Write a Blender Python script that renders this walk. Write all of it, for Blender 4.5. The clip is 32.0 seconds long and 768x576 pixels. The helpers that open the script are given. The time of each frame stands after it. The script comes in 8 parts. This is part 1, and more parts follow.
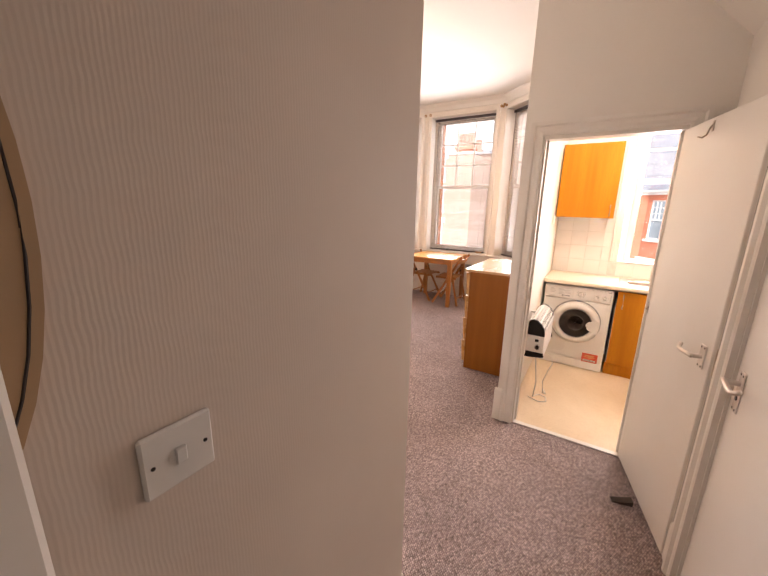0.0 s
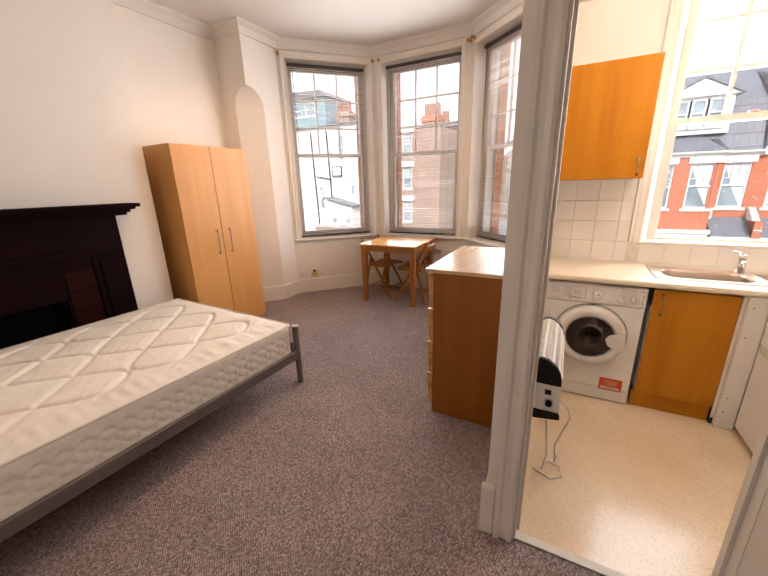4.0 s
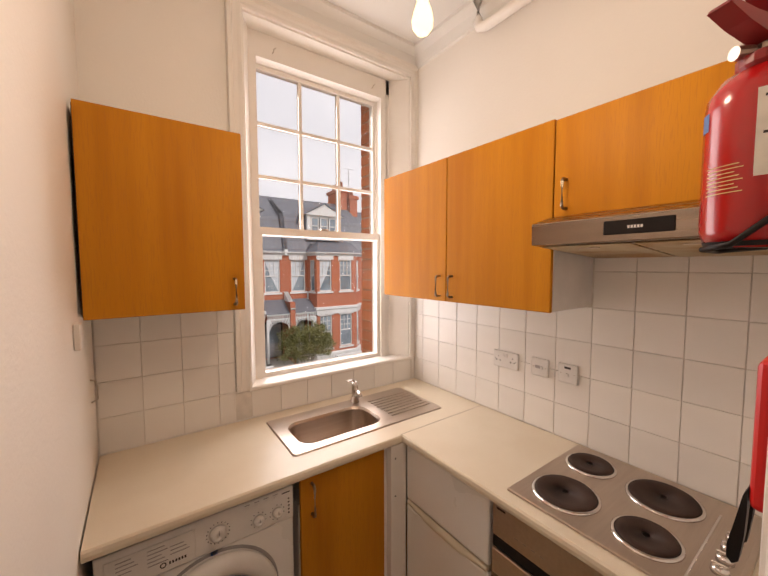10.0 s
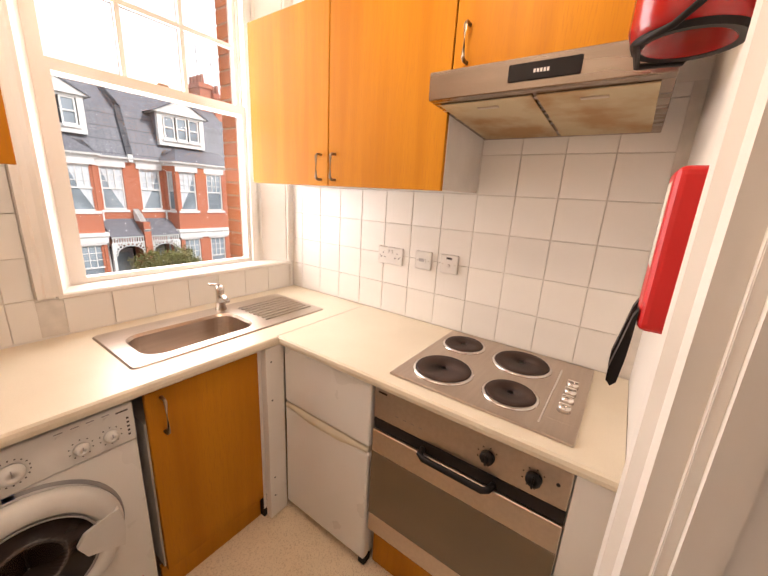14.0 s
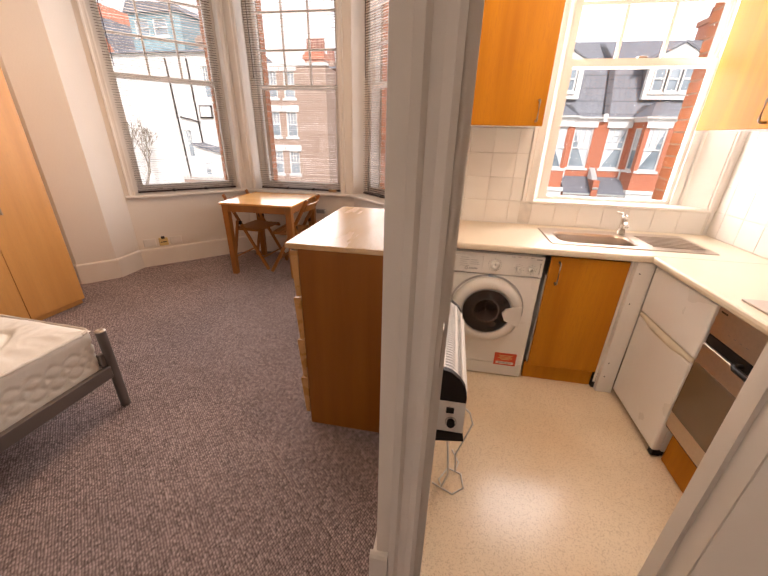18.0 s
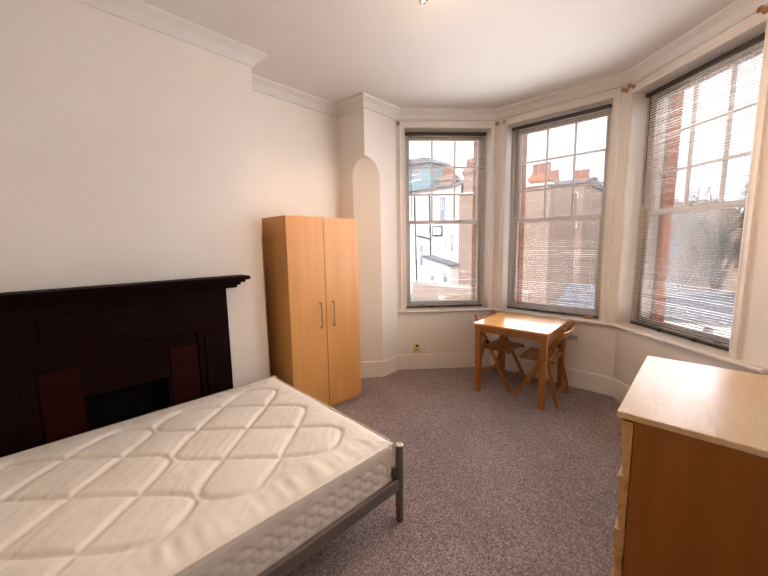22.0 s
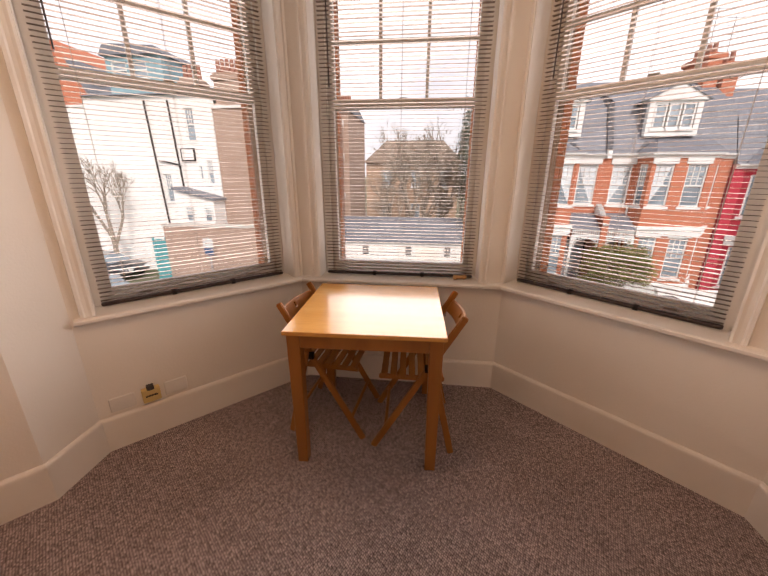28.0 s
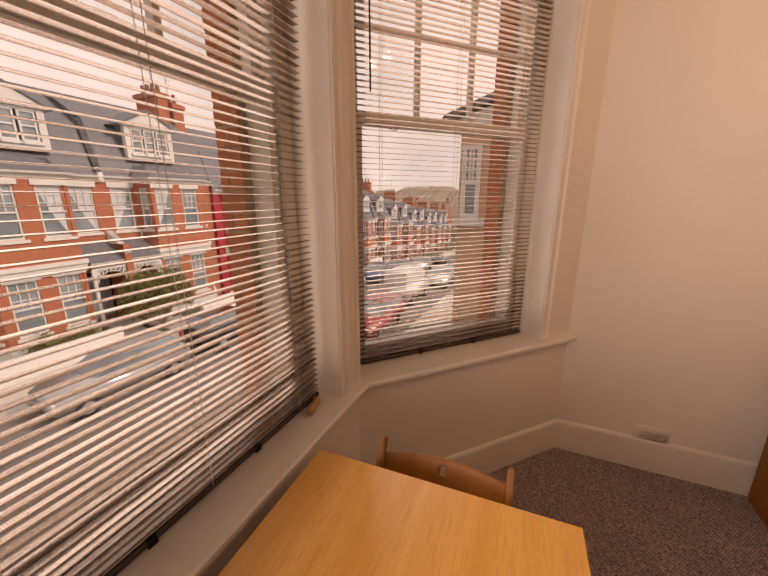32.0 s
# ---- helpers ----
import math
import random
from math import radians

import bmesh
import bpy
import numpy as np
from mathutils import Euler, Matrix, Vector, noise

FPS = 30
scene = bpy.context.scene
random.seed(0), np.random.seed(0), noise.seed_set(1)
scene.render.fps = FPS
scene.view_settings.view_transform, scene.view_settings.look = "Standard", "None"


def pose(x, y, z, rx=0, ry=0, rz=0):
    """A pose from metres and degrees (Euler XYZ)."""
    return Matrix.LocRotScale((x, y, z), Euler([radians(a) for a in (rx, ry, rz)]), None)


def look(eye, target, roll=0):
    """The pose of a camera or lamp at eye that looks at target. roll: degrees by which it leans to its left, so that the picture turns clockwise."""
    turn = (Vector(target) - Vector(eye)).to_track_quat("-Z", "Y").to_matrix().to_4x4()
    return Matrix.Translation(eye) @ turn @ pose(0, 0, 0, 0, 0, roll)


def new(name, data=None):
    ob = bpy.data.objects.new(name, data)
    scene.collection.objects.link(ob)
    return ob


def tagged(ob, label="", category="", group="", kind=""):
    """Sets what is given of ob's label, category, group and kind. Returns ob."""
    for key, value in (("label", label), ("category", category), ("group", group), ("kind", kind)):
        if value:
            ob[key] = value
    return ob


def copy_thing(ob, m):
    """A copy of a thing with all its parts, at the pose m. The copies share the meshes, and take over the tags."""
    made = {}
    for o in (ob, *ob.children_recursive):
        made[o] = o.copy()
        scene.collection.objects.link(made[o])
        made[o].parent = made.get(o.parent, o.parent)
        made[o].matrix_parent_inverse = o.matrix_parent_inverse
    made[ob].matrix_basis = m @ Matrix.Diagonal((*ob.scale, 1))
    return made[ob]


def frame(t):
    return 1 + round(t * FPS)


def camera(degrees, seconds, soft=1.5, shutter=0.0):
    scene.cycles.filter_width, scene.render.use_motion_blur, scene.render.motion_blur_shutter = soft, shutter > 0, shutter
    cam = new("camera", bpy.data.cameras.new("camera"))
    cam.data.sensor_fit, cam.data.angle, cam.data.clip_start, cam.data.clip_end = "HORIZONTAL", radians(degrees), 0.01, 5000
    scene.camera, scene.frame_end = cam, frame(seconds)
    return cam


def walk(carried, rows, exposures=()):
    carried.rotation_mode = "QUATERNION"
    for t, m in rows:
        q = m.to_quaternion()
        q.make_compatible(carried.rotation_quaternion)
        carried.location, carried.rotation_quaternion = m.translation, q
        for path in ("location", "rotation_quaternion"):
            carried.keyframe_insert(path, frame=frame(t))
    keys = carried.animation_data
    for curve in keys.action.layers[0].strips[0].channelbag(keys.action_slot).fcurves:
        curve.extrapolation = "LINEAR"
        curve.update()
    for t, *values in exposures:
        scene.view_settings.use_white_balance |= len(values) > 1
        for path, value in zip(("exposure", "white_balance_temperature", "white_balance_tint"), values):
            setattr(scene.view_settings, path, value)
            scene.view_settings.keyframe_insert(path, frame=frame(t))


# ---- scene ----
cam = camera(96.3, 32.0)

PATH = [
    (0, (1.275, -0.556, 1.602), (0.246, 1.093, 1.132), 1.1),
    (0.5, (1.279, -0.453, 1.615), (0.067, 1.073, 1.165), -0.1),
    (1, (1.218, -0.284, 1.584), (0.485, 1.518, 1.12), -0.3),
    (1.5, (1.179, -0.119, 1.554), (0.717, 1.76, 1.046), -0.1),
    (2, (1.139, 0.083, 1.548), (0.745, 1.971, 1.019), -0.6),
    (2.5, (1.022, 0.273, 1.547), (0.704, 2.171, 1.001), -0.8),
    (3, (0.96, 0.438, 1.534), (0.538, 2.304, 0.952), -1.5),
    (3.5, (0.952, 0.644, 1.508), (0.184, 2.394, 0.921), -0.5),
    (5.5, (0.927, 0.738, 1.558), (-0.066, 2.381, 0.997), -2.3),
    (6, (0.95, 0.865, 1.537), (0.368, 2.684, 0.943), -2.8),
    (6.5, (0.917, 1.036, 1.538), (0.783, 2.942, 0.947), -2.8),
    (7, (0.964, 1.229, 1.52), (1.222, 3.125, 0.939), -2.5),
    (7.5, (1.033, 1.496, 1.504), (1.528, 3.356, 0.961), -1.7),
    (8, (1.052, 1.695, 1.514), (1.787, 3.485, 1.009), -1.0),
    (8.5, (1.025, 1.902, 1.561), (1.993, 3.602, 1.147), -1.0),
    (9, (1.027, 2.01, 1.626), (2.132, 3.652, 1.335), -0.9),
    (9.5, (1.02, 2.041, 1.666), (2.18, 3.664, 1.529), -0.2),
    (10, (0.995, 2.02, 1.689), (2.153, 3.645, 1.563), -0.1),
    (10.5, (0.994, 2.004, 1.607), (2.128, 3.607, 1.229), -0.8),
    (11, (0.998, 2.014, 1.481), (2.149, 3.52, 0.841), -0.5),
    (11.5, (1.018, 2.056, 1.382), (2.103, 3.522, 0.561), 1.7),
    (12, (1.031, 2.098, 1.363), (1.91, 3.63, 0.424), 3.7),
    (12.5, (1.068, 2.062, 1.374), (1.882, 3.62, 0.421), 4.2),
    (13, (1.123, 2.082, 1.332), (2.386, 3.386, 0.492), 6.4),
    (13.5, (1.152, 2.142, 1.448), (2.75, 3.192, 0.863), 4.6),
    (15.5, (1.012, 2.036, 1.522), (2.352, 3.431, 1.015), 0.3),
    (16, (1.058, 1.925, 1.481), (2.097, 3.538, 0.914), 2.1),
    (16.5, (1.085, 1.755, 1.434), (1.868, 3.471, 0.77), 3.4),
    (17, (0.994, 1.589, 1.424), (1.589, 3.346, 0.675), 2.6),
    (17.5, (0.918, 1.444, 1.45), (1.199, 3.261, 0.663), 1.1),
    (18, (0.883, 1.295, 1.449), (0.562, 3.095, 0.64), 1.4),
    (18.5, (0.716, 1.152, 1.468), (-0.069, 2.823, 0.697), 1.1),
    (19, (0.506, 1.086, 1.494), (-0.511, 2.651, 0.775), -1.1),
    (19.5, (0.454, 1.058, 1.538), (-0.873, 2.404, 0.882), -2.2),
    (20, (0.458, 1.019, 1.559), (-1.219, 1.915, 0.938), -2.6),
    (20.5, (0.506, 1.005, 1.569), (-1.319, 1.582, 0.991), -2.3),
    (21, (0.485, 1.098, 1.569), (-1.294, 1.858, 1.063), -1.2),
    (21.5, (0.436, 1.125, 1.636), (-1.175, 2.253, 1.272), -1.3),
    (22, (0.415, 1.111, 1.666), (-0.947, 2.554, 1.413), -0.9),
    (22.5, (0.407, 1.103, 1.666), (-0.729, 2.736, 1.459), -0.5),
    (23, (0.362, 1.11, 1.629), (-0.687, 2.775, 1.273), -0.1),
    (23.5, (0.335, 1.104, 1.516), (-0.816, 2.598, 0.851), -0.0),
    (24, (0.346, 1.137, 1.482), (-0.942, 2.457, 0.709), 0.1),
    (24.5, (0.343, 1.306, 1.478), (-0.867, 2.723, 0.752), 0.8),
    (25, (0.142, 1.488, 1.491), (-0.86, 3.086, 0.826), -1.1),
    (25.5, (-0.062, 1.657, 1.523), (-0.912, 3.352, 0.888), -2.3),
    (27.5, (-0.652, 2.778, 1.501), (-1.074, 4.623, 0.854), -0.7),
    (28, (-0.773, 3.079, 1.491), (-0.994, 4.966, 0.869), 0.3),
    (28.5, (-1.003, 3.321, 1.521), (-0.935, 5.225, 0.912), -1.0),
    (29, (-1.125, 3.554, 1.529), (-0.841, 5.443, 0.937), -1.5),
    (29.5, (-1.205, 3.851, 1.536), (-0.68, 5.702, 0.99), -0.1),
    (30, (-1.333, 4.075, 1.533), (-0.551, 5.828, 0.972), -0.2),
    (30.5, (-1.534, 4.269, 1.592), (-0.61, 5.961, 1.061), -1.1),
    (31, (-1.528, 4.436, 1.592), (-0.405, 6.029, 1.144), -0.2),
    (31.5, (-1.464, 4.585, 1.591), (-0.008, 5.881, 1.146), 0.5),
    (32, (-1.48, 4.7, 1.595), (0.293, 5.475, 1.091), 0.0),
]
walk(cam, [(t, look(eye, target, roll)) for t, eye, target, roll in PATH],
     [(0, 0.72, 6250, 16), (2, 0.25, 5750, 10), (3, 0.1, 5900, 11), (6.5, -0.3, 6500, 17), (8, -0.5, 6700, 21), (9, -0.9, 6700, 20), (10, -1.15, 6550, 18), (11.5, -0.42, 6500, 16), (13, -0.28, 6450, 17), (15.5, -0.5, 6350, 14), (17, -0.3, 6450, 17), (18.5, 0.0, 6300, 15), (20, 0.35, 5700, 10), (21, 0.3, 5700, 10), (22, -0.1, 5950, 13), (22.5, -0.28, 6200, 17), (23.2, -0.15, 6350, 18), (24, 0.3, 6100, 15), (25.5, -0.12, 6150, 15), (27.5, -0.45, 6550, 18), (28.5, -0.65, 6800, 20), (30, -0.87, 7600, 26), (31, -0.92, 8000, 28), (31.6, -1.1, 8300, 30), (32, -1.2, 8500, 31)])

# ---- exposure and light ----
scene.view_settings.exposure = 0.0
SUN_ELEVATION, SUN_TURN = 38, 155

world = bpy.data.worlds.new("sky")
scene.world = world
world.use_nodes = True
wn, wl = world.node_tree.nodes, world.node_tree.links
wn.clear()
sky = wn.new("ShaderNodeTexSky")
sky.sky_type = "NISHITA"
sky.sun_disc = False
sky.sun_elevation = radians(SUN_ELEVATION)
sky.sun_rotation = radians(SUN_TURN)
w_coord = wn.new("ShaderNodeTexCoord")
w_noise = wn.new("ShaderNodeTexNoise")
w_noise.inputs["Scale"].default_value = 2.2
w_noise.inputs["Detail"].default_value = 7
w_ramp = wn.new("ShaderNodeValToRGB")
w_ramp.color_ramp.elements[0].position, w_ramp.color_ramp.elements[0].color = 0.32, (10.5, 10.8, 11.3, 1)
w_ramp.color_ramp.elements[1].position, w_ramp.color_ramp.elements[1].color = 0.62, (16.5, 16.3, 15.9, 1)
w_mix = wn.new("ShaderNodeMix")
w_mix.data_type = "RGBA"
w_mix.inputs[0].default_value = 0.88
w_back = wn.new("ShaderNodeBackground")
w_back.inputs["Strength"].default_value = 0.14
w_out = wn.new("ShaderNodeOutputWorld")
wl.new(w_coord.outputs["Generated"], w_noise.inputs["Vector"])
wl.new(w_noise.outputs["Fac"], w_ramp.inputs["Fac"])
wl.new(sky.outputs["Color"], w_mix.inputs["A"])
wl.new(w_ramp.outputs["Color"], w_mix.inputs["B"])
wl.new(w_mix.outputs["Result"], w_back.inputs["Color"])
wl.new(w_back.outputs["Background"], w_out.inputs["Surface"])

sun = new("sun", bpy.data.lights.new("sun", "SUN"))
sun.data.energy, sun.data.angle, sun.data.color = 5.0, radians(14), (1.0, 0.95, 0.88)
sun.matrix_basis = pose(0, 0, 30, 90 - SUN_ELEVATION, 0, 180 - SUN_TURN)


def area_lamp(name, m, width, height, watts, colour):
    lamp = new(name, bpy.data.lights.new(name, "AREA"))
    lamp.data.shape, lamp.data.size, lamp.data.size_y = "RECTANGLE", width, height
    lamp.data.energy, lamp.data.color = watts, colour
    lamp.matrix_basis = m
    return lamp


def bulb_lamp(name, place, watts, colour, radius):
    lamp = new(name, bpy.data.lights.new(name, "POINT"))
    lamp.data.energy, lamp.data.color, lamp.data.shadow_soft_size = watts, colour, radius
    lamp.matrix_basis = Matrix.Translation(place)
    return lamp


# ---- plan ----
CEIL, CEIL_K, GROUND = 3.27, 3.10, -4.75
BACK_Y, ROOM_X, BREAST_X = 0.370, -2.93, -2.52
PART_X, PART_K = 0.765, 0.83          # the partition, room side and kitchen side
K_X, K_Y, K_FRONT, DOOR_Y = 2.56, 3.845, 2.042, 1.94
HALL_L, HALL_R, HALL_END = 0.803, 1.75, -2.0


def meet(p, d, q, e):
    """Where two lines of the plan cross."""
    s = ((q[0] - p[0]) * e[1] - (q[1] - p[1]) * e[0]) / (d[0] * e[1] - d[1] * e[0])
    return (p[0] + s * d[0], p[1] + s * d[1])


DL, DR = Vector((0.684, 0.730)).normalized(), Vector((0.738, -0.675)).normalized()
NL, NR = Vector((-DL.y, DL.x)), Vector((-DR.y, DR.x))
PL, PR, BAY_Y = Vector((-2.503, 4.42)) + 0.02 * NL, Vector((-0.335, 5.406)) + 0.04 * NR, 5.37
B0 = meet(PL, DL, (-2.50, 0), (0, 1))
B1 = meet(PL, DL, (0, BAY_Y), (1, 0))
B2 = meet(PR, DR, (0, BAY_Y), (1, 0))
B3 = meet(PR, DR, (PART_X, 0), (0, 1))


def side(p, q):
    """The pose of a wall's own axes: along it, outward, up."""
    d = (Vector(q) - Vector(p)).normalized()
    return Matrix(((d.x, -d.y, 0, p[0]), (d.y, d.x, 0, p[1]), (0, 0, 1, 0), (0, 0, 0, 1)))


BAY_L, BAY_C, BAY_R = side(B0, B1), side(B1, B2), side(B2, B3)
LEN_L, LEN_C, LEN_R = ((Vector(b) - Vector(a)).length for a, b in ((B0, B1), (B1, B2), (B2, B3)))
U_L = (Vector((-2.501, 4.63)) - Vector(B0)).dot(DL)
U_C = -1.47 - B1[0]
U_R = (Vector((-0.128, 5.436)) - Vector(B2)).dot(DR)
BLIND_W, BLIND_Z0, BLIND_Z1 = 1.045, 0.81, 3.06
SKY_TINT = (1.0, 0.955, 0.90)
# sky light in each bay window: what falls on the slats, and what the slats turn into the room
for n_, m_, u_ in (("left", BAY_L, U_L), ("middle", BAY_C, U_C), ("right", BAY_R, U_R)):
    mid_ = m_ @ Matrix.Translation((u_ + BLIND_W / 2, 0, 1.95))
    area_lamp("window_light_" + n_, mid_ @ pose(0, -0.035, 0, -90, 0, 0), 0.98, 2.1, 16, SKY_TINT).data.spread = radians(120)
    area_lamp("window_sky_" + n_, mid_ @ pose(0, 0.150, 0, -90, 0, 0), 0.90, 2.0, 18, SKY_TINT)
area_lamp("window_light_kitchen", pose(1.945, K_Y + .19, 1.90, -90, 0, 0), 0.80, 1.60, 44, SKY_TINT)
bulb_lamp("kitchen_bulb_light", (1.60, 2.70, 2.30), 22, (1.0, 0.82, 0.60), 0.04)
bulb_lamp("ceiling_bar_light", (-0.85, 2.95, 3.04), 7, (1.0, 0.68, 0.38), 0.05)
for n_, head_, aim_, w_ in (("spotlight_bay", (-0.66, 2.98, 3.10), (0.55, 4.45, 1.9), 85), ("spotlight_fireplace", (-1.04, 2.92, 3.10), (-2.50, 3.60, 1.3), 85), ("spotlight_door", (-0.85, 2.90, 3.10), (-0.6, 0.9, 0.0), 80)):
    spot_ = new(n_, bpy.data.lights.new(n_, "SPOT"))
    spot_.data.energy, spot_.data.color, spot_.data.shadow_soft_size = w_, (1.0, 0.57, 0.27), 0.05
    spot_.data.spot_size, spot_.data.spot_blend = radians(84), 1.0
    spot_.matrix_basis = look(head_, aim_)


# ---- materials ----
def shader(name, base, rough=0.6, metal=0.0, second=None, scale=6.0, detail=5.0, stretch=(1, 1, 1), low=0.35, high=0.65,
           bump=0.0, bump_scale=60.0, bump_stretch=(1, 1, 1), fine=None, fine_scale=300.0, fine_amount=0.25, random=0.0, wobble=0.0, coat=0.0, specular=0.5):
    """Two tones on a soft noise, a finer grain over it, roughness that wanders and a fine relief."""
    m = bpy.data.materials.new(name)
    m.use_nodes = True
    n, l = m.node_tree.nodes, m.node_tree.links
    b = n["Principled BSDF"]
    b.inputs["Roughness"].default_value, b.inputs["Metallic"].default_value = rough, metal
    b.inputs["Specular IOR Level"].default_value = specular
    b.inputs["Coat Weight"].default_value = coat
    b.inputs["Coat Roughness"].default_value = 0.15
    coord = n.new("ShaderNodeTexCoord")

    def grain(size, more, pulled):
        mapping, tex = n.new("ShaderNodeMapping"), n.new("ShaderNodeTexNoise")
        mapping.inputs["Scale"].default_value = pulled
        tex.inputs["Scale"].default_value, tex.inputs["Detail"].default_value = size, more
        l.new(coord.outputs["Object"], mapping.inputs["Vector"])
        l.new(mapping.outputs["Vector"], tex.inputs["Vector"])
        return tex

    wide = grain(scale, detail, stretch)
    ramp = n.new("ShaderNodeValToRGB")
    other = second or tuple(c * 0.86 for c in base)
    ramp.color_ramp.elements[0].position, ramp.color_ramp.elements[0].color = low, (*other, 1)
    ramp.color_ramp.elements[1].position, ramp.color_ramp.elements[1].color = high, (*base, 1)
    l.new(wide.outputs["Fac"], ramp.inputs["Fac"])
    colour = ramp.outputs["Color"]
    if fine:
        small = grain(fine_scale, 2, stretch)
        spot = n.new("ShaderNodeValToRGB")
        spot.color_ramp.elements[0].position, spot.color_ramp.elements[0].color = 0.52, (0, 0, 0, 1)
        spot.color_ramp.elements[1].position, spot.color_ramp.elements[1].color = 0.66, (fine_amount,) * 3 + (1,)
        mix = n.new("ShaderNodeMix")
        mix.data_type = "RGBA"
        l.new(small.outputs["Fac"], spot.inputs["Fac"])
        l.new(spot.outputs["Color"], mix.inputs[0])
        l.new(colour, mix.inputs["A"])
        mix.inputs["B"].default_value = (*fine, 1)
        colour = mix.outputs["Result"]
    if random:
        info, hsv, span = n.new("ShaderNodeObjectInfo"), n.new("ShaderNodeHueSaturation"), n.new("ShaderNodeMapRange")
        span.inputs["To Min"].default_value, span.inputs["To Max"].default_value = 1 - random, 1 + random
        l.new(info.outputs["Random"], span.inputs["Value"])
        l.new(span.outputs["Result"], hsv.inputs["Value"])
        l.new(colour, hsv.inputs["Color"])
        colour = hsv.outputs["Color"]
    l.new(colour, b.inputs["Base Color"])
    if wobble:
        span = n.new("ShaderNodeMapRange")
        span.inputs["To Min"].default_value, span.inputs["To Max"].default_value = max(rough - wobble, 0.02), min(rough + wobble, 1)
        l.new(wide.outputs["Fac"], span.inputs["Value"])
        l.new(span.outputs["Result"], b.inputs["Roughness"])
    if bump:
        relief, node = grain(bump_scale, 3, bump_stretch), n.new("ShaderNodeBump")
        node.inputs["Strength"].default_value, node.inputs["Distance"].default_value = bump, 0.004
        l.new(relief.outputs["Fac"], node.inputs["Height"])
        l.new(node.outputs["Normal"], b.inputs["Normal"])
    return m


def ribbed(name, base, second, scale, axis, strength, distort):
    """Paper with raised ribs that run unevenly."""
    m = shader(name, base, 0.75, second=second, scale=1.5, wobble=0.1)
    n, l = m.node_tree.nodes, m.node_tree.links
    coord, wave, node = n.new("ShaderNodeTexCoord"), n.new("ShaderNodeTexWave"), n.new("ShaderNodeBump")
    wave.wave_type, wave.bands_direction = "BANDS", axis
    wave.inputs["Scale"].default_value, wave.inputs["Distortion"].default_value = scale, distort
    wave.inputs["Detail"].default_value, wave.inputs["Detail Scale"].default_value = 3, 0.35
    node.inputs["Strength"].default_value, node.inputs["Distance"].default_value = strength, 0.004
    l.new(coord.outputs["Object"], wave.inputs["Vector"])
    l.new(wave.outputs["Fac"], node.inputs["Height"])
    l.new(node.outputs["Normal"], n["Principled BSDF"].inputs["Normal"])
    return m


def looped(name, base, second, dark):
    """Looped carpet: small knots in rows, each with its own tone; shade between them is painted in."""
    m = shader(name, base, 0.95, second=second, scale=1.6, specular=0.1)
    n, l = m.node_tree.nodes, m.node_tree.links
    b = n["Principled BSDF"]
    coord, turn, knots, mix, ramp, node = (n.new("ShaderNode" + k) for k in ("TexCoord", "Mapping", "TexVoronoi", "Mix", "ValToRGB", "Bump"))
    turn.inputs["Rotation"].default_value, turn.inputs["Scale"].default_value = (0, 0, radians(32)), (1, 0.74, 1)
    knots.inputs["Scale"].default_value = 125
    knots.inputs["Randomness"].default_value = 0.4
    mix.data_type, mix.blend_type = "RGBA", "MULTIPLY"
    mix.inputs[0].default_value = 1.0
    # crowns brightened and gaps darkened in the colour, as the pile shades itself
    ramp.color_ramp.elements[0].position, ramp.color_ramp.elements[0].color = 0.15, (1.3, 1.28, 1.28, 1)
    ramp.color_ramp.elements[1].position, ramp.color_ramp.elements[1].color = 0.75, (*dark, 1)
    tone = n.new("ShaderNodeMix")
    tone.data_type, tone.blend_type = "RGBA", "OVERLAY"
    tone.inputs[0].default_value = 0.42
    grey = n.new("ShaderNodeRGBToBW")
    old = b.inputs["Base Color"].links[0].from_socket
    l.new(coord.outputs["Object"], turn.inputs["Vector"])
    l.new(turn.outputs["Vector"], knots.inputs["Vector"])
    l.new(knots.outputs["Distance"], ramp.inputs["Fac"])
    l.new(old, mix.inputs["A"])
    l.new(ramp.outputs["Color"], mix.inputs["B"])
    l.new(knots.outputs["Color"], grey.inputs["Color"])
    l.new(mix.outputs["Result"], tone.inputs["A"])
    l.new(grey.outputs["Val"], tone.inputs["B"])
    l.new(tone.outputs["Result"], b.inputs["Base Color"])
    node.invert = True
    node.inputs["Strength"].default_value, node.inputs["Distance"].default_value = 0.9, 0.006
    l.new(knots.outputs["Distance"], node.inputs["Height"])
    l.new(node.outputs["Normal"], b.inputs["Normal"])
    return m


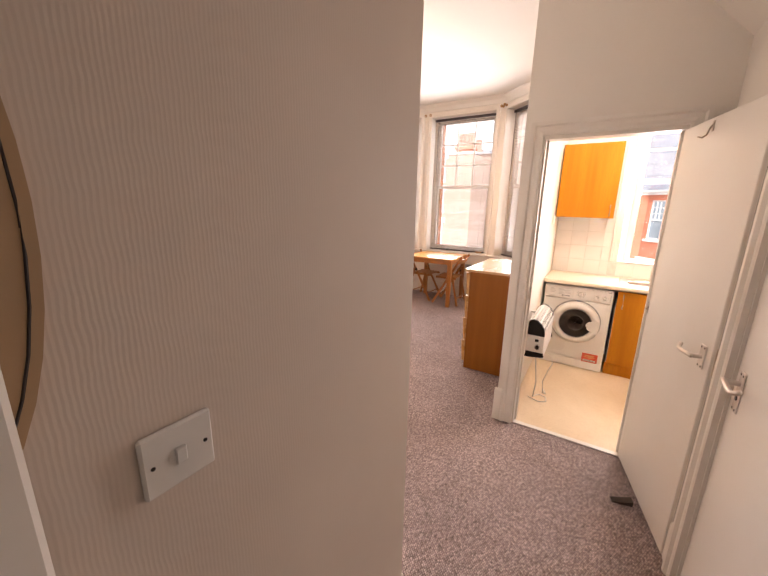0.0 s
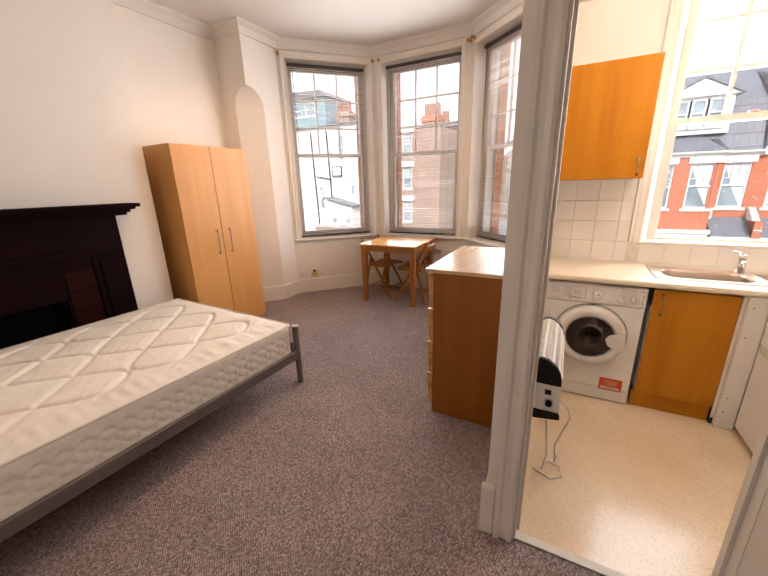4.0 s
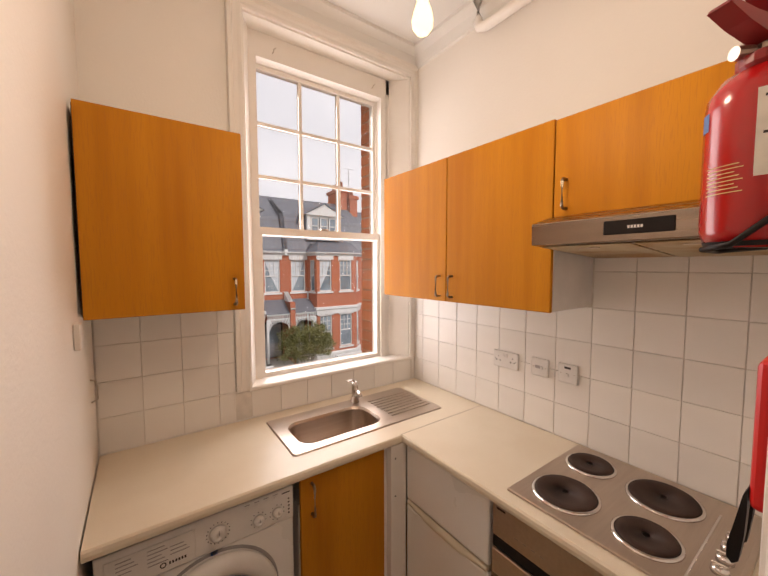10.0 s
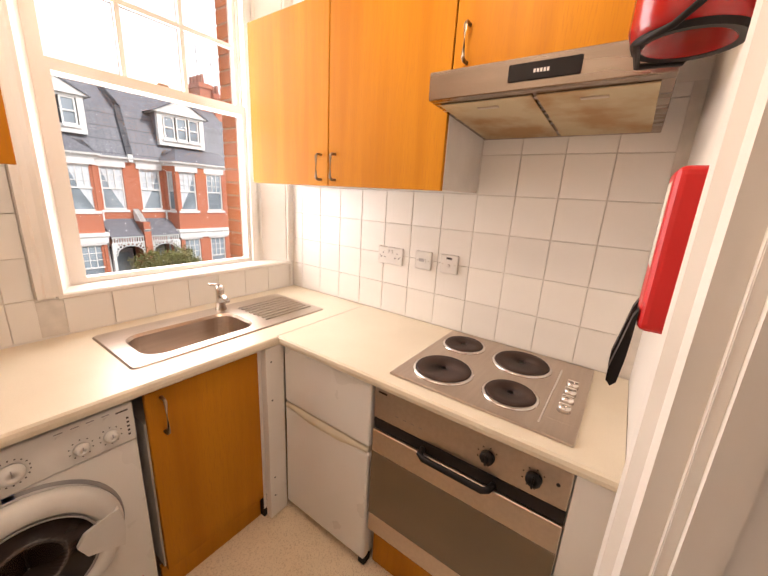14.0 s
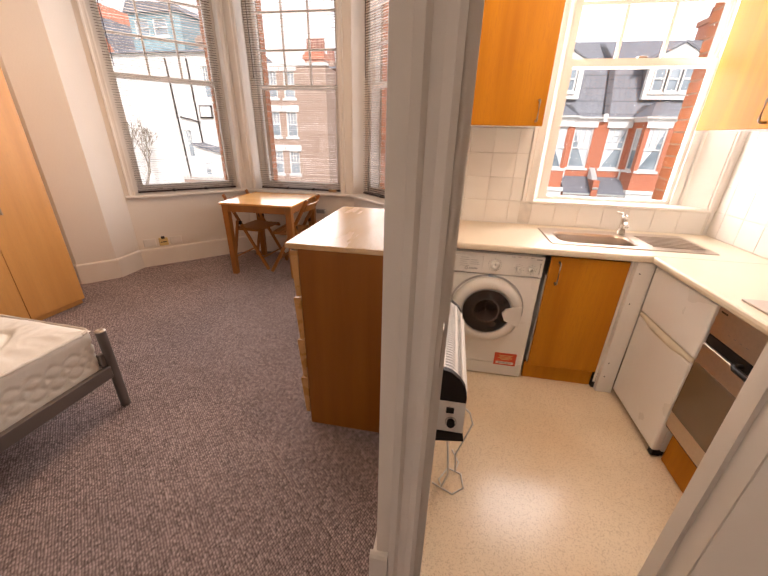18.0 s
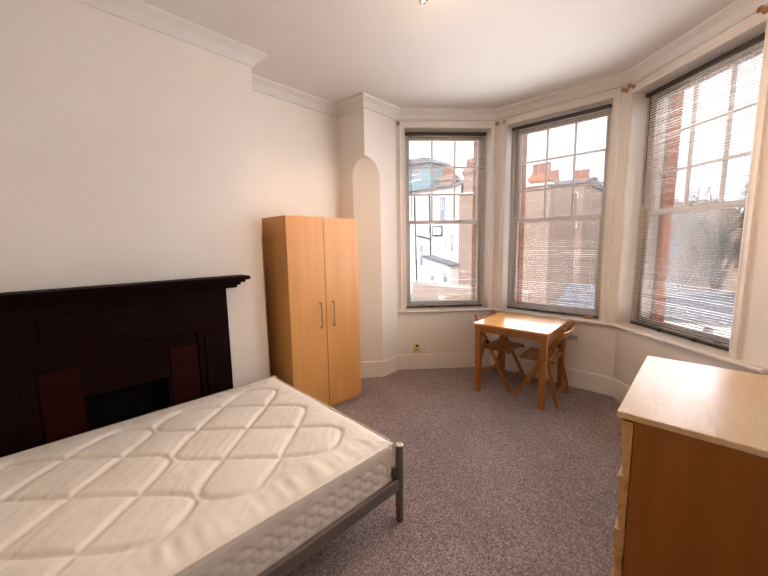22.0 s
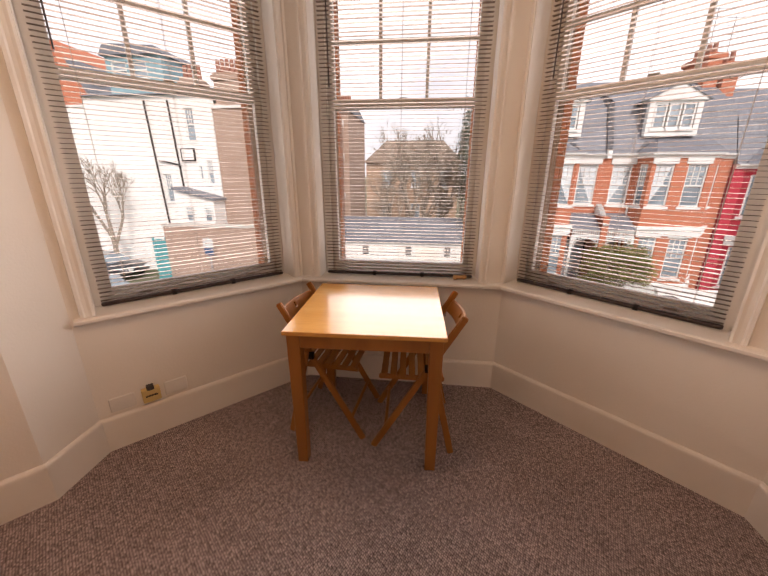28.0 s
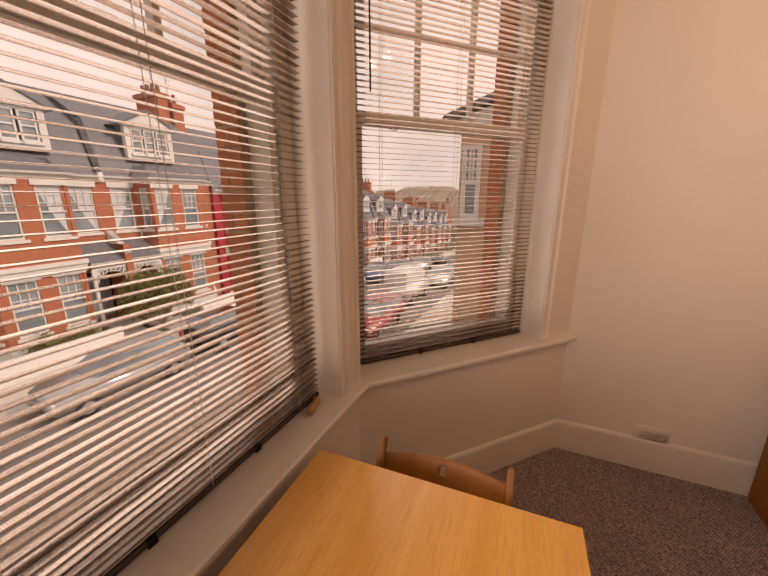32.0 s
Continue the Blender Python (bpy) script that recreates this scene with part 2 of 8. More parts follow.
def coursed(name, colours, mortar, width, height, axis_turn, gap=0.012, rough=0.85):
    """Courses of brick or slate for far surfaces."""
    m = shader(name, colours[0], rough, second=colours[1], scale=0.8, bump=0.0)
    n, l = m.node_tree.nodes, m.node_tree.links
    b = n["Principled BSDF"]
    coord, turn, tex, node = (n.new("ShaderNode" + k) for k in ("TexCoord", "Mapping", "TexBrick", "Bump"))
    turn.inputs["Rotation"].default_value = axis_turn
    tex.inputs["Color1"].default_value, tex.inputs["Color2"].default_value = (*colours[0], 1), (*colours[1], 1)
    tex.inputs["Mortar"].default_value = (*mortar, 1)
    tex.inputs["Scale"].default_value, tex.inputs["Mortar Size"].default_value = 1.0, gap
    tex.inputs["Brick Width"].default_value, tex.inputs["Row Height"].default_value = width, height
    tex.inputs["Bias"].default_value = -0.1
    l.new(coord.outputs["Object"], turn.inputs["Vector"])
    l.new(turn.outputs["Vector"], tex.inputs["Vector"])
    old = b.inputs["Base Color"].links[0].from_socket
    mix = n.new("ShaderNodeMix")
    mix.data_type = "RGBA"
    mix.inputs[0].default_value = 0.75
    l.new(old, mix.inputs["A"])
    l.new(tex.outputs["Color"], mix.inputs["B"])
    l.new(mix.outputs["Result"], b.inputs["Base Color"])
    node.inputs["Strength"].default_value, node.inputs["Distance"].default_value = 0.5, 0.01
    node.invert = True
    l.new(tex.outputs["Fac"], node.inputs["Height"])
    l.new(node.outputs["Normal"], b.inputs["Normal"])
    return m


def glowing(name, colour, strength):
    m = bpy.data.materials.new(name)
    m.use_nodes = True
    b = m.node_tree.nodes["Principled BSDF"]
    b.inputs["Base Color"].default_value = (*colour, 1)
    b.inputs["Emission Color"].default_value, b.inputs["Emission Strength"].default_value = (*colour, 1), strength
    return m


def pane_glass(name, tint=(1, 1, 1), rough=0.0):
    m = bpy.data.materials.new(name)
    m.use_nodes = True
    n, l = m.node_tree.nodes, m.node_tree.links
    n.clear()
    clear, gloss, mix, out, fres = (n.new("ShaderNode" + k) for k in ("BsdfTransparent", "BsdfGlossy", "MixShader", "OutputMaterial", "LayerWeight"))
    clear.inputs["Color"].default_value = (*tint, 1)
    gloss.inputs["Roughness"].default_value = rough
    power, grade = n.new("ShaderNodeMath"), n.new("ShaderNodeMath")
    power.operation, power.inputs[1].default_value = "POWER", 5.0
    grade.operation, grade.inputs[1].default_value, grade.inputs[2].default_value = "MULTIPLY_ADD", 0.9, 0.025
    fres.inputs["Blend"].default_value = 0.5
    l.new(fres.outputs["Facing"], power.inputs[0])
    l.new(power.outputs["Value"], grade.inputs[0])
    l.new(grade.outputs["Value"], mix.inputs["Fac"])
    l.new(clear.outputs["BSDF"], mix.inputs[1])
    l.new(gloss.outputs["BSDF"], mix.inputs[2])
    l.new(mix.outputs["Shader"], out.inputs["Surface"])
    return m


WALL = shader("cream_wall_paint", (0.80, 0.745, 0.675), 0.72, second=(0.76, 0.70, 0.63), scale=1.1, bump=0.22, bump_scale=85, wobble=0.08)
PAPER = ribbed("ribbed_wallpaper", (0.66, 0.56, 0.48), (0.61, 0.51, 0.43), 50, "Y", 0.060, 4.5)
CEILING = shader("ceiling_paint", (0.72, 0.685, 0.64), 0.8, second=(0.69, 0.655, 0.61), scale=0.9, bump=0.06, bump_scale=40)
GLOSS = shader("white_gloss_paint", (0.80, 0.75, 0.69), 0.36, second=(0.75, 0.69, 0.62), scale=2.5, bump=0.05, bump_scale=25, wobble=0.1, specular=0.35)
DOOR_WHITE = shader("door_paint", (0.80, 0.76, 0.71), 0.42, second=(0.76, 0.715, 0.66), scale=1.7, bump=0.05, bump_scale=30, wobble=0.08)
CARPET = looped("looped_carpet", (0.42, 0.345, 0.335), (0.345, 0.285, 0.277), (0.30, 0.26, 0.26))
VINYL = shader("beige_vinyl", (0.88, 0.725, 0.53), 0.18, second=(0.80, 0.63, 0.43), scale=2.0, fine=(0.34, 0.19, 0.085), fine_scale=190, fine_amount=0.34, bump=0.05, bump_scale=120, wobble=0.1)
TILE = shader("white_glazed_tile", (0.80, 0.76, 0.71), 0.34, second=(0.775, 0.73, 0.675), scale=5, random=0.035, bump=0.03, bump_scale=18, wobble=0.05)
GROUT = shader("grout", (0.72, 0.665, 0.60), 0.9, scale=20)
ORANGE = shader("orange_beech_veneer", (0.56, 0.225, 0.012), 0.46, second=(0.455, 0.165, 0.008), scale=2.2, stretch=(5, 5, 0.35), detail=4, fine=(0.40, 0.15, 0.02), fine_scale=55, fine_amount=0.3, wobble=0.08, random=0.05, specular=0.12)
BEECH = shader("pale_beech_veneer", (0.62, 0.305, 0.085), 0.42, second=(0.55, 0.255, 0.064), scale=2.0, stretch=(6, 6, 0.3), fine=(0.42, 0.22, 0.09), fine_scale=70, fine_amount=0.3, wobble=0.06)
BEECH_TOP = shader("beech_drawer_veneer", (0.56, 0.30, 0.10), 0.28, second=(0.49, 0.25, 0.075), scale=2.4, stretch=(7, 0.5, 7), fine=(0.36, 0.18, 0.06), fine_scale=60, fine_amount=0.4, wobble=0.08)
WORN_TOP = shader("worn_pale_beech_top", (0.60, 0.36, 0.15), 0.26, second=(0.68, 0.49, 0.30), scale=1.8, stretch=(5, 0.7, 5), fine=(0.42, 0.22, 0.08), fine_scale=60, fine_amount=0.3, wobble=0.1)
# chest sides and back: their shade is put into a deeper amber beech
BEECH_SHADED = shader("shaded_beech_side", (0.30, 0.102, 0.009), 0.45, second=(0.245, 0.078, 0.006), scale=2.2, stretch=(6, 6, 0.35), fine=(0.28, 0.09, 0.012), fine_scale=60, fine_amount=0.35, wobble=0.08, specular=0.3)
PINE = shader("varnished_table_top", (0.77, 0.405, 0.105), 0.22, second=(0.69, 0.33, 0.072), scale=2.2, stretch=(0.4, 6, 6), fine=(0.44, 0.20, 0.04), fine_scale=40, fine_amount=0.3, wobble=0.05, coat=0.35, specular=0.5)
# darker copy of the table wood: shade painted into legs, apron and chairs
PINE_SHADED = shader("shaded_varnished_wood", (0.36, 0.138, 0.024), 0.36, second=(0.29, 0.105, 0.017), scale=3.0, stretch=(5, 5, 0.4), fine=(0.32, 0.13, 0.03), fine_scale=50, fine_amount=0.3, wobble=0.08)
WORKTOP = shader("cream_laminate", (0.73, 0.635, 0.49), 0.33, second=(0.70, 0.60, 0.455), scale=6, fine=(0.58, 0.47, 0.33), fine_scale=420, fine_amount=0.25, wobble=0.06)
STEEL = shader("brushed_steel", (0.57, 0.485, 0.41), 0.30, 1.0, second=(0.53, 0.445, 0.375), scale=5, stretch=(1, 14, 14), wobble=0.05)
HOOD_STEEL = shader("hood_steel", (0.36, 0.295, 0.24), 0.27, 1.0, second=(0.31, 0.25, 0.20), scale=3, stretch=(12, 1, 12), wobble=0.05)
CREAM_GRIP = shader("cream_grip_plastic", (0.72, 0.645, 0.50), 0.42, scale=8)
GREASE_DARK = shader("dull_screw_steel", (0.07, 0.055, 0.045), 0.5, 0.8, scale=9)
CHROME = shader("chrome", (0.78, 0.75, 0.72), 0.12, 1.0, scale=9, wobble=0.04)
ALUMINIUM = shader("satin_aluminium", (0.72, 0.66, 0.61), 0.42, 1.0, scale=9, wobble=0.06)
HANDLE = shader("aged_brass_handle", (0.34, 0.26, 0.18), 0.38, 1.0, scale=9, wobble=0.06)
NICKEL = shader("satin_nickel", (0.58, 0.50, 0.42), 0.30, 1.0, scale=9, wobble=0.06)
ENAMEL = shader("white_enamel", (0.80, 0.77, 0.73), 0.28, second=(0.775, 0.74, 0.69), scale=2.5, wobble=0.05)
PLASTIC_W = shader("white_plastic", (0.78, 0.74, 0.69), 0.40, scale=6, wobble=0.05)
PLASTIC_Y = shader("aged_cream_plastic", (0.68, 0.50, 0.20), 0.45, scale=8)
PLASTIC_G = shader("grey_plastic", (0.36, 0.34, 0.33), 0.45, scale=8)
BLACK = shader("black_plastic", (0.016, 0.012, 0.011), 0.45, scale=12, wobble=0.08, specular=0.18)
PLATE = shader("cast_iron_plate", (0.060, 0.034, 0.025), 0.62, second=(0.040, 0.022, 0.016), scale=14, bump=0.15, bump_scale=220, wobble=0.1, specular=0.25)
DARK_GLASS = shader("smoked_glass", (0.150, 0.100, 0.055), 0.16, scale=3, coat=0.35)
DRUM = shader("dark_door_glass", (0.060, 0.040, 0.032), 0.10, second=(0.030, 0.020, 0.017), scale=7, specular=0.5, coat=0.4)
FABRIC = shader("cream_damask", (0.83, 0.78, 0.70), 0.85, second=(0.78, 0.725, 0.64), scale=3.5, fine=(0.80, 0.75, 0.66), fine_scale=45, fine_amount=0.4, bump=0.35, bump_scale=420, specular=0.2)
PIPING = shader("mattress_tape", (0.66, 0.58, 0.49), 0.8, scale=20)
BED_METAL = shader("grey_powder_coat", (0.175, 0.150, 0.138), 0.36, 0.3, second=(0.150, 0.128, 0.118), scale=5, wobble=0.08)
MANTEL = shader("black_painted_slate", (0.0065, 0.0013, 0.0018), 0.60, second=(0.009, 0.0018, 0.0022), scale=4, bump=0.08, bump_scale=35, wobble=0.1, specular=0.05)
SOOT = shader("soot", (0.003, 0.0022, 0.002), 0.9, scale=9, specular=0.05)
HEARTH_TILE = shader("oxblood_tile", (0.018, 0.0025, 0.0018), 0.5, scale=8, wobble=0.08, specular=0.06)
SLAT = shader("bronze_slat", (0.52, 0.44, 0.385), 0.24, 0.85, second=(0.46, 0.385, 0.335), scale=3, wobble=0.05)
BLIND_RAIL = shader("bronze_rail", (0.040, 0.022, 0.018), 0.4, second=(0.032, 0.018, 0.015), scale=3, wobble=0.08)
CORD = shader("cord", (0.55, 0.50, 0.45), 0.8, scale=30)
RED = shader("red_paint", (0.42, 0.008, 0.008), 0.20, scale=4, second=(0.38, 0.006, 0.007), coat=0.4)
DARK_RED = shader("dark_red_plastic", (0.22, 0.008, 0.008), 0.4, scale=6)
RED_PLASTIC = shader("red_plastic", (0.60, 0.012, 0.010), 0.38, scale=6)
LABEL = shader("paper_label", (0.72, 0.68, 0.60), 0.6, scale=30)
INK = shader("dark_ink", (0.05, 0.038, 0.034), 0.6, scale=40, specular=0.2)
GREY_INK = shader("grey_ink", (0.38, 0.35, 0.33), 0.6, scale=40)
RED_INK = shader("red_sticker", (0.66, 0.075, 0.025), 0.45, scale=20)
BLUE_INK = shader("blue_sticker", (0.05, 0.16, 0.42), 0.45, scale=20)
GREASE = shader("greasy_filter", (0.50, 0.40, 0.24), 0.5, second=(0.36, 0.20, 0.07), scale=6, low=0.40, high=0.58)
BROWN_WOOD = shader("dark_varnished_wood", (0.30, 0.145, 0.060), 0.45, second=(0.24, 0.11, 0.045), scale=3, stretch=(1, 8, 8), wobble=0.06)
PLAQUE = shader("tan_plaque_wood", (0.42, 0.275, 0.150), 0.5, second=(0.37, 0.235, 0.125), scale=4, wobble=0.06)
OAK = shader("golden_oak", (0.46, 0.25, 0.085), 0.4, scale=8, stretch=(1, 8, 8))
GLASS = pane_glass("window_glass")
# pale blue sky reflection is painted into the base colour of far panes
FAR_GLASS = shader("far_window_glass", (0.16, 0.20, 0.23), 0.08, second=(0.30, 0.36, 0.40), scale=0.7, specular=0.8)
NET = shader("net_curtain", (0.62, 0.66, 0.68), 0.9, second=(0.50, 0.55, 0.58), scale=3, stretch=(6, 1, 1))
BULB = glowing("lit_bulb", (1.0, 0.72, 0.36), 5.0)
BRICK = shader("orange_brick", (0.56, 0.200, 0.072), 0.85, second=(0.48, 0.150, 0.052), scale=9, fine=(0.38, 0.11, 0.045), fine_scale=90, fine_amount=0.3, bump=0.3, bump_scale=80, random=0.14)
MORTAR = shader("pale_mortar", (0.47, 0.33, 0.22), 0.95, scale=30, bump=0.3, bump_scale=120)
CRIMSON = coursed("crimson_painted_brick", ((0.46, 0.035, 0.055), (0.40, 0.028, 0.045)), (0.38, 0.03, 0.05), 0.225, 0.075, (radians(90), 0, 0))
RED_BRICK = coursed("red_brick_wall", ((0.50, 0.150, 0.070), (0.42, 0.115, 0.052)), (0.40, 0.20, 0.14), 0.225, 0.075, (radians(90), 0, 0))
SIDE_BRICK = coursed("brick_side_wall", ((0.42, 0.26, 0.16), (0.34, 0.19, 0.12)), (0.45, 0.37, 0.28), 0.225, 0.075, (radians(90), 0, radians(90)))
WING_BRICK = coursed("orange_brick_wing", ((0.62, 0.27, 0.13), (0.52, 0.21, 0.10)), (0.55, 0.42, 0.30), 0.225, 0.075, (radians(90), 0, radians(90)))
STOCK_BRICK = coursed("brown_stock_brick", ((0.36, 0.235, 0.175), (0.29, 0.180, 0.130)), (0.40, 0.32, 0.26), 0.225, 0.075, (radians(90), 0, 0))
RENDER = shader("white_render", (0.78, 0.77, 0.74), 0.8, second=(0.73, 0.71, 0.68), scale=0.5, bump=0.1, bump_scale=12)
STONE = shader("white_painted_stone", (0.72, 0.72, 0.70), 0.7, second=(0.64, 0.64, 0.62), scale=2)
SLATE = coursed("slate_roof", ((0.160, 0.168, 0.190), (0.125, 0.130, 0.150)), (0.08, 0.08, 0.09), 0.28, 0.22, (0, 0, 0), 0.010, 0.6)
TERRACOTTA = shader("terracotta_pot", (0.31, 0.135, 0.09), 0.8, scale=6)
ASPHALT = shader("asphalt", (0.20, 0.195, 0.185), 0.75, second=(0.135, 0.13, 0.125), scale=0.6, fine=(0.13, 0.13, 0.13), fine_scale=40, fine_amount=0.5, bump=0.2, bump_scale=60)
PAVING = shader("concrete_paving", (0.54, 0.50, 0.45), 0.8, second=(0.47, 0.435, 0.39), scale=1.2, random=0.1, bump=0.15, bump_scale=30)
EARTH = shader("earth_and_grass", (0.12, 0.11, 0.06), 0.95, second=(0.085, 0.10, 0.045), scale=0.7, bump=0.5, bump_scale=15)
LEAF = shader("bush_leaf", (0.20, 0.185, 0.050), 0.6, second=(0.12, 0.13, 0.032), scale=2.5)
ROOF_TILE = shader("brown_roof_tile", (0.33, 0.25, 0.195), 0.8, second=(0.25, 0.185, 0.14), scale=3.0, bump=0.2, bump_scale=9)
IVY = shader("dark_ivy_leaf", (0.050, 0.065, 0.024), 0.6, second=(0.035, 0.05, 0.018), scale=2.5)
BARK = shader("winter_bark", (0.30, 0.25, 0.195), 0.9, second=(0.22, 0.18, 0.14), scale=6, bump=0.5, bump_scale=25)
TYRE = shader("tyre_rubber", (0.03, 0.03, 0.03), 0.8, scale=9)
PAINTS = [shader("car_paint_" + n, c, 0.25, 0.2, scale=3, coat=0.7) for n, c in
          (("silver", (0.42, 0.43, 0.45)), ("white", (0.75, 0.75, 0.74)), ("black", (0.03, 0.03, 0.035)), ("red", (0.36, 0.025, 0.03)), ("blue", (0.06, 0.12, 0.24)))]
ROOF_TEAL = shader("faded_teal_cladding", (0.23, 0.36, 0.40), 0.6, second=(0.19, 0.31, 0.35), scale=1.5)
TEAL = shader("teal_plastic", (0.06, 0.30, 0.32), 0.5, scale=5)


# ---- building blocks ----
def link(name, bm, material, parent=None, label="", smooth=False):
    data = bpy.data.meshes.new(name)
    bmesh.ops.recalc_face_normals(bm, faces=bm.faces[:])
    bm.to_mesh(data)
    bm.free()
    data.materials.append(material)
    if smooth:
        data.shade_smooth()
    ob = new(name, data)
    if parent:
        ob.parent = parent
    if label:
        ob["label"] = label
    return ob


def part(name, bm, material, parent, label="", smooth=False):
    return link(name, bm, material, parent, label, smooth)


def thing(name, label, category, group="", place=None):
    ob = new(name)
    ob.empty_display_size = 0.1
    if place is not None:
        ob.matrix_basis = place
    return tagged(ob, label, category, group)


def structure(name, bm, material, label="", category="", parent=None, smooth=False):
    ob = link(name, bm, material, parent, label, smooth)
    return tagged(ob, label, category or "structure", kind="structure")


def add_box(bm, x0, x1, y0, y1, z0, z1, m=None):
    co = [Vector((x, y, z)) for z in (z0, z1) for y in (y0, y1) for x in (x0, x1)]
    v = [bm.verts.new(m @ c if m else c) for c in co]
    for f in ((0, 2, 3, 1), (4, 5, 7, 6), (0, 1, 5, 4), (2, 6, 7, 3), (0, 4, 6, 2), (1, 3, 7, 5)):
        bm.faces.new([v[i] for i in f])
    return bm


def slab(x0, x1, y0, y1, z0, z1, r=0.0, m=None, steps=1):
    """A box with its edges rounded by r."""
    bm = add_box(bmesh.new(), x0, x1, y0, y1, z0, z1)
    if r:
        bmesh.ops.bevel(bm, geom=bm.edges[:], offset=r, segments=steps, affect="EDGES", profile=0.5)
    if m:
        bm.transform(m)
    return bm


def prism(points, z0, z1, bm=None, m=None):
    """A plan outline raised from z0 to z1."""
    bm = bm or bmesh.new()
    low, top = ([bm.verts.new(m @ Vector((*p, z)) if m else Vector((*p, z))) for p in points] for z in (z0, z1))
    bm.faces.new(low[::-1])
    bm.faces.new(top)
    for i in range(len(points)):
        j = (i + 1) % len(points)
        bm.faces.new((low[i], low[j], top[j], top[i]))
    return bm


def rod(p, q, r, seg=12, r2=None, bm=None, caps=True):
    """A round bar from p to q."""
    bm = bm or bmesh.new()
    p, q = Vector(p), Vector(q)
    turn = (q - p).to_track_quat("Z", "Y").to_matrix()
    rings = []
    for c, rad in ((p, r), (q, r if r2 is None else r2)):
        rings.append([bm.verts.new(c + turn @ Vector((rad * math.cos(2 * math.pi * k / seg), rad * math.sin(2 * math.pi * k / seg), 0))) for k in range(seg)])
    for k in range(seg):
        j = (k + 1) % seg
        bm.faces.new((rings[0][k], rings[0][j], rings[1][j], rings[1][k]))
    if caps:
        bm.faces.new(rings[0][::-1])
        bm.faces.new(rings[1])
    return bm


def hose(points, r, seg=8, bm=None):
    """A round tube along a line of points."""
    bm = bm or bmesh.new()
    pts = [Vector(p) for p in points]
    rings = []
    for i, c in enumerate(pts):
        d = (pts[min(i + 1, len(pts) - 1)] - pts[max(i - 1, 0)]).normalized()
        turn = d.to_track_quat("Z", "Y").to_matrix()
        rings.append([bm.verts.new(c + turn @ Vector((r * math.cos(2 * math.pi * k / seg), r * math.sin(2 * math.pi * k / seg), 0))) for k in range(seg)])
    for a, b in zip(rings, rings[1:]):
        for k in range(seg):
            j = (k + 1) % seg
            bm.faces.new((a[k], a[j], b[j], b[k]))
    bm.faces.new(rings[0][::-1])
    bm.faces.new(rings[-1])
    return bm


def lathe(profile, seg=32, m=None, bm=None, ring=False):
    """Pairs of radius and height turned about the z axis; with ring, the last pair joins the first."""
    bm = bm or bmesh.new()
    rings = []
    for r, z in profile:
        ring = [Vector((r * math.cos(2 * math.pi * k / seg), r * math.sin(2 * math.pi * k / seg), z)) for k in range(seg)]
        rings.append([bm.verts.new(m @ c if m else c) for c in ring])
    for a, b in zip(rings, rings[1:] + rings[:1] if ring else rings[1:]):
        for k in range(seg):
            j = (k + 1) % seg
            bm.faces.new((a[k], a[j], b[j], b[k]))
    if not ring:
        bm.faces.new(rings[0][::-1])
        bm.faces.new(rings[-1])
    return bm


def sweep(section, path, bm=None):
    """A moulding: a section of (out, up) pairs carried along a plan line with mitred corners; out is to the right of the way."""
    bm = bm or bmesh.new()
    pts = [Vector(p) for p in path]
    rings = []
    for i, c in enumerate(pts):
        a = (c - pts[i - 1]).normalized() if i else (pts[1] - c).normalized()
        b = (pts[i + 1] - c).normalized() if i < len(pts) - 1 else a
        na, nb = Vector((a.y, -a.x)), Vector((b.y, -b.x))
        n = (na + nb).normalized()
        n /= max(n.dot(na), 0.3)
        rings.append([bm.verts.new((c.x + n.x * o, c.y + n.y * o, h)) for o, h in section])
    k = len(section)
    for a, b in zip(rings, rings[1:]):
        for i in range(k):
            j = (i + 1) % k
            bm.faces.new((a[i], a[j], b[j], b[i]))
    bm.faces.new(rings[0][::-1])
    bm.faces.new(rings[-1])
    return bm


def wall(length, thick, z0, z1, holes=(), m=None, v0=0.0):
    """A wall along local x, thick to local +y, with holes (u0, u1, z0, z1) through it."""
    us = sorted({0.0, length, *(u for h in holes for u in h[:2])})
    zs = sorted({z0, z1, *(z for h in holes for z in h[2:])})
    bm = bmesh.new()
    for ua, ub in zip(us, us[1:]):
        run = None
        for za, zb in [*zip(zs, zs[1:]), (None, None)]:
            solid = za is not None and not any(h[0] < (ua + ub) / 2 < h[1] and h[2] < (za + zb) / 2 < h[3] for h in holes)
            if solid:
                run = (run[0], zb) if run else (za, zb)
            elif run:
                add_box(bm, ua, ub, v0, v0 + thick, *run, m)
                run = None
    bmesh.ops.remove_doubles(bm, verts=bm.verts[:], dist=1e-5)
    return bm


def grid_mesh(nx, ny, place):
    bm = bmesh.new()
    v = [[bm.verts.new(place(i / nx, j / ny)) for i in range(nx + 1)] for j in range(ny + 1)]
    for j in range(ny):
        for i in range(nx):
            bm.faces.new((v[j][i], v[j][i + 1], v[j + 1][i + 1], v[j + 1][i]))
    return bm


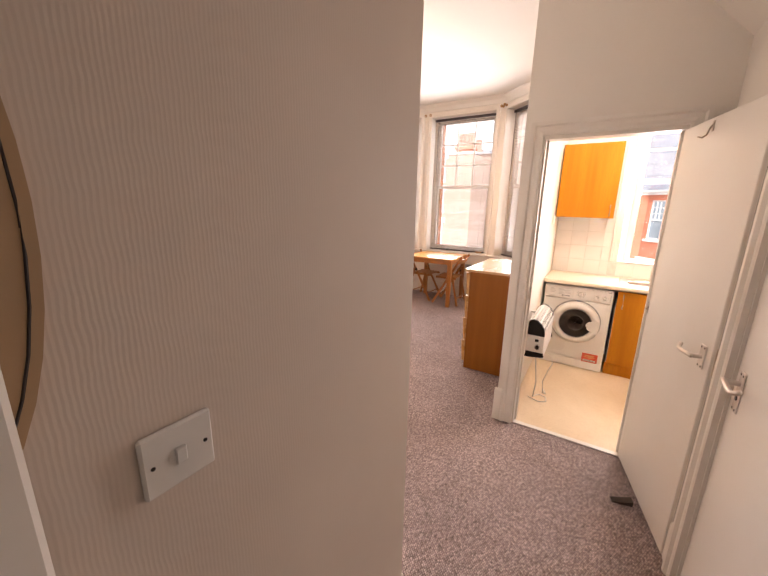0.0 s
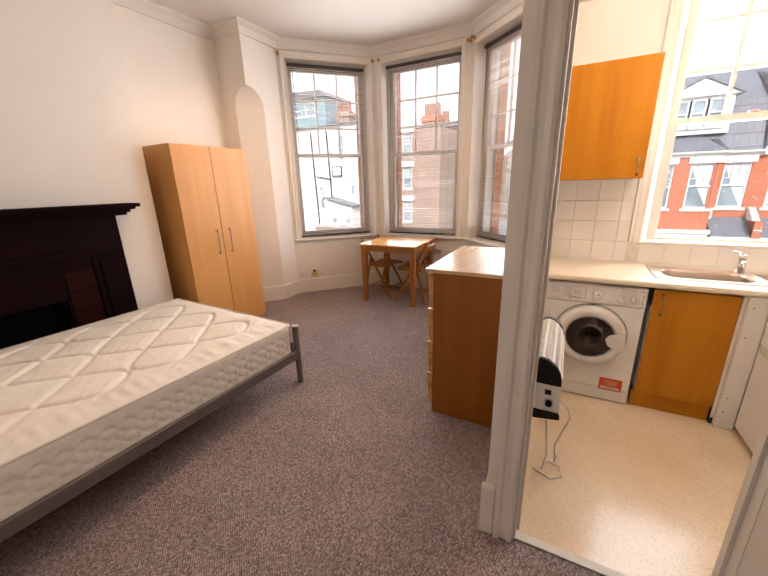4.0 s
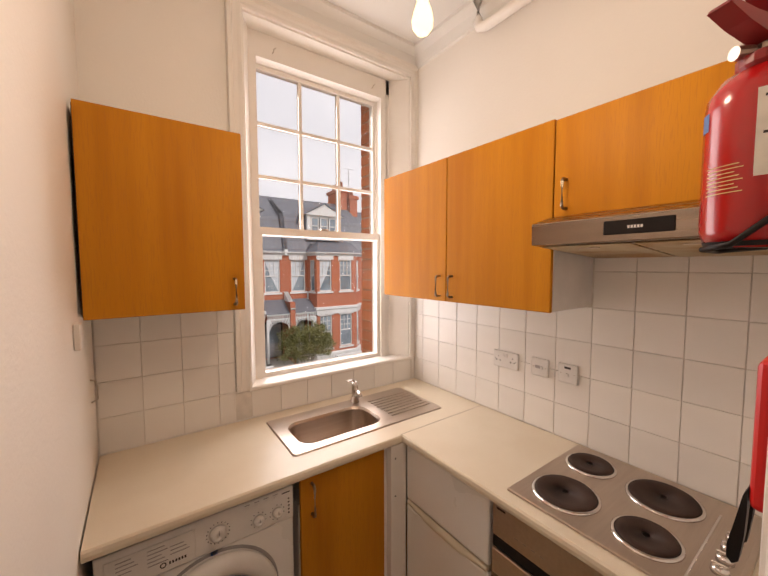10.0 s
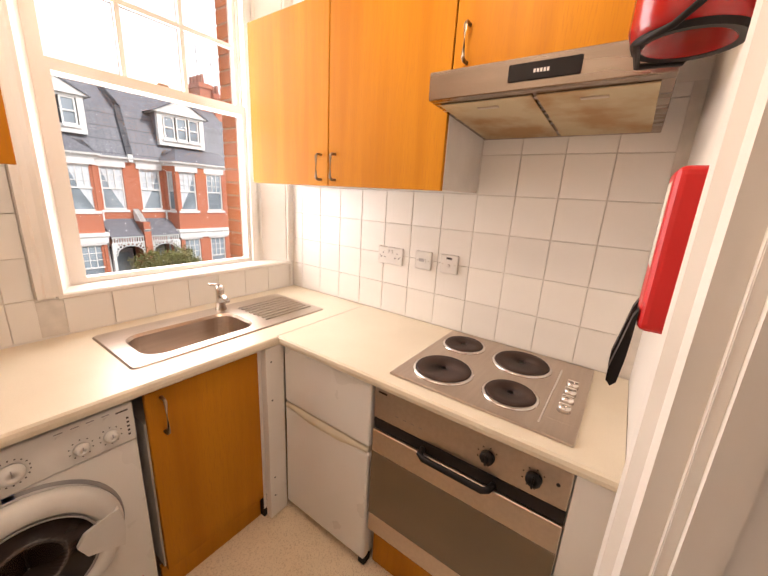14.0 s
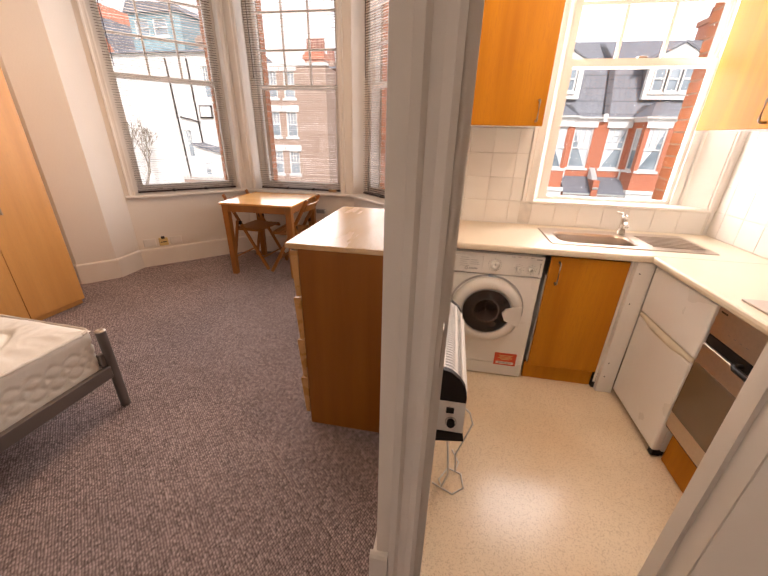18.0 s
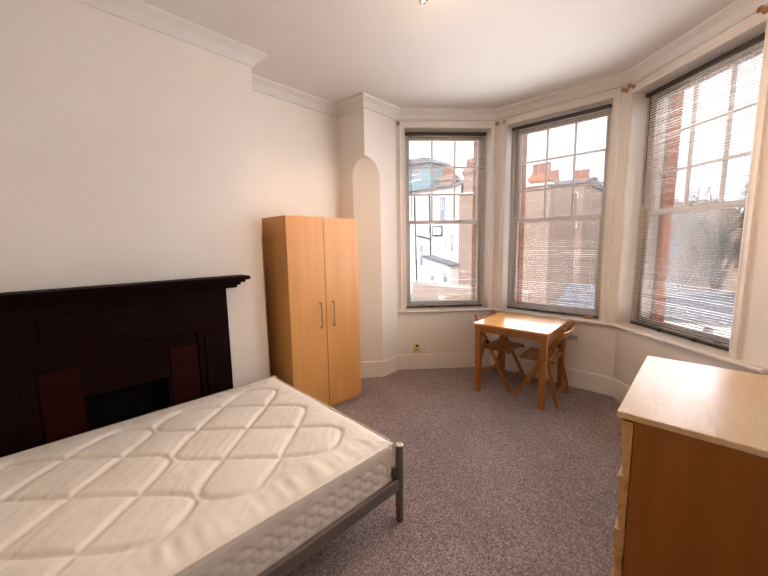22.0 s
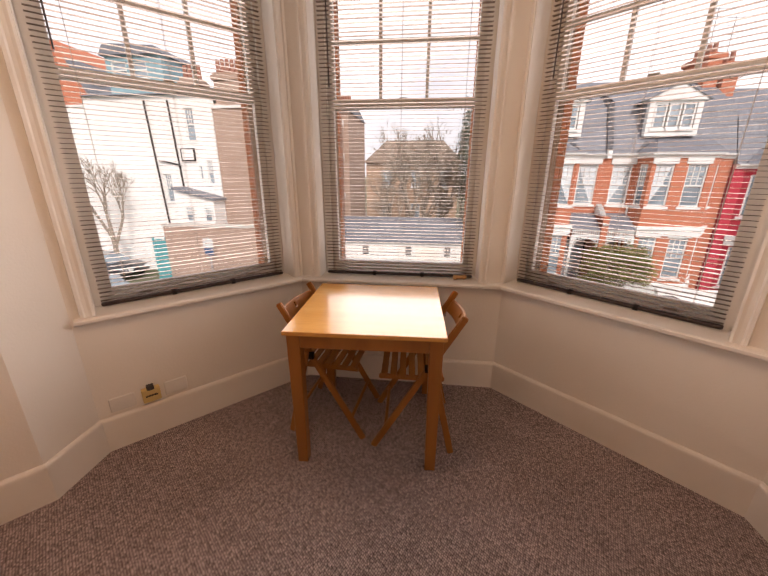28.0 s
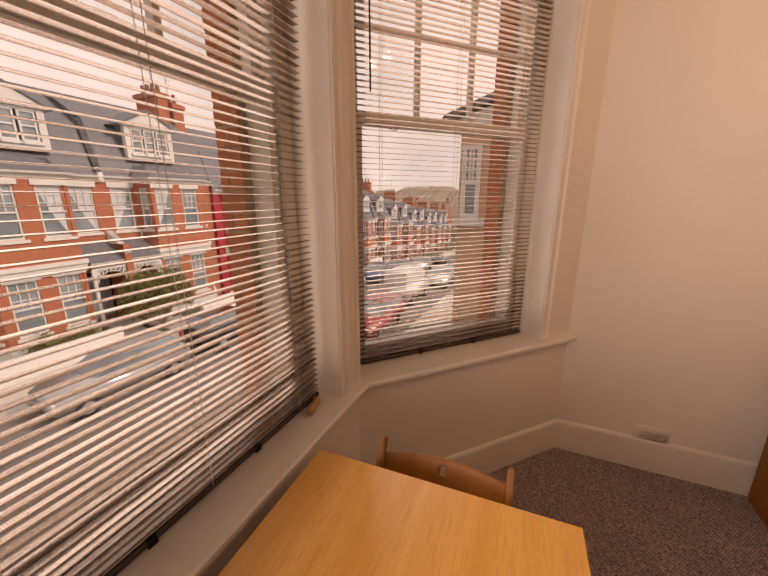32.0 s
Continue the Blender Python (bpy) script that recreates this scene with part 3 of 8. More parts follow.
def letters(text, size, m, material, parent, depth=0.0006, name="lettering"):
    """Flat writing from the built-in font, as a mesh part."""
    curve = bpy.data.curves.new(name, "FONT")
    curve.body, curve.size, curve.extrude, curve.resolution_u = text, size, depth, 2
    curve.align_x, curve.align_y = "CENTER", "CENTER"
    probe = new("probe", curve)
    data = bpy.data.meshes.new_from_object(probe.evaluated_get(bpy.context.evaluated_depsgraph_get()))
    bpy.data.objects.remove(probe)
    data.materials.clear()
    data.materials.append(material)
    data.transform(m)
    ob = new(name, data)
    ob.parent = parent
    return ob


def pieces(name, boxes, material, parent):
    """Alike blocks, each an object of its own; those of one size share a mesh. boxes: (size, pose)."""
    stock = {}
    for size, m in boxes:
        key = tuple(round(s, 3) for s in size)
        if key not in stock:
            bm = slab(-key[0] / 2, key[0] / 2, -key[1] / 2, key[1] / 2, -key[2] / 2, key[2] / 2, min(0.0025, min(key) * 0.2))
            bmesh.ops.recalc_face_normals(bm, faces=bm.faces[:])
            data = bpy.data.meshes.new(name)
            bm.to_mesh(data)
            bm.free()
            data.materials.append(material)
            stock[key] = data
        ob = new(name, stock[key])
        ob.matrix_basis = m
        ob.parent = parent


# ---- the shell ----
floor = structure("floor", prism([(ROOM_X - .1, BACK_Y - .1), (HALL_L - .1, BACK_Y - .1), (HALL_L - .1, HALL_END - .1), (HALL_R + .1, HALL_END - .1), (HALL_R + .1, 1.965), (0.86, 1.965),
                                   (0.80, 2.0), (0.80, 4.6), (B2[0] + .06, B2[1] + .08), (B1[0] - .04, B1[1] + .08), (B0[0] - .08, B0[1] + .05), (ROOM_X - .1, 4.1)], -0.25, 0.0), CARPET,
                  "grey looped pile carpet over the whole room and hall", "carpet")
floor_kitchen = structure("floor_kitchen", add_box(bmesh.new(), 0.80, K_X + .1, 1.966, K_Y + .1, -0.25, 0.003), VINYL, "beige speckled sheet vinyl flooring", "vinyl floor")
structure("trim_threshold", slab(0.897, 1.573, 1.945, 1.985, 0.0035, 0.009, 0.002), GLOSS, "white worn threshold strip in the kitchen doorway", "threshold")

structure("wall_back", add_box(bmesh.new(), ROOM_X - .15, HALL_L - .15, BACK_Y - .15, BACK_Y, 0, CEIL), WALL, "cream painted back wall behind the bed", "wall")
structure("wall_back_end", add_box(bmesh.new(), HALL_L - .15, HALL_L - .001, BACK_Y - .0015, BACK_Y, 0, CEIL), WALL, "cream painted end of the back wall", "wall")
hall_wall = structure("wall_hall_papered", add_box(bmesh.new(), HALL_L - .15, HALL_L + 0.0, HALL_END - .15, BACK_Y - .002, 0, CEIL), PAPER, "hall wall covered with ribbed painted paper", "wall")
structure("wall_hall_end", add_box(bmesh.new(), HALL_L, HALL_R + .15, HALL_END - .15, HALL_END, 0, CEIL), WALL, "plain wall at the end of the hall", "wall")
structure("wall_hall_right", wall(DOOR_Y - HALL_END, 0.15, 0, CEIL, [(2.312, 3.107, 0, 2.04)], Matrix(((0, 1, 0, HALL_R), (1, 0, 0, HALL_END), (0, 0, 1, 0), (0, 0, 0, 1)))), WALL, "cream hall wall with a door in it", "wall")
structure("wall_fireplace", add_box(bmesh.new(), ROOM_X - .15, ROOM_X, BACK_Y, 4.0, 0, CEIL), WALL, "cream painted wall with the chimney breast", "wall")
structure("wall_chimney_breast", add_box(bmesh.new(), ROOM_X, BREAST_X, BACK_Y, 2.63, 0, CEIL), WALL, "cream painted chimney breast", "wall")
structure("wall_partition", add_box(bmesh.new(), PART_X, PART_K, K_FRONT, K_Y, 0, CEIL), WALL, "cream partition between room and kitchen", "wall")
structure("wall_partition_end", prism([(PART_X, K_Y), (PART_K, K_Y), (PART_K, K_Y + .17), (PART_X + .30, K_Y + .17), (PART_X + .30, B3[1] + .02), (PART_X, B3[1] + .02)], GROUND, CEIL), WALL, "outer end of the partition beside the bay", "wall")
structure("wall_kitchen_front", wall(K_X + .2 - PART_X, K_FRONT - DOOR_Y, 0, CEIL, [(0.895 - PART_X, 1.575 - PART_X, 0, 2.03)], Matrix.Translation((PART_X, DOOR_Y, 0))), WALL, "cream wall with the kitchen doorway", "wall")
kitchen_wall = structure("wall_kitchen_right", add_box(bmesh.new(), K_X, K_X + .2, K_FRONT, K_Y + .3, GROUND, CEIL), WALL, "cream kitchen wall above white tiles", "wall")
window_wall = structure("wall_kitchen_window", wall(K_X - PART_K, 0.16, 0, CEIL, [(1.45 - PART_K, 2.50 - PART_K, 1.06, 2.93)], Matrix.Translation((PART_K, K_Y, 0))), WALL, "cream kitchen wall round the sash window", "wall")

# the bay's walls; their outer leaf is brick
OPEN = 0.03
for n_, m_, len_, u_ in (("wall_bay_left", BAY_L, LEN_L, U_L), ("wall_bay_middle", BAY_C, LEN_C, U_C), ("wall_bay_right", BAY_R, LEN_R, U_R)):
    structure(n_, wall(len_, 0.24, 0, CEIL, [(u_ - OPEN, u_ + BLIND_W + OPEN, 0.775, 3.09)], m_), WALL, "cream painted wall of the bay round its window", "wall")
for n_, p_, a_, b_ in (("wall_bay_corner", B1, BAY_L, BAY_C), ("wall_bay_corner_right", B2, BAY_C, BAY_R)):
    na_, nb_ = a_.to_3x3() @ Vector((0, 1, 0)), b_.to_3x3() @ Vector((0, 1, 0))
    structure(n_, prism([p_, (p_[0] + nb_.x * .24, p_[1] + nb_.y * .24), (p_[0] + na_.x * .24, p_[1] + na_.y * .24)], 0, CEIL), WALL, "corner of the bay", "wall")

# the pier beside the bay: its corner is cut off below and square above, with a rounded stop between
PIER = [(ROOM_X - .15, 3.905), (-2.70, 3.905), (-2.49, 4.15), (B0[0], B0[1]), (B0[0] + NL.x * .3, B0[1] + NL.y * .3), (ROOM_X - .15, 4.6)]
structure("wall_pier", prism(PIER, 0, CEIL), WALL, "cream pier with a stopped chamfer beside the bay", "wall")
bm_ = bmesh.new()
rows_ = []
for k_ in range(15):
    a_ = radians(90 * k_ / 14)
    cut_, z_ = math.cos(a_), 2.44 + 0.22 * math.sin(a_)
    rows_.append([bm_.verts.new((x_, y_, z_)) for x_, y_ in ((-2.705, 3.904), (-2.489 - 0.212 * cut_, 3.904), (-2.489, 3.904 + 0.246 * cut_), (-2.489, 4.155))])
for r_, q_ in zip(rows_, rows_[1:]):
    for k_ in range(3):
        bm_.faces.new((r_[k_], r_[k_ + 1], q_[k_ + 1], q_[k_]))
prism([(-2.71, 3.904), (-2.489, 3.904), (-2.489, 4.16), (-2.60, 4.16)], 2.66, CEIL, bm_)
bmesh.ops.remove_doubles(bm_, verts=bm_.verts[:], dist=0.0004)
structure("wall_pier_stop", bm_, WALL, "rounded stop of the pier's chamfered corner", "wall")

ROOM_LINE = [(HALL_L, BACK_Y), (BREAST_X, BACK_Y), (BREAST_X, 2.63), (ROOM_X, 2.63), (ROOM_X, 3.905), (-2.49, 3.905), (-2.49, B0[1]), B1, B2, B3, (PART_X, DOOR_Y)]
structure("ceiling", prism([(ROOM_X - .15, BACK_Y - .15), (HALL_L - .15, BACK_Y - .15), (HALL_L - .15, HALL_END - .15), (HALL_R + .15, HALL_END - .15), (HALL_R + .15, K_FRONT - .04), (PART_K, K_FRONT - .04),
                            (PART_K + .12, B3[1] + .3), (B2[0] + .2, B2[1] + .28), (B1[0] - .2, B1[1] + .28), (B0[0] - .3, B0[1] + .3), (ROOM_X - .15, 4.4)], CEIL, CEIL + .2), CEILING, "white painted plaster ceiling of the room", "ceiling")
structure("ceiling_kitchen", add_box(bmesh.new(), PART_K, K_X, K_FRONT, K_Y, CEIL_K, CEIL_K + .1), CEILING, "cream painted kitchen ceiling", "ceiling")
# a sloping soffit over the end of the hall
structure("ceiling_soffit", prism([(HALL_R, 2.41), (HALL_R, CEIL), (0.93, CEIL)], -DOOR_Y, 0.2, m=Matrix(((1, 0, 0, 0), (0, 0, -1, 0), (0, 1, 0, 0), (0, 0, 0, 1)))), WALL, "sloping soffit above the hall", "soffit")

COVE = [(0.0, CEIL - 0.105), (0.016, CEIL - 0.10), (0.020, CEIL - 0.085), (0.045, CEIL - 0.045), (0.085, CEIL - 0.022), (0.098, CEIL - 0.016), (0.102, CEIL), (0.0, CEIL)]
structure("trim_coving", sweep(COVE, ROOM_LINE), CEILING, "plaster coving under the ceiling", "coving")
structure("trim_coving_kitchen", sweep([(o * 0.8, h - CEIL + CEIL_K) for o, h in COVE], [(K_X, K_FRONT), (PART_K, K_FRONT), (PART_K, K_Y), (K_X, K_Y), (K_X, K_FRONT)]), CEILING, "plaster coving in the kitchen", "coving")
# a picture rail, painted over
SKIRT = [(0.0, 0.0), (0.019, 0.0), (0.019, 0.184), (0.0175, 0.194), (0.012, 0.202), (0.005, 0.206), (0.0, 0.206)]
structure("baseboard", sweep(SKIRT, [(HALL_L - .002, BACK_Y), (BREAST_X, BACK_Y), (BREAST_X, 0.86)]), GLOSS, "white gloss skirting board behind the bed", "skirting")
structure("baseboard_bay", sweep(SKIRT, [(BREAST_X, 2.25), (BREAST_X, 2.63), (ROOM_X, 2.63), (ROOM_X, 3.905), (-2.70, 3.905), (-2.49, 4.15), B0, B1, B2, B3, (PART_X, DOOR_Y + .002)]), GLOSS, "white gloss skirting board round the bay", "skirting")
structure("baseboard_end", sweep([(o, h * 1.25) for o, h in SKIRT], [(PART_X - .02, DOOR_Y), (0.802, DOOR_Y)]), GLOSS, "white skirting block at the end of the partition", "skirting")
structure("baseboard_hall", sweep(SKIRT, [(HALL_L, HALL_END + .01), (HALL_L, BACK_Y)]), GLOSS, "white skirting board of the hall", "skirting")
structure("baseboard_hall_right", sweep(SKIRT, [(HALL_R, DOOR_Y), (HALL_R, 1.192)]), GLOSS, "white skirting board of the hall", "skirting")

ARCHI = [(0.0, 0.0), (0.0, 0.018), (0.012, 0.022), (0.030, 0.016), (0.050, 0.016), (0.060, 0.028), (0.078, 0.030), (0.082, 0.0)]


def architrave(name, m, width, height, z0=0.0, label="white moulded architrave", size=1.0):
    """A moulded surround on local x-z, proud towards local -y, round an opening from x = 0 to width."""
    bm = bmesh.new()
    line = [(0, z0), (0, height), (width, height), (width, z0)]
    rings = []
    for i, (x, z) in enumerate(line):
        sx = -1 if i < 2 else 1
        up = 1 if i in (1, 2) else 0
        rings.append([bm.verts.new(m @ Vector((x + sx * o * size, -d * size, z + up * o * size))) for o, d in ARCHI])
    k = len(ARCHI)
    for a, b in zip(rings, rings[1:]):
        for i in range(k):
            bm.faces.new((a[i], a[(i + 1) % k], b[(i + 1) % k], b[i]))
    bm.faces.new(rings[0])
    bm.faces.new(rings[-1][::-1])
    return structure(name, bm, GLOSS, label, "architrave")


architrave("trim_architrave_kitchen", Matrix.Translation((0.885, DOOR_Y, 0)), 0.70, 2.04, label="white moulded architrave of the kitchen doorway")
architrave("trim_architrave_kitchen_inside", Matrix(((-1, 0, 0, 1.585), (0, -1.45, 0, K_FRONT), (0, 0, 1, 0), (0, 0, 0, 1))), 0.70, 2.04, label="white moulded architrave inside the kitchen", size=0.98)
bm_ = bmesh.new()
for x0_, x1_ in ((0.885, 0.897), (1.573, 1.585)):
    add_box(bm_, x0_, x1_, DOOR_Y + .001, K_FRONT - .001, 0.004, 2.03)
add_box(bm_, 0.897, 1.573, DOOR_Y + .001, K_FRONT - .001, 2.018, 2.03)
for x0_, x1_ in ((0.897, 0.909), (1.561, 1.573)):
    add_box(bm_, x0_, x1_, 1.995, 2.03, 0.004, 2.018)
lining = structure("trim_door_lining", bm_, GLOSS, "white painted lining and stop of the kitchen doorway", "door frame")
# latch keep on the left lining, bolt plate on the right one
part("strike_plate", slab(0.897, 0.8995, 1.952, 1.984, 0.97, 1.07, 0.001), NICKEL, lining, "small brass strike plate")
part("bolt_plate", slab(1.5705, 1.573, 1.957, 1.992, 0.999, 1.066, 0.001), CHROME, lining, "steel bolt plate")
for y_ in (1.962, 1.987):
    for z_ in (1.005, 1.060):
        part("screw", rod((1.5706, y_, z_), (1.5698, y_, z_), 0.0025, 8), INK, lining)
part("bolt_hole", rod((1.5706, 1.968, 1.030), (1.5700, 1.968, 1.030), 0.011, 14), BLACK, lining, "dark bolt hole")
part("bolt", rod((1.570, 1.966, 1.020), (1.558, 1.958, 1.036), 0.006, 10), NICKEL, lining)


def lever(parent, m, flip=1, half=0.052, key=False):
    """A lever handle on a back plate with four screws: local x along the door, -y out of it."""
    up = 0.032 if key else 0.0
    part("handle_plate", slab(-0.021, 0.021, -0.006, 0, -half, half, 0.0025, m), ALUMINIUM, parent, "satin aluminium back plate")
    part("spindle", rod(m @ Vector((0, -0.004, up)), m @ Vector((0, -0.045, up)), 0.0095, 12), ALUMINIUM, parent)
    part("lever", hose([m @ Vector((flip * a, b, c + up)) for a, b, c in ((-0.012, -0.045, 0.001), (0.02, -0.050, 0.001), (0.06, -0.052, -0.002), (0.092, -0.050, -0.004), (0.108, -0.042, 0.004), (0.116, -0.034, 0.014))], 0.0085, 10), ALUMINIUM, parent, "satin aluminium lever", True)
    if key:
        part("keyhole", rod(m @ Vector((0, -0.0055, -0.022)), m @ Vector((0, -0.0075, -0.022)), 0.0105, 12), BLACK, parent)
    for dz in (-half + .011, half - .011):
        for dx in (-0.012, 0.012):
            part("screw", rod(m @ Vector((dx, -0.0055, dz)), m @ Vector((dx, -0.0072, dz)), 0.0042, 8), GREASE_DARK, parent, "dark screw head")


# the kitchen door, standing open into the hall
hinge_, free_ = Vector((1.572, 1.938)), Vector((1.722, 1.262))
way_ = (free_ - hinge_).normalized()
door_m = Matrix(((way_.x, -way_.y, 0, hinge_.x), (way_.y, way_.x, 0, hinge_.y), (0, 0, 1, 0), (0, 0, 0, 1)))
door_1 = tagged(thing("door_1", "white flush kitchen door standing open into the hall", "door", place=door_m), kind="structure")
leaf_ = part("leaf", slab(0, 0.695, 0, 0.040, 0.012, 2.015, 0.003), DOOR_WHITE, door_1)
part("edge_strip", slab(0.6942, 0.6956, 0.017, 0.024, 0.012, 2.01, 0.0), BLACK, door_1, "dark draught strip in the door's edge")
lever(door_1, Matrix.Translation((0.637, 0, 1.0)), -1)
lever(door_1, Matrix(((-1, 0, 0, 0.637), (0, -1, 0, 0.040), (0, 0, 1, 1.0), (0, 0, 0, 1))), 1)
part("latch_plate", slab(0.695, 0.6975, 0.012, 0.028, 0.94, 1.06, 0.0008), NICKEL, door_1, "brass latch plate")
part("latch", slab(0.697, 0.707, 0.014, 0.026, 0.985, 1.012, 0.002), NICKEL, door_1, "brass latch bolt")
for z_ in (0.25, 1.75):
    part("hinge", rod((0.0, 0.046, z_ - .05), (0.0, 0.046, z_ + .05), 0.006, 10), NICKEL, door_1)
hook = tagged(part("coat_hook", hose([(0.285, -0.002, 1.985), (0.285, -0.012, 1.97), (0.285, -0.02, 1.94), (0.285, -0.035, 1.928), (0.27, -0.045, 1.935)], 0.004, 8), NICKEL, door_1, "small chrome coat hook", True))
part("hook_plate", slab(0.278, 0.292, -0.004, 0, 1.955, 2.0, 0.001), NICKEL, door_1)
wedge = thing("door_wedge", "small black rubber door wedge on the carpet", "door stop")
part("wedge", prism([(0, 0), (0.10, 0), (0.0, 0.028)], -0.02, 0.02, m=pose(1.625, 1.535, 0.002, 90, 0, -168)), INK, wedge)

# the second door of the hall, shut
door_2 = tagged(thing("door_2", "white flush door, shut, in the hall wall", "door"), kind="structure")
part("leaf", slab(HALL_R + .012, HALL_R + .052, 0.320, 1.099, 0.01, 2.03, 0.003), DOOR_WHITE, door_2)
lever(door_2, Matrix(((0, 1, 0, HALL_R + .012), (-1, 0, 0, 1.034), (0, 0, 1, 0.985), (0, 0, 0, 1))), 1, 0.076, True)
architrave("trim_architrave_hall", Matrix(((0, 1, 0, HALL_R), (-1, 0, 0, 1.107), (0, 0, 1, 0), (0, 0, 0, 1))), 0.795, 2.04, label="white moulded architrave of the hall door")
bm_ = bmesh.new()
add_box(bm_, HALL_R + .002, HALL_R + .15, 0.312, 0.3185, 0, 2.04)
add_box(bm_, HALL_R + .002, HALL_R + .15, 1.1005, 1.107, 0, 2.04)
add_box(bm_, HALL_R + .06, HALL_R + .15, 0.3185, 1.1005, 2.032, 2.04)
add_box(bm_, HALL_R + .145, HALL_R + .15, 0.3185, 1.1005, 0, 2.032)
structure("trim_door_lining_hall", bm_, GLOSS, "white lining of the hall door", "door frame")


# ---- windows ----
def sash_window(name, m, x0, x1, z0, z1, rail, label, fw=0.045, st=0.048, foot=0.075, lifts=True, deep=0.188, head=0.045):
    """A box sash window in local axes: x along, y outward, z up. The upper sash, outside, has nine panes; the lower one a single pane."""
    win = tagged(thing(name, label, "window"), kind="structure")
    b = bmesh.new()
    add_box(b, x0, x0 + fw, 0, deep, z0, z1, m)
    add_box(b, x1 - fw, x1, 0, deep, z0, z1, m)
    add_box(b, x0 + fw, x1 - fw, 0, deep, z1 - fw, z1, m)
    add_box(b, x0 + fw, x1 - fw, 0.0, 0.17, z0, z0 + 0.035, m)
    for xa, xb in ((x0 + fw, x0 + fw + .012), (x1 - fw - .012, x1 - fw)):
        add_box(b, xa, xb, 0.0, 0.018, z0 + .035, z1 - fw, m)
        add_box(b, xa, xb, 0.062, 0.070, z0 + .035, z1 - fw, m)
    part("window_frame", b, GLOSS, win, "white painted box frame")
    a, c, lo, hi = x0 + fw + .002, x1 - fw - .002, z0 + 0.036, z1 - fw - .001

    def sash(kind, y, za, zb, low_rail, top_rail, cols, rows):
        s = bmesh.new()
        add_box(s, a, a + st, y, y + .038, za, zb, m)
        add_box(s, c - st, c, y, y + .038, za, zb, m)
        add_box(s, a + st, c - st, y, y + .038, za, za + low_rail, m)
        add_box(s, a + st, c - st, y, y + .038, zb - top_rail, zb, m)
        sash_ob = part(kind, s, GLOSS, win, "white painted sash")
        xs = [a + st + (c - a - 2 * st) * k / cols for k in range(cols + 1)]
        zs = [za + low_rail + (zb - za - low_rail - top_rail) * k / rows for k in range(rows + 1)]
        for x in xs[1:-1]:
            part("glazing_bar", add_box(bmesh.new(), x - .010, x + .010, y + .006, y + .034, zs[0], zs[-1], m), GLOSS, sash_ob)
        for z in zs[1:-1]:
            part("glazing_bar", add_box(bmesh.new(), xs[0], xs[-1], y + .004, y + .032, z - .010, z + .010, m), GLOSS, sash_ob)
        for xa, xb in zip(xs, xs[1:]):
            for z_a, z_b in zip(zs, zs[1:]):
                p = part("pane", add_box(bmesh.new(), xa + .002, xb - .002, y + .017, y + .020, z_a + .002, z_b - .002, m), GLASS, sash_ob)
                p.visible_shadow = False
        return sash_ob

    sash("upper_sash", 0.072, rail - .022, hi, 0.042, head, 3, 3)
    low = sash("lower_sash", 0.022, lo, rail + .022, foot, 0.042, 1, 1)
    mid = (a + c) / 2
    part("sash_fastener", slab(mid - .025, mid + .025, 0.024, 0.056, rail + .0225, rail + .034, 0.003, m), NICKEL, win, "brass sash fastener")
    for x in (a + 0.2, c - 0.2):
        if not lifts:
            continue
        part("sash_lift", slab(x - .03, x + .03, 0.006, 0.022, lo + .02, lo + .034, 0.003, m), NICKEL, win, "small brass sash lift")
        part("pull_ring", hose([m @ Vector((x + .028 * math.cos(t), 0.018, rail - .022 - .024 * math.sin(t))) for t in [k * math.pi / 6 for k in range(7)]], 0.002, 6), NICKEL, win)
    return win


sash_window("window_1", BAY_L @ Matrix.Translation((U_L, 0.155, 0)), -OPEN, BLIND_W + OPEN, 0.775, 3.09, 1.945, "white sash window in the bay with nine panes above one")
sash_window("window_2", BAY_C @ Matrix.Translation((U_C, 0.165, 0)), -OPEN, BLIND_W + OPEN, 0.775, 3.09, 1.935, "white sash window in the bay with nine panes above one")
sash_window("window_3", BAY_R @ Matrix.Translation((U_R, 0.155, 0)), -OPEN, BLIND_W + OPEN, 0.775, 3.09, 1.935, "white sash window in the bay with nine panes above one")
for n_, m_, u_ in (("trim_window_left", BAY_L, U_L), ("trim_window_middle", BAY_C, U_C), ("trim_window_right", BAY_R, U_R)):
    architrave(n_, m_ @ Matrix.Translation((u_ - OPEN, 0, 0)), BLIND_W + 2 * OPEN, 3.09, 0.80, "white moulded architrave round the bay window", 0.72)
    # lining of the opening
    b_ = bmesh.new()
    for xa_, xb_ in ((-OPEN - .008, -OPEN + .004), (BLIND_W + OPEN - .004, BLIND_W + OPEN + .008)):
        add_box(b_, u_ + xa_, u_ + xb_, -0.004, 0.155, 0.80, 3.09, m_)
    add_box(b_, u_ - OPEN, u_ + BLIND_W + OPEN, -0.004, 0.155, 3.082, 3.094, m_)
    structure(n_.replace("trim_window", "trim_lining"), b_, GLOSS, "white painted lining of the window opening", "window lining")
SILL = [(-0.16, 0.775), (0.055, 0.775), (0.062, 0.783), (0.062, 0.797), (0.055, 0.804), (-0.16, 0.804)]
structure("trim_window_board", sweep(SILL, [(B0[0] + .0, B0[1] + .02), B1, B2, (B3[0] - .001, B3[1] + .001)]), GLOSS, "white painted window board round the bay", "window sill")

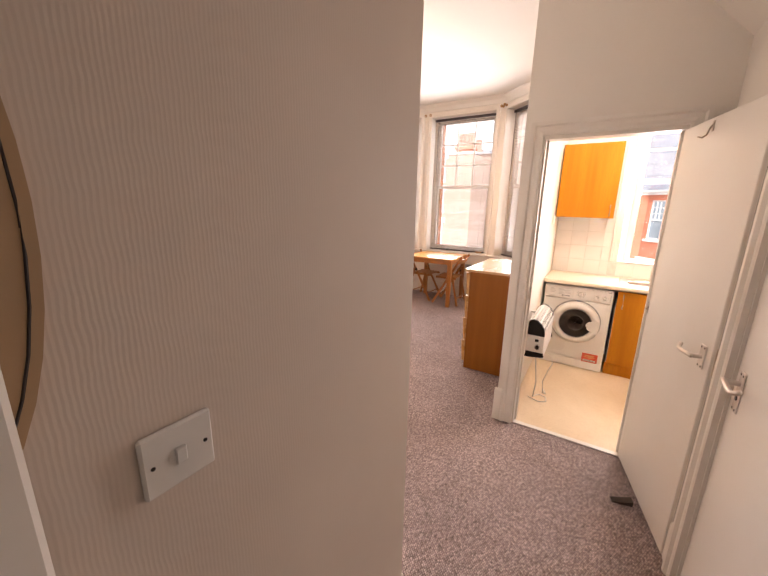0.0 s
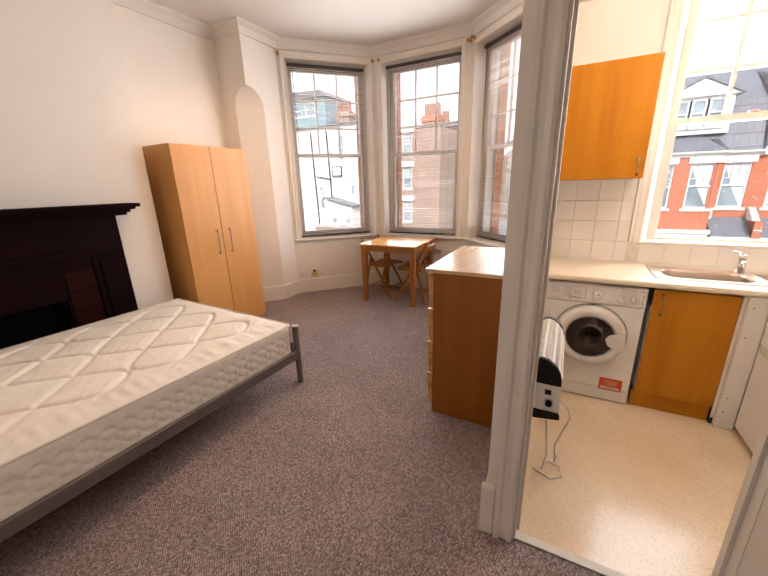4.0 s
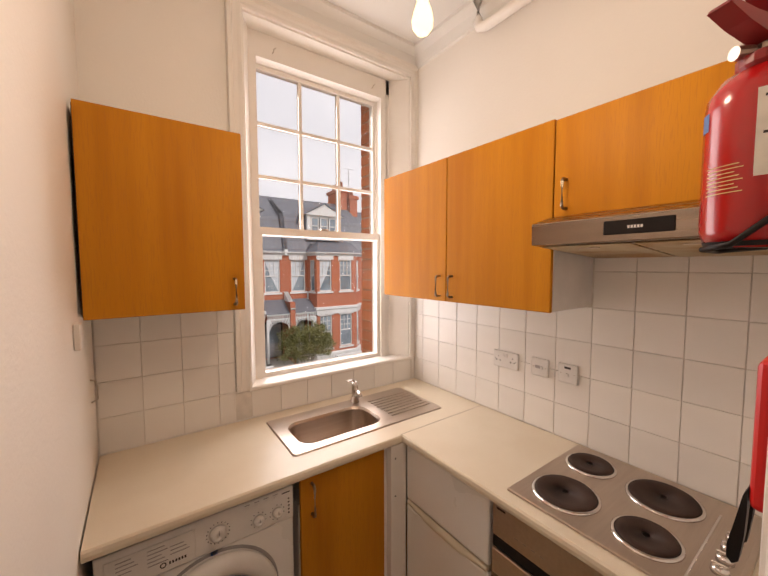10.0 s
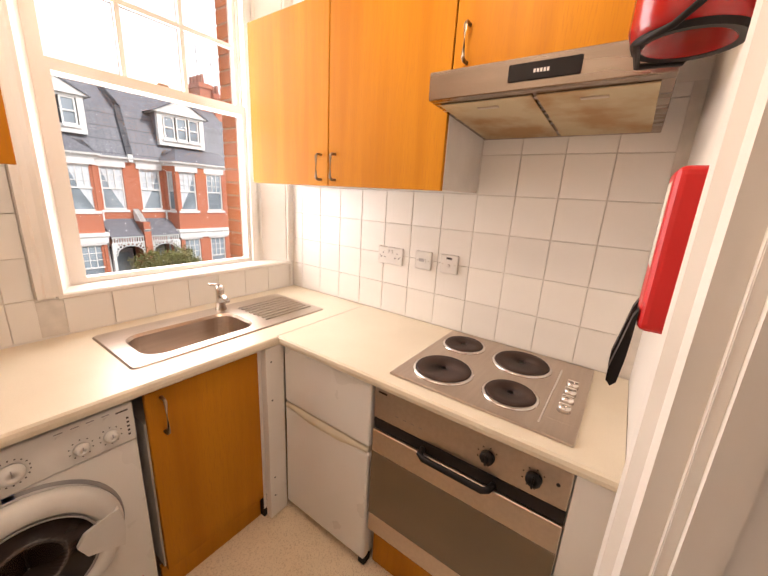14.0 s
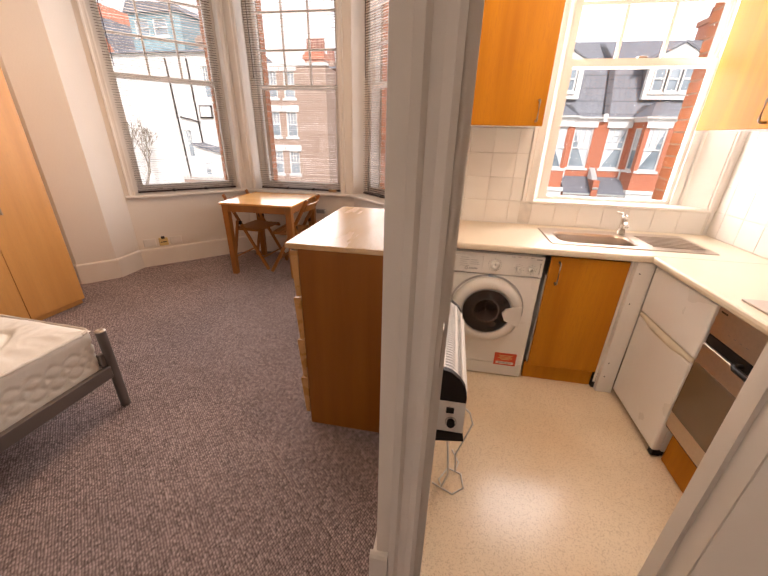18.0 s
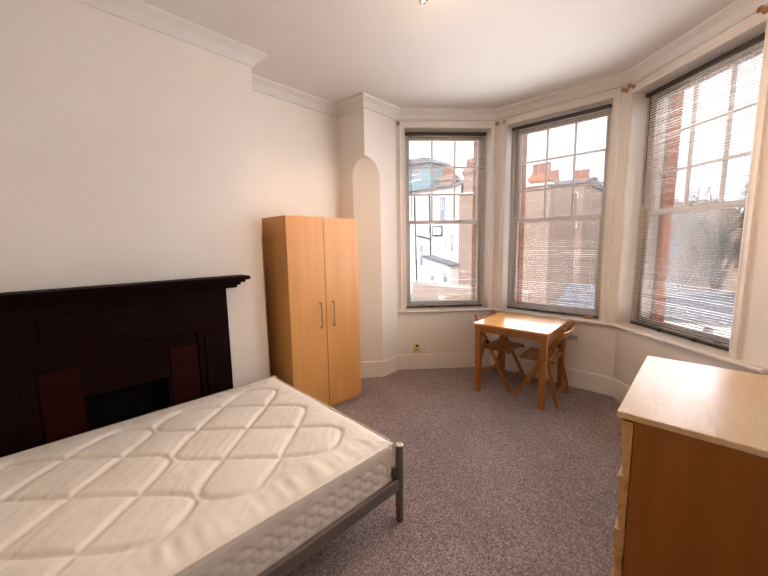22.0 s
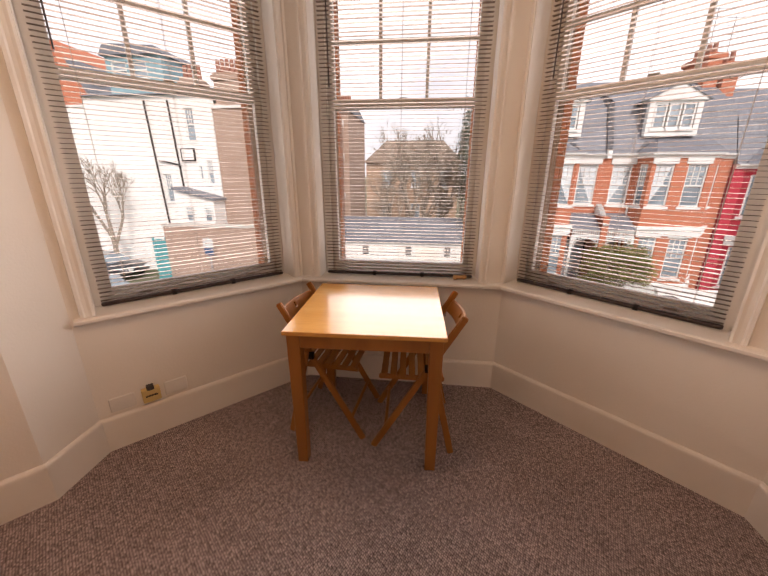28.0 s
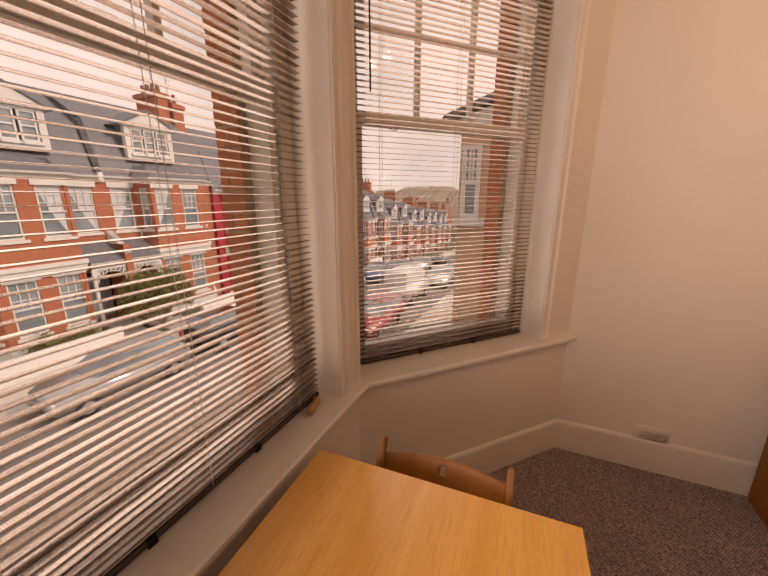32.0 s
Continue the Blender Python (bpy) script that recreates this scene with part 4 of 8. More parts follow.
# kitchen window
sash_window("window_4", Matrix.Translation((0, K_Y + .10, 0)), 1.492, 2.390, 1.03, 2.835, 1.885, "white sash window above the sink, nine panes above one", 0.036, 0.029, 0.022, False, 0.13, 0.026)
b_ = bmesh.new()
prism([(1.45, K_Y - .004), (1.50, K_Y + .10), (1.50, K_Y + .16), (1.40, K_Y + .16), (1.40, K_Y + .03), (1.45, K_Y + .03)], 1.06, 2.93, b_)
prism([(2.50, K_Y - .004), (2.55, K_Y + .03), (2.55, K_Y + .16), (2.385, K_Y + .16), (2.385, K_Y + .10), (2.41, K_Y + .10)], 1.06, 2.93, b_)
add_box(b_, 1.45, 2.50, K_Y + .10, K_Y + .16, 2.835, 2.93)
add_box(b_, 1.45, 2.50, K_Y - .002, K_Y + .12, 2.925, 2.935)
structure("trim_lining_kitchen", b_, GLOSS, "white splayed lining of the kitchen window", "window lining")
structure("window_sill_kitchen", slab(1.43, 2.53, K_Y - .018, K_Y + .10, 1.045, 1.068, 0.006), GLOSS, "white painted kitchen window sill", "window sill")
architrave("trim_window_kitchen", Matrix.Translation((1.45, K_Y, 0)), 1.055, 2.935, 1.06, "white moulded architrave of the kitchen window", 0.95)
for x_ in (1.63, 2.27):
    c_ = thing("curtain_hook", "small brass wire hook on the window lining", "hook")
    part("hook", hose([(x_, K_Y + .10, 2.84), (x_, K_Y + .085, 2.84), (x_, K_Y + .078, 2.85), (x_ + .012, K_Y + .08, 2.86)], 0.003, 6), NICKEL, c_)


def venetian(label, m, seed):
    """A slatted blind, let down, its slats open: local x along, y outward."""
    blind = thing("venetian_blind", label, "blind", "blinds in the bay")
    w = BLIND_W - 0.004
    part("headrail", slab(0.002, w, 0.055, 0.095, BLIND_Z1 - .035, BLIND_Z1, 0.003, m), BLIND_RAIL, blind, "bronze headrail")
    part("bottom_rail", slab(0.004, w - .002, 0.062, 0.090, BLIND_Z0, BLIND_Z0 + .018, 0.004, m), BLIND_RAIL, blind, "dark bronze bottom rail")
    b = bmesh.new()
    k = 6
    rows = [[b.verts.new((x, 0.0125 * math.cos(math.pi * (1 - j / k)), 0.0022 * math.sin(math.pi * j / k))) for j in range(k + 1)] for x in (0.006, w - .004)]
    for j in range(k):
        b.faces.new((rows[0][j], rows[0][j + 1], rows[1][j + 1], rows[1][j]))
    bmesh.ops.solidify(b, geom=b.faces[:], thickness=0.0006)
    data = bpy.data.meshes.new("slat")
    b.to_mesh(data)
    b.free()
    data.materials.append(SLAT)
    rnd = random.Random(seed)
    count = 97
    pitch = (BLIND_Z1 - .045 - BLIND_Z0 - .02) / count
    for i in range(count):
        s = new("slat", data)
        s.matrix_basis = m @ pose(rnd.uniform(-.0015, .0015), 0.076, BLIND_Z0 + .028 + pitch * i, 0.5 + rnd.uniform(-1.5, 1.5), rnd.uniform(-.08, .08), 0)
        s.parent = blind
    for x in (0.13, w / 2, w - .13):
        for y in (0.0625, 0.0895):
            part("ladder_cord", add_box(bmesh.new(), x - .0008, x + .0008, y - .0005, y + .0005, BLIND_Z0 + .01, BLIND_Z1 - .03, m), CORD, blind)
    part("tilt_wand", rod(m @ Vector((0.07, 0.048, BLIND_Z1 - .03)), m @ Vector((0.072, 0.046, BLIND_Z1 - 1.05)), 0.004, 8), BLIND_RAIL, blind, "thin plastic tilt wand")
    for x in (0.35, w - .35):
        part("end_clip", slab(x - .012, x + .012, 0.058, 0.093, BLIND_Z0 - .004, BLIND_Z0 + .022, 0.002, m), BLACK, blind)
    return blind


venetian("bronze venetian blind let down with open slats", BAY_L @ Matrix.Translation((U_L, 0.040, 0)), 1)
venetian("bronze venetian blind let down with open slats", BAY_C @ Matrix.Translation((U_C, 0.016, 0)), 2)
venetian("bronze venetian blind let down with open slats", BAY_R @ Matrix.Translation((U_R, 0.045, 0)), 3)

# curtain pole finials left on the walls above the windows
for x_, y_, t_ in ((-2.455, 4.455, 0), (-1.62, 5.355, 0), (-1.53, 5.36, 0), (-0.30, 5.33, 1), (-0.24, 5.27, 1), (0.55, 4.545, 1)):
    f_ = thing("pole_bracket", "small turned wooden curtain pole bracket on the wall", "bracket", "pole brackets")
    d_ = Vector((-.5, -.85)) if t_ else Vector((.45, -.89))
    part("knob", lathe([(0.012, 0), (0.020, 0.006), (0.014, 0.014), (0.011, 0.03), (0.018, 0.045), (0.022, 0.058), (0.012, 0.07)], 14,
                       Matrix.Translation((x_, y_, 3.115)) @ Vector((d_.x, d_.y, 0)).to_track_quat("Z", "Y").to_matrix().to_4x4() @ Matrix.Translation((0, 0, -0.03))), OAK, f_, "", True)
stub = thing("pole_finial", "turned wooden finial lying on the window board", "finial")
part("finial", lathe([(0.006, 0), (0.016, 0.006), (0.018, 0.02), (0.012, 0.035), (0.013, 0.07), (0.017, 0.085), (0.010, 0.095)], 16, pose(-0.565, 5.405, 0.8225, 90, 0, 105)), OAK, stub, "", True)


# ---- kitchen ----
def tiled(parent, m, cols, rows, lo, hi, z_lo, z_hi, holes=()):
    """Square tiles on local x-z, proud towards local -y, cut at the edges and round openings."""
    out = []
    for i, x in enumerate(cols[:-1]):
        for z, z2 in zip(rows, rows[1:]):
            a, b, c, d = max(x, lo), min(cols[i + 1], hi), max(z, z_lo), min(z2, z_hi)
            for h in holes:
                if a < h[1] and b > h[0] and c < h[3] and d > h[2]:
                    if a < h[0] - 0.02:
                        b = h[0]
                    elif b > h[1] + 0.02:
                        a = h[1]
                    elif c < h[2] - 0.02:
                        d = h[2]
                    elif d > h[3] + 0.02:
                        c = h[3]
                    else:
                        a = b
            if b - a > 0.015 and d - c > 0.015:
                out.append(((b - a - .0028, 0.006, d - c - .0028), m @ Matrix.Translation(((a + b) / 2, -0.005, (c + d) / 2))))
    return out


STEP = 0.1525
right_m = Matrix(((0, 1, 0, K_X), (-1, 0, 0, K_Y), (0, 0, 1, 0), (0, 0, 0, 1)))
right_rows = [0.903 + STEP * k for k in range(8)]
right_cols = [K_Y - 3.90 + (3.90 - 2.685 - 8 * STEP) + STEP * k for k in range(13)]
grout_r = structure("trim_grout_right", add_box(bmesh.new(), K_X - .0035, K_X - .0005, K_FRONT, K_Y, 0.90, 1.86), GROUT, "grout bed of the wall tiles", "grout")
left_m = Matrix.Translation((0, K_Y, 0))
left_rows = [0.905, 1.058, 1.2105, 1.363, 1.513]
left_cols = [0.835, 0.99] + [0.99 + STEP * k for k in range(1, 12)]
grout_l = structure("trim_grout_window", wall(K_X - .004 - PART_K, 0.003, 0.90, 1.513, [(1.372 - PART_K, 2.52 - PART_K, 1.046, 1.60)], Matrix.Translation((PART_K, K_Y - .0035, 0))), GROUT, "grout bed of the wall tiles", "grout")

worktop = thing("worktop", "cream speckled laminate worktop with rounded front edge", "worktop")
b_ = wall(1.715, 0.036, 3.25, 3.838, [(0.71, 1.16, 3.402, 3.658)], Matrix(((1, 0, 0, 0.835), (0, 0, 1, 0), (0, 1, 0, 0.867), (0, 0, 0, 1))))
NOSE = [(0, 0.867), (0.008, 0.867), (0.014, 0.873), (0.016, 0.885), (0.014, 0.897), (0.008, 0.903), (0, 0.903)]
sweep(NOSE, [(0.835, 3.25), (1.966, 3.25)], b_)
part("window_run", b_, WORKTOP, worktop)
b_ = add_box(bmesh.new(), 1.980, 2.55, K_FRONT + .002, 3.248, 0.867, 0.903)
sweep(NOSE, [(1.980, 3.246), (1.980, K_FRONT + .002)], b_)
part("hob_run", b_, WORKTOP, worktop)
part("joint_strip", slab(1.966, 2.548, 3.247, 3.2505, 0.902, 0.9038, 0.0004), STEEL, worktop, "thin metal joint strip")
part("upstand_seal", add_box(bmesh.new(), 0.838, 2.548, 3.832, 3.8385, 0.903, 0.909), PLASTIC_W, worktop)

# sink
sink = thing("sink", "stainless steel sink with drainer let into the worktop", "sink")


def rounded(x0, x1, y0, y1, r, n=6):
    out = []
    for cx, cy, a0 in ((x1 - r, y1 - r, 0), (x0 + r, y1 - r, 90), (x0 + r, y0 + r, 180), (x1 - r, y0 + r, 270)):
        out += [(cx + r * math.cos(radians(a0 + 90 * k / n)), cy + r * math.sin(radians(a0 + 90 * k / n))) for k in range(n + 1)]
    return out


b_ = bmesh.new()
loops = []
for pts_, z_ in ((rounded(1.486, 2.345, 3.350, 3.745, .02), 0.9035), (rounded(1.492, 2.339, 3.356, 3.739, .02), 0.9085), (rounded(1.55, 1.99, 3.405, 3.655, .07), 0.9065),
                 (rounded(1.558, 1.982, 3.413, 3.647, .065), 0.895), (rounded(1.57, 1.97, 3.425, 3.635, .06), 0.78), (rounded(1.60, 1.94, 3.45, 3.61, .05), 0.757)):
    loops.append([b_.verts.new((*p, z_)) for p in pts_])
for a_, c_ in zip(loops, loops[1:]):
    for k_ in range(len(a_)):
        j_ = (k_ + 1) % len(a_)
        b_.faces.new((a_[k_], a_[j_], c_[j_], c_[k_]))
b_.faces.new(loops[-1])
part("bowl", b_, STEEL, sink, "", False)
for k_ in range(8):
    y_ = 3.43 + k_ * 0.032
    part("drainer_rib", slab(2.045, 2.315, y_ - .005, y_ + .005, 0.9075, 0.9125, 0.002), STEEL, sink)
part("waste", lathe([(0.004, 0), (0.033, 0.0), (0.036, 0.003), (0.03, 0.004)], 20, Matrix.Translation((1.77, 3.53, 0.757))), CHROME, sink, "round drain")
tap = thing("tap", "short chrome mixer tap on the sink", "tap")
part("body", lathe([(0.026, 0), (0.024, 0.006), (0.019, 0.012), (0.019, 0.095), (0.021, 0.105), (0.014, 0.118), (0.004, 0.122)], 20, Matrix.Translation((1.985, 3.70, 0.907))), CHROME, tap, "", True)
part("spout", hose([(1.985, 3.695, 0.975), (1.975, 3.66, 0.985), (1.965, 3.615, 0.983), (1.963, 3.60, 0.972)], 0.011, 12), CHROME, tap, "", True)
part("lever", hose([(1.985, 3.70, 1.028), (1.965, 3.695, 1.036), (1.93, 3.69, 1.044)], 0.006, 8), CHROME, tap, "", True)


def bow_handle(parent, x, y, z0, z1, out, r=0.0055):
    """A bow pull that stands out from a door by the vector out."""
    o = Vector(out)
    p, q = Vector((x, y, z0)), Vector((x, y, z1))
    u = Vector((0, 0, 0.012))
    part("handle", hose([p, p + o * .7, p + o * .95 + u * .5, p + o + u, q + o - u, q + o * .95 - u * .5, q + o * .7, q], r, 10), HANDLE, parent, "dull brass bow handle", True)


def wall_cabinet(label, x0, x1, y0, y1, z0, z1, axis, handle):
    """A wall cupboard: white carcass, one veneered door. axis: the door's side, '-x' or '-y'."""
    cab = thing("wall_cabinet", label, "cabinet", "wall cabinets")
    t = 0.018
    if axis == "-y":
        part("carcass", slab(x0, x1, y0 + t + .002, y1, z0 + .003, z1 - .003, 0.001), PLASTIC_W, cab, "white carcass")
        door = part("door", slab(x0 + .001, x1 - .001, y0, y0 + t, z0, z1, 0.0018), ORANGE, cab, "orange beech door")
        part("hinge_edge", slab(x0 - .001, x0 + .0008, y0 + .003, y0 + t - .003, z0 + .01, z1 - .01), BLACK, door, "chipped dark edge")
        bow_handle(door, handle, y0, z0 + .025, z0 + .125, (0, -.03, 0))
    else:
        part("carcass", slab(x0 + t + .002, x1, y0, y1, z0 + .003, z1 - .003, 0.001), PLASTIC_W, cab, "white carcass")
        door = part("door", slab(x0, x0 + t, y0 + .0015, y1 - .0015, z0, z1, 0.0018), ORANGE, cab, "orange beech door")
        bow_handle(door, x0, handle, z0 + .025, z0 + .125, (-.03, 0, 0))
    return cab


wall_cabinet("orange beech wall cabinet with a steel handle", 0.842, 1.345, 3.485, K_Y - .009, 1.515, 2.213, "-y", 1.305)
wall_cabinet("orange beech wall cabinet beside the window", 2.225, K_X - .003, 3.222, 3.745, 1.515, 2.213, "-x", 3.262)
wall_cabinet("orange beech wall cabinet with a steel handle", 2.225, K_X - .003, 2.692, 3.220, 1.515, 2.213, "-x", 3.18)
wall_cabinet("short orange beech wall cabinet above the cooker hood", 2.225, K_X - .003, 2.12, 2.690, 1.865, 2.207, "-x", 2.645)

hood = thing("cooker_hood", "brushed steel cooker hood with greasy filters", "cooker hood")
b_ = bmesh.new()
prism([(2.082, 1.758), (2.080, 1.828), (2.20, 1.862), (K_X - .004, 1.862), (K_X - .004, 1.722)], 2.125, 2.685, b_, Matrix(((1, 0, 0, 0), (0, 0, 1, 0), (0, 1, 0, 0), (0, 0, 0, 1))))
bmesh.ops.bevel(b_, geom=b_.edges[:], offset=0.002, segments=1, affect="EDGES")
part("canopy", b_, HOOD_STEEL, hood)
part("control_panel", slab(2.0782, 2.0815, 2.300, 2.463, 1.776, 1.815, 0.002), BLACK, hood, "black control strip")
for k_ in range(5):
    part("emblem_bar", slab(2.0775, 2.0785, 2.368 + k_ * .0075, 2.373 + k_ * .0075, 1.791, 1.799), PLASTIC_W, hood)
tilt_ = Matrix.Translation((2.09, 0, 1.757)) @ Matrix.Rotation(math.atan2(-0.036, 0.466), 4, "Y").inverted()
for y0_, y1_ in ((2.15, 2.40), (2.41, 2.665)):
    part("filter", slab(0.03, 0.43, y0_, y1_, -0.004, -0.0006, 0.001, tilt_), GREASE, hood, "greasy mesh filter with brown stains")
    part("filter_catch", slab(0.07, 0.085, (y0_ + y1_) / 2 - .03, (y0_ + y1_) / 2 + .03, -0.007, -0.004, 0.001, tilt_), STEEL, hood)

# cooker: hob, oven and plinth
hob = thing("hob", "steel electric hob with four solid plates in the worktop", "hob")
b_ = slab(2.018, 2.532, 2.150, 2.716, 0.9035, 0.912, 0.004, steps=2)
part("surface", b_, STEEL, hob)
for x_, y_, r_ in ((2.400, 2.608, .073), (2.153, 2.580, .092), (2.390, 2.376, .092), (2.149, 2.349, .073)):
    pl_ = part("hotplate", lathe([(0.01, 0.0), (r_ - .012, 0.0), (r_, 0.002), (r_ + .002, 0.0), (r_ + .002, -0.008)][::-1], 36, Matrix.Translation((x_, y_, 0.9215))), PLATE, hob, "dark brown solid hotplate", True)
    part("ring", lathe([(r_ + .0025, -0.009), (r_ + .014, -0.009), (r_ + .013, -0.0045), (r_ + .006, -0.001), (r_ + .0025, -0.003)], 36, Matrix.Translation((x_, y_, 0.9205)), ring=True), CHROME, pl_, "chrome trim ring", True)
part("knob_panel", slab(2.10, 2.40, 2.165, 2.232, 0.9115, 0.9130, 0.0006), STEEL, hob)
part("knob_trim", slab(2.06, 2.44, 2.243, 2.249, 0.9115, 0.9140, 0.0008), CHROME, hob)
for k_ in range(4):
    x_ = 2.165 + k_ * .055
    kn_ = part("knob", lathe([(0.019, 0), (0.018, 0.014), (0.014, 0.018), (0.003, 0.0185)], 18, Matrix.Translation((x_, 2.198, 0.913))), CHROME, hob, "chrome knob", True)
    part("grip", slab(x_ - .003, x_ + .003, 2.182, 2.214, 0.930, 0.937, 0.001), CHROME, kn_)

oven = thing("oven", "built-in brushed steel oven with a dark glass door", "oven")
part("body", add_box(bmesh.new(), 2.012, 2.53, 2.135, 2.752, 0.225, 0.862), BLACK, oven)
part("control_panel", slab(1.990, 2.011, 2.135, 2.752, 0.736, 0.860, 0.003), STEEL, oven, "brushed steel control panel")
part("vent_strip", slab(1.994, 2.011, 2.135, 2.752, 0.690, 0.734, 0.002), BLACK, oven, "black ventilation strip")
door_ = part("door", slab(1.988, 2.011, 2.135, 2.752, 0.232, 0.688, 0.003), STEEL, oven, "steel door frame")
part("window_glass", slab(1.9862, 1.9885, 2.1365, 2.7505, 0.318, 0.598, 0.0006), DARK_GLASS, door_, "smoked brown oven glass")
part("handle", hose([(1.988, 2.55, 0.708), (1.958, 2.545, 0.712), (1.952, 2.53, 0.706), (1.952, 2.34, 0.706), (1.958, 2.325, 0.712), (1.988, 2.32, 0.708)], 0.010, 10), BLACK, oven, "black bar handle", True)
for y_ in (2.347, 2.222):
    k2_ = part("knob", lathe([(0.021, 0), (0.020, 0.012), (0.016, 0.016), (0.002, 0.017)], 20, Matrix.Translation((1.990, y_, 0.790)) @ pose(0, 0, 0, 0, -90, 0)), BLACK, oven, "black control knob", True)
    part("pointer", slab(1.969, 1.9735, y_ - .003, y_ + .003, 0.772, 0.808, 0.001), BLACK, k2_)
    for a_ in range(7):
        t_ = radians(-50 + a_ * 40)
        part("dial_mark", slab(1.9894, 1.9901, y_ - .002 + .03 * math.sin(t_), y_ + .002 + .03 * math.sin(t_), 0.788 + .03 * math.cos(t_), 0.792 + .03 * math.cos(t_)), INK, oven)
part("lamp", rod((1.9903, 2.165, 0.805), (1.988, 2.165, 0.805), 0.005, 10), INK, oven)
part("emblem_bar", slab(1.9893, 1.9902, 2.70, 2.735, 0.838, 0.845), INK, oven)
for k_ in range(4):
    part("printed_mark", slab(1.9894, 1.9902, 2.56 + k_ * .03, 2.572 + k_ * .03, 0.775, 0.778), GREY_INK, oven)
part("seal", add_box(bmesh.new(), 1.996, 2.012, 2.133, 2.754, 0.222, 0.2315), BLACK, oven)
plinth = thing("oven_plinth", "orange beech panel under the oven", "plinth")
part("panel", slab(2.045, 2.063, 2.105, 2.76, 0.004, 0.222, 0.002), ORANGE, plinth)
end_panel = thing("end_panel", "white painted end panel beside the oven", "panel")
part("panel", slab(1.992, 2.53, K_FRONT + .002, 2.132, 0.004, 0.866, 0.002), GLOSS, end_panel)

fridge = thing("fridge_freezer", "small white under-counter fridge freezer with cream grip", "fridge")
part("body", slab(2.035, 2.52, 2.775, 3.232, 0.035, 0.852, 0.004), ENAMEL, fridge)
part("freezer_door", slab(1.992, 2.032, 2.768, 3.238, 0.592, 0.852, 0.008, steps=2), ENAMEL, fridge, "white freezer door")
part("fridge_door", slab(1.992, 2.032, 2.768, 3.238, 0.045, 0.562, 0.010, steps=2), ENAMEL, fridge, "white fridge door")
b_ = grid_mesh(24, 3, lambda u, v: Vector((1.994 - 0.012 * math.sin(math.pi * v) * (0.35 + 0.65 * math.sin(math.pi * u) ** 2), 2.775 + 0.457 * u, 0.563 + 0.024 * v - 0.020 * min(1.0, 1.5 * math.sin(math.pi * u) ** 2) * (1 - v))))
part("grip", b_, CREAM_GRIP, fridge, "cream grip strip", True)
part("seal", add_box(bmesh.new(), 2.000, 2.034, 2.772, 3.234, 0.566, 0.592), CREAM_GRIP, fridge)
for y_ in (2.80, 3.20):
    part("foot", rod((2.06, y_, 0.003), (2.06, y_, 0.04), 0.014, 10), BLACK, fridge)
part("hinge_cover", slab(1.998, 2.04, 2.768, 2.80, 0.012, 0.045, 0.003), BLACK, fridge)

base_cab = thing("sink_cabinet", "orange beech sink cabinet with a steel handle", "cabinet")
part("body", add_box(bmesh.new(), 1.478, 1.888, 3.292, 3.82, 0.13, 0.735), PLASTIC_W, base_cab)
sd_ = part("door", slab(1.482, 1.886, 3.270, 3.288, 0.125, 0.852, 0.002), ORANGE, base_cab, "orange beech door")
bow_handle(sd_, 1.528, 3.270, 0.695, 0.822, (0, -.03, 0))
part("plinth", slab(1.470, 1.886, 3.300, 3.316, 0.004, 0.124, 0.001), ORANGE, base_cab, "orange plinth")
post = thing("corner_post", "worn white corner post between cabinet and fridge", "post")
part("post", slab(1.905, 1.996, 3.243, 3.30, 0.004, 0.864, 0.002), GLOSS, post)
part("side_strip", slab(1.889, 1.904, 3.275, 3.335, 0.05, 0.864, 0.001), GLOSS, post)
part("base_block", slab(1.888, 1.92, 3.276, 3.31, 0.004, 0.13, 0.002), BLACK, post)
for z_ in (0.62, 0.80, 0.22, 0.12):
    part("screw_hole", rod((1.93, 3.2434, z_), (1.93, 3.2422, z_), 0.004, 8), INK, post)

# washing machine
wm = thing("washing_machine", "white front-loading washing machine, its porthole shut", "washing machine")
WX0, WX1, WY = 0.853, 1.452, 3.272
part("cabinet", slab(WX0, WX1, WY + .014, 3.80, 0.012, 0.848, 0.006, steps=2), ENAMEL, wm)
part("front_panel", slab(WX0 + .002, WX1 - .002, WY, WY + .0138, 0.105, 0.716, 0.005, steps=2), ENAMEL, wm)
part("kick_panel", slab(WX0 + .002, WX1 - .002, WY + .002, WY + .0138, 0.012, 0.102, 0.003), ENAMEL, wm, "white kick panel")
part("fascia", slab(WX0 + .002, WX1 - .002, WY - .006, WY + .0138, 0.719, 0.846, 0.006, steps=2), PLASTIC_W, wm, "white control fascia")
drawer_ = part("soap_drawer", slab(WX0 + .025, WX0 + .262, WY - .010, WY - .005, 0.724, 0.826, 0.003), PLASTIC_W, wm, "soap drawer with printed programme list")
face_y = WY - .0102
for c_, x_ in enumerate((0.04, 0.118, 0.178)):
    for r_ in range(5 if c_ else 4):
        if c_ == 2 and r_ in (0, 4):
            continue
        part("printed_line", slab(WX0 + .0 + x_ + .012, WX0 + x_ + .05 + .008 * ((r_ * 7 + c_) % 3), face_y - .0004, face_y + .0003, 0.812 - r_ * .0125 - .0016, 0.812 - r_ * .0125 + .0016), GREY_INK, drawer_)
